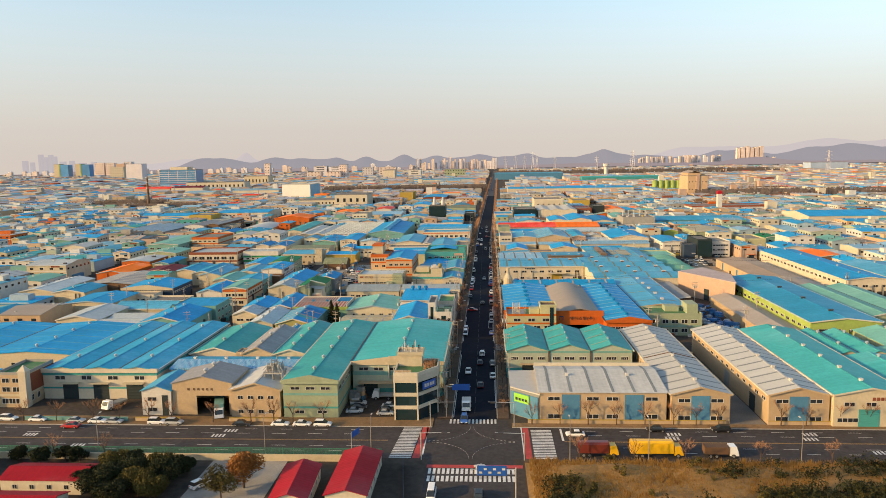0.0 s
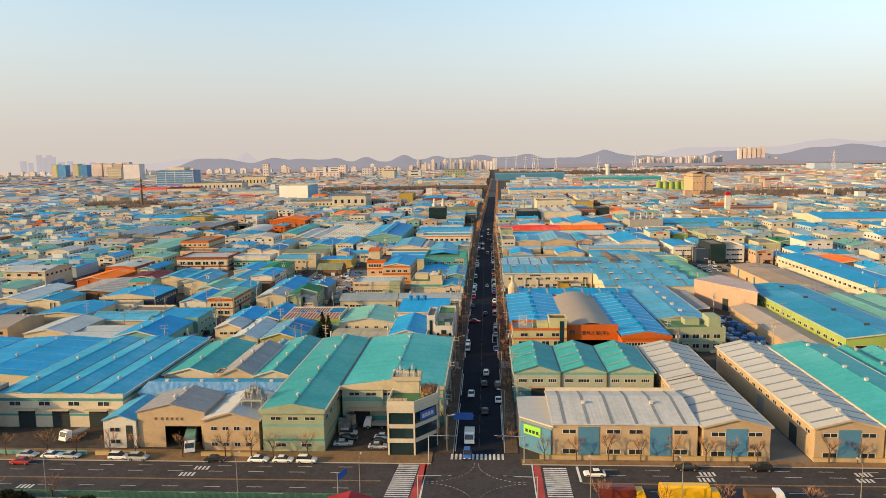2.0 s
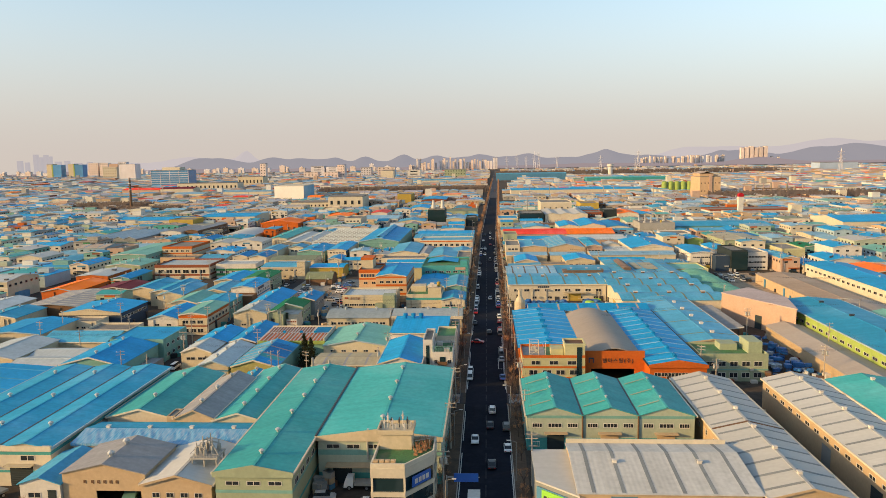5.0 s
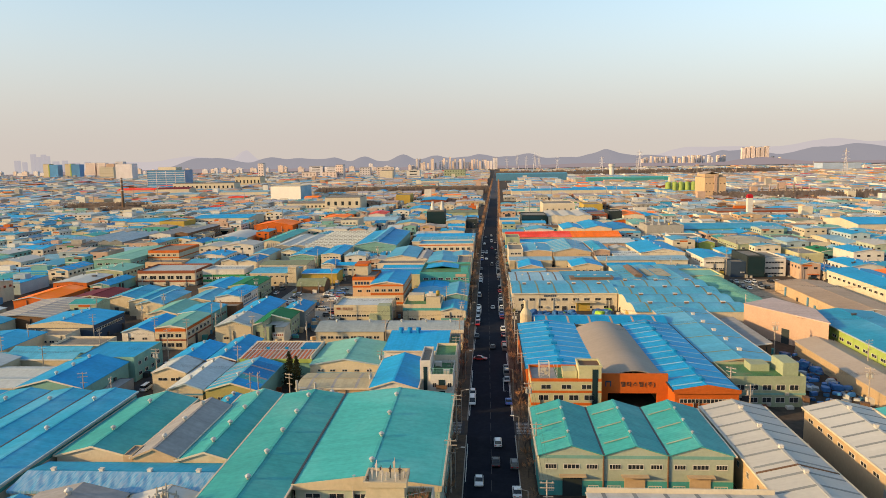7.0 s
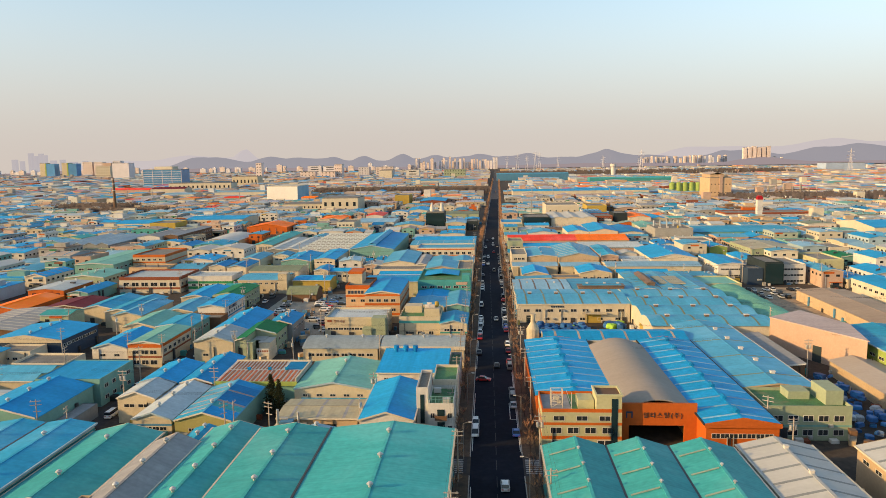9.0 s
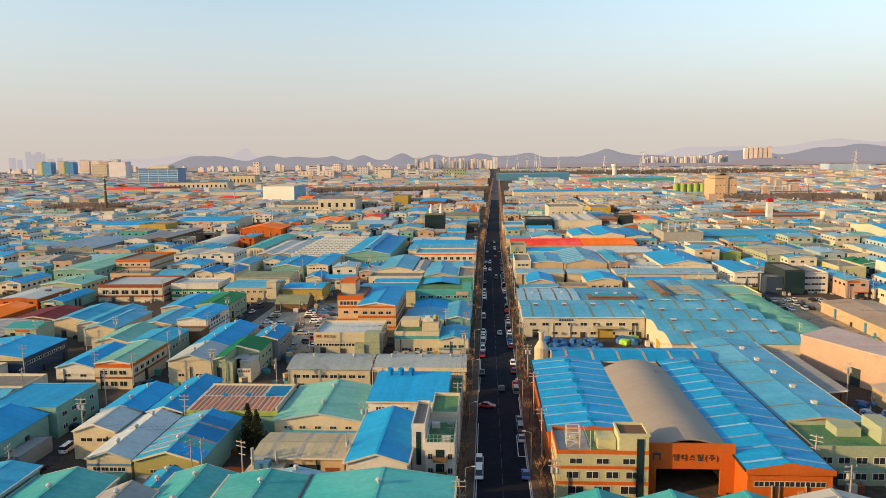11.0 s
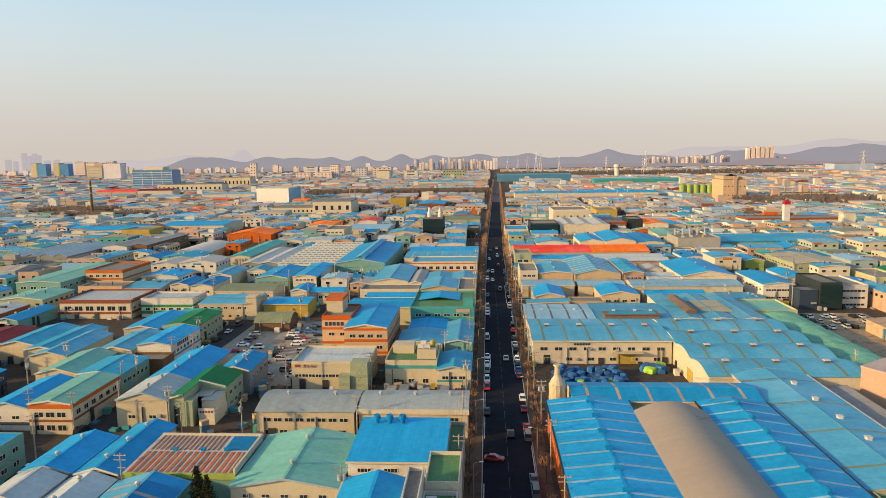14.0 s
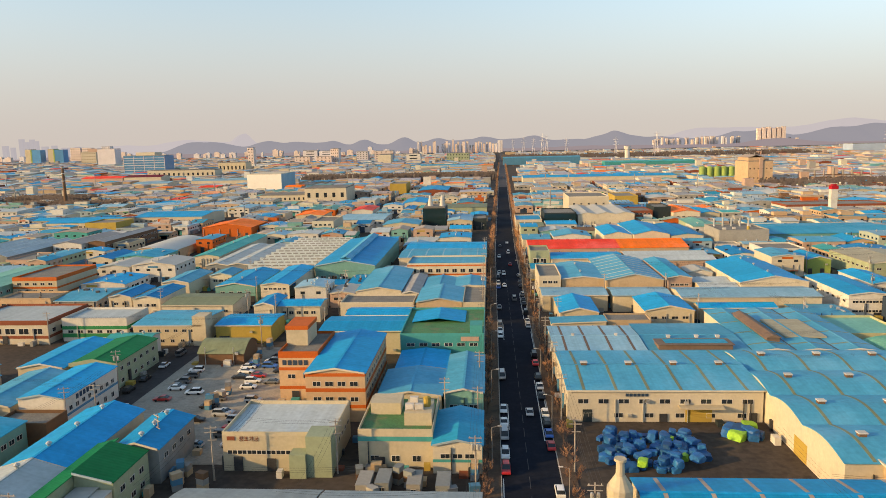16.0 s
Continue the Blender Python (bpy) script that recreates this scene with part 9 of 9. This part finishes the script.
# blue covered bales in the yard of the wide factory
TARP = grain("blue_tarpaulin", (0.012, 0.095, 0.270), 0.5, 0.3, 0.6, 3.0, bump=0.4, stain=(0.05, 0.26, 0.46), vary=.45)
TARPG = grain("green_tarpaulin", (0.26, 0.50, 0.05), 0.6, 0.3, 0.6, 3.0, bump=0.4)
TARPW = grain("white_wrapping", (0.34, 0.37, 0.40), 0.5, 0.3, 0.6, 3.0, bump=0.4, vary=.3)
bales = []
for v in range(5):
    bm = bmesh.new()
    bmesh.ops.create_icosphere(bm, subdivisions=2, radius=1.0)
    for p in bm.verts:
        k = 1.25 + .45 * noise.noise(p.co * 1.7 + Vector((v * 9, 0, 0)))
        p.co = Vector((max(-.85, min(.85, p.co.x * k)), max(-.85, min(.85, p.co.y * k)), max(-.55, min(.7, p.co.z * k))))
    me = bpy.data.meshes.new("cover")
    bm.to_mesh(me)
    bm.free()
    bales.append(me)


def bale(x, y, z, s, m, v, label, group):
    key = (v % 5, m.name)
    if key not in BALE_ME:
        c = bales[v % 5].copy()
        c.materials.append(m)
        BALE_ME[key] = c
    ob = put("tarpaulin_bale", BALE_ME[key], None, (x, y, z + s * .44), v * 1.3, (s * (1 + v % 3 * .25), s * (.7 + v % 4 * .15), s * (.6 + v % 5 * .12)))
    tagged(ob, label, "bale", group)


BALE_ME = {}
for i in range(130):
    x, y = rnd2.uniform(16.5, 37), rnd2.uniform(205, 222)
    if x > 30 and y < 208:
        continue
    bale(x, y, 0 if i % 3 else 1.3, rnd2.uniform(.75, 1.4), TARPG if i % 29 == 7 else TARP, i, "crumpled bale under a blue tarpaulin", "covered bales in the yard")
for i in range(9):
    bale(44 + rnd2.uniform(0, 8), 224 + rnd2.uniform(-3, 3), 0, rnd2.uniform(1.3, 2), TARPG if i % 3 == 0 else TARP, i, "bale under a tarpaulin beside the wall", "covered bales in the yard")
for i in range(75):
    bale(87 + rnd2.uniform(0, 13), 112 + rnd2.uniform(0, 44), (i % 3) * .8, rnd2.uniform(.55, 1.25), TARPW if i % 3 == 1 else TARP, i, "%s wrapped scrap bundle in a heap" % ("white" if i % 3 == 1 else "blue"), "scrap bundles")

# crates, pallets and cabins that fill the yards and lanes
crate = [Geo().box(-1, 1, -.7, .7, 0, 1.1).box(-1.05, 1.05, -.75, .75, 1.1, 1.2).made("crate", m) for m in (WALL["brown"], WALL["steel"], WALL["blue"], WALL["tan"], WALL["grey"])]
for i in range(120):
    zone = ((-99, -62, 152, 160), (-75, -62, 160, 204), (-34, -10, 186, 203), (64, 72, 60, 90), (82, 100, 92, 110), (-90, -62, 96, 104), (-35, -31, 38, 43), (-81, -77, 216, 290), (-100, -50, 98, 104))[i % 9]
    x, y = rnd2.uniform(zone[0], zone[1]), rnd2.uniform(zone[2], zone[3])
    if any(a - 1 < x < b + 1 and c - 1 < y < d + 1 for a, b, c, d in BUILT):
        continue
    c = thing("crate_stack", x, y, 0, "stacked crates and scrap in a factory yard", "crate", "yard clutter", rnd2.uniform(0, 3))
    for k in range(rnd2.choice((1, 2, 3))):
        put("crate", crate[(i + k) % 5], c, (0, 0, k * 1.21), k * .1)
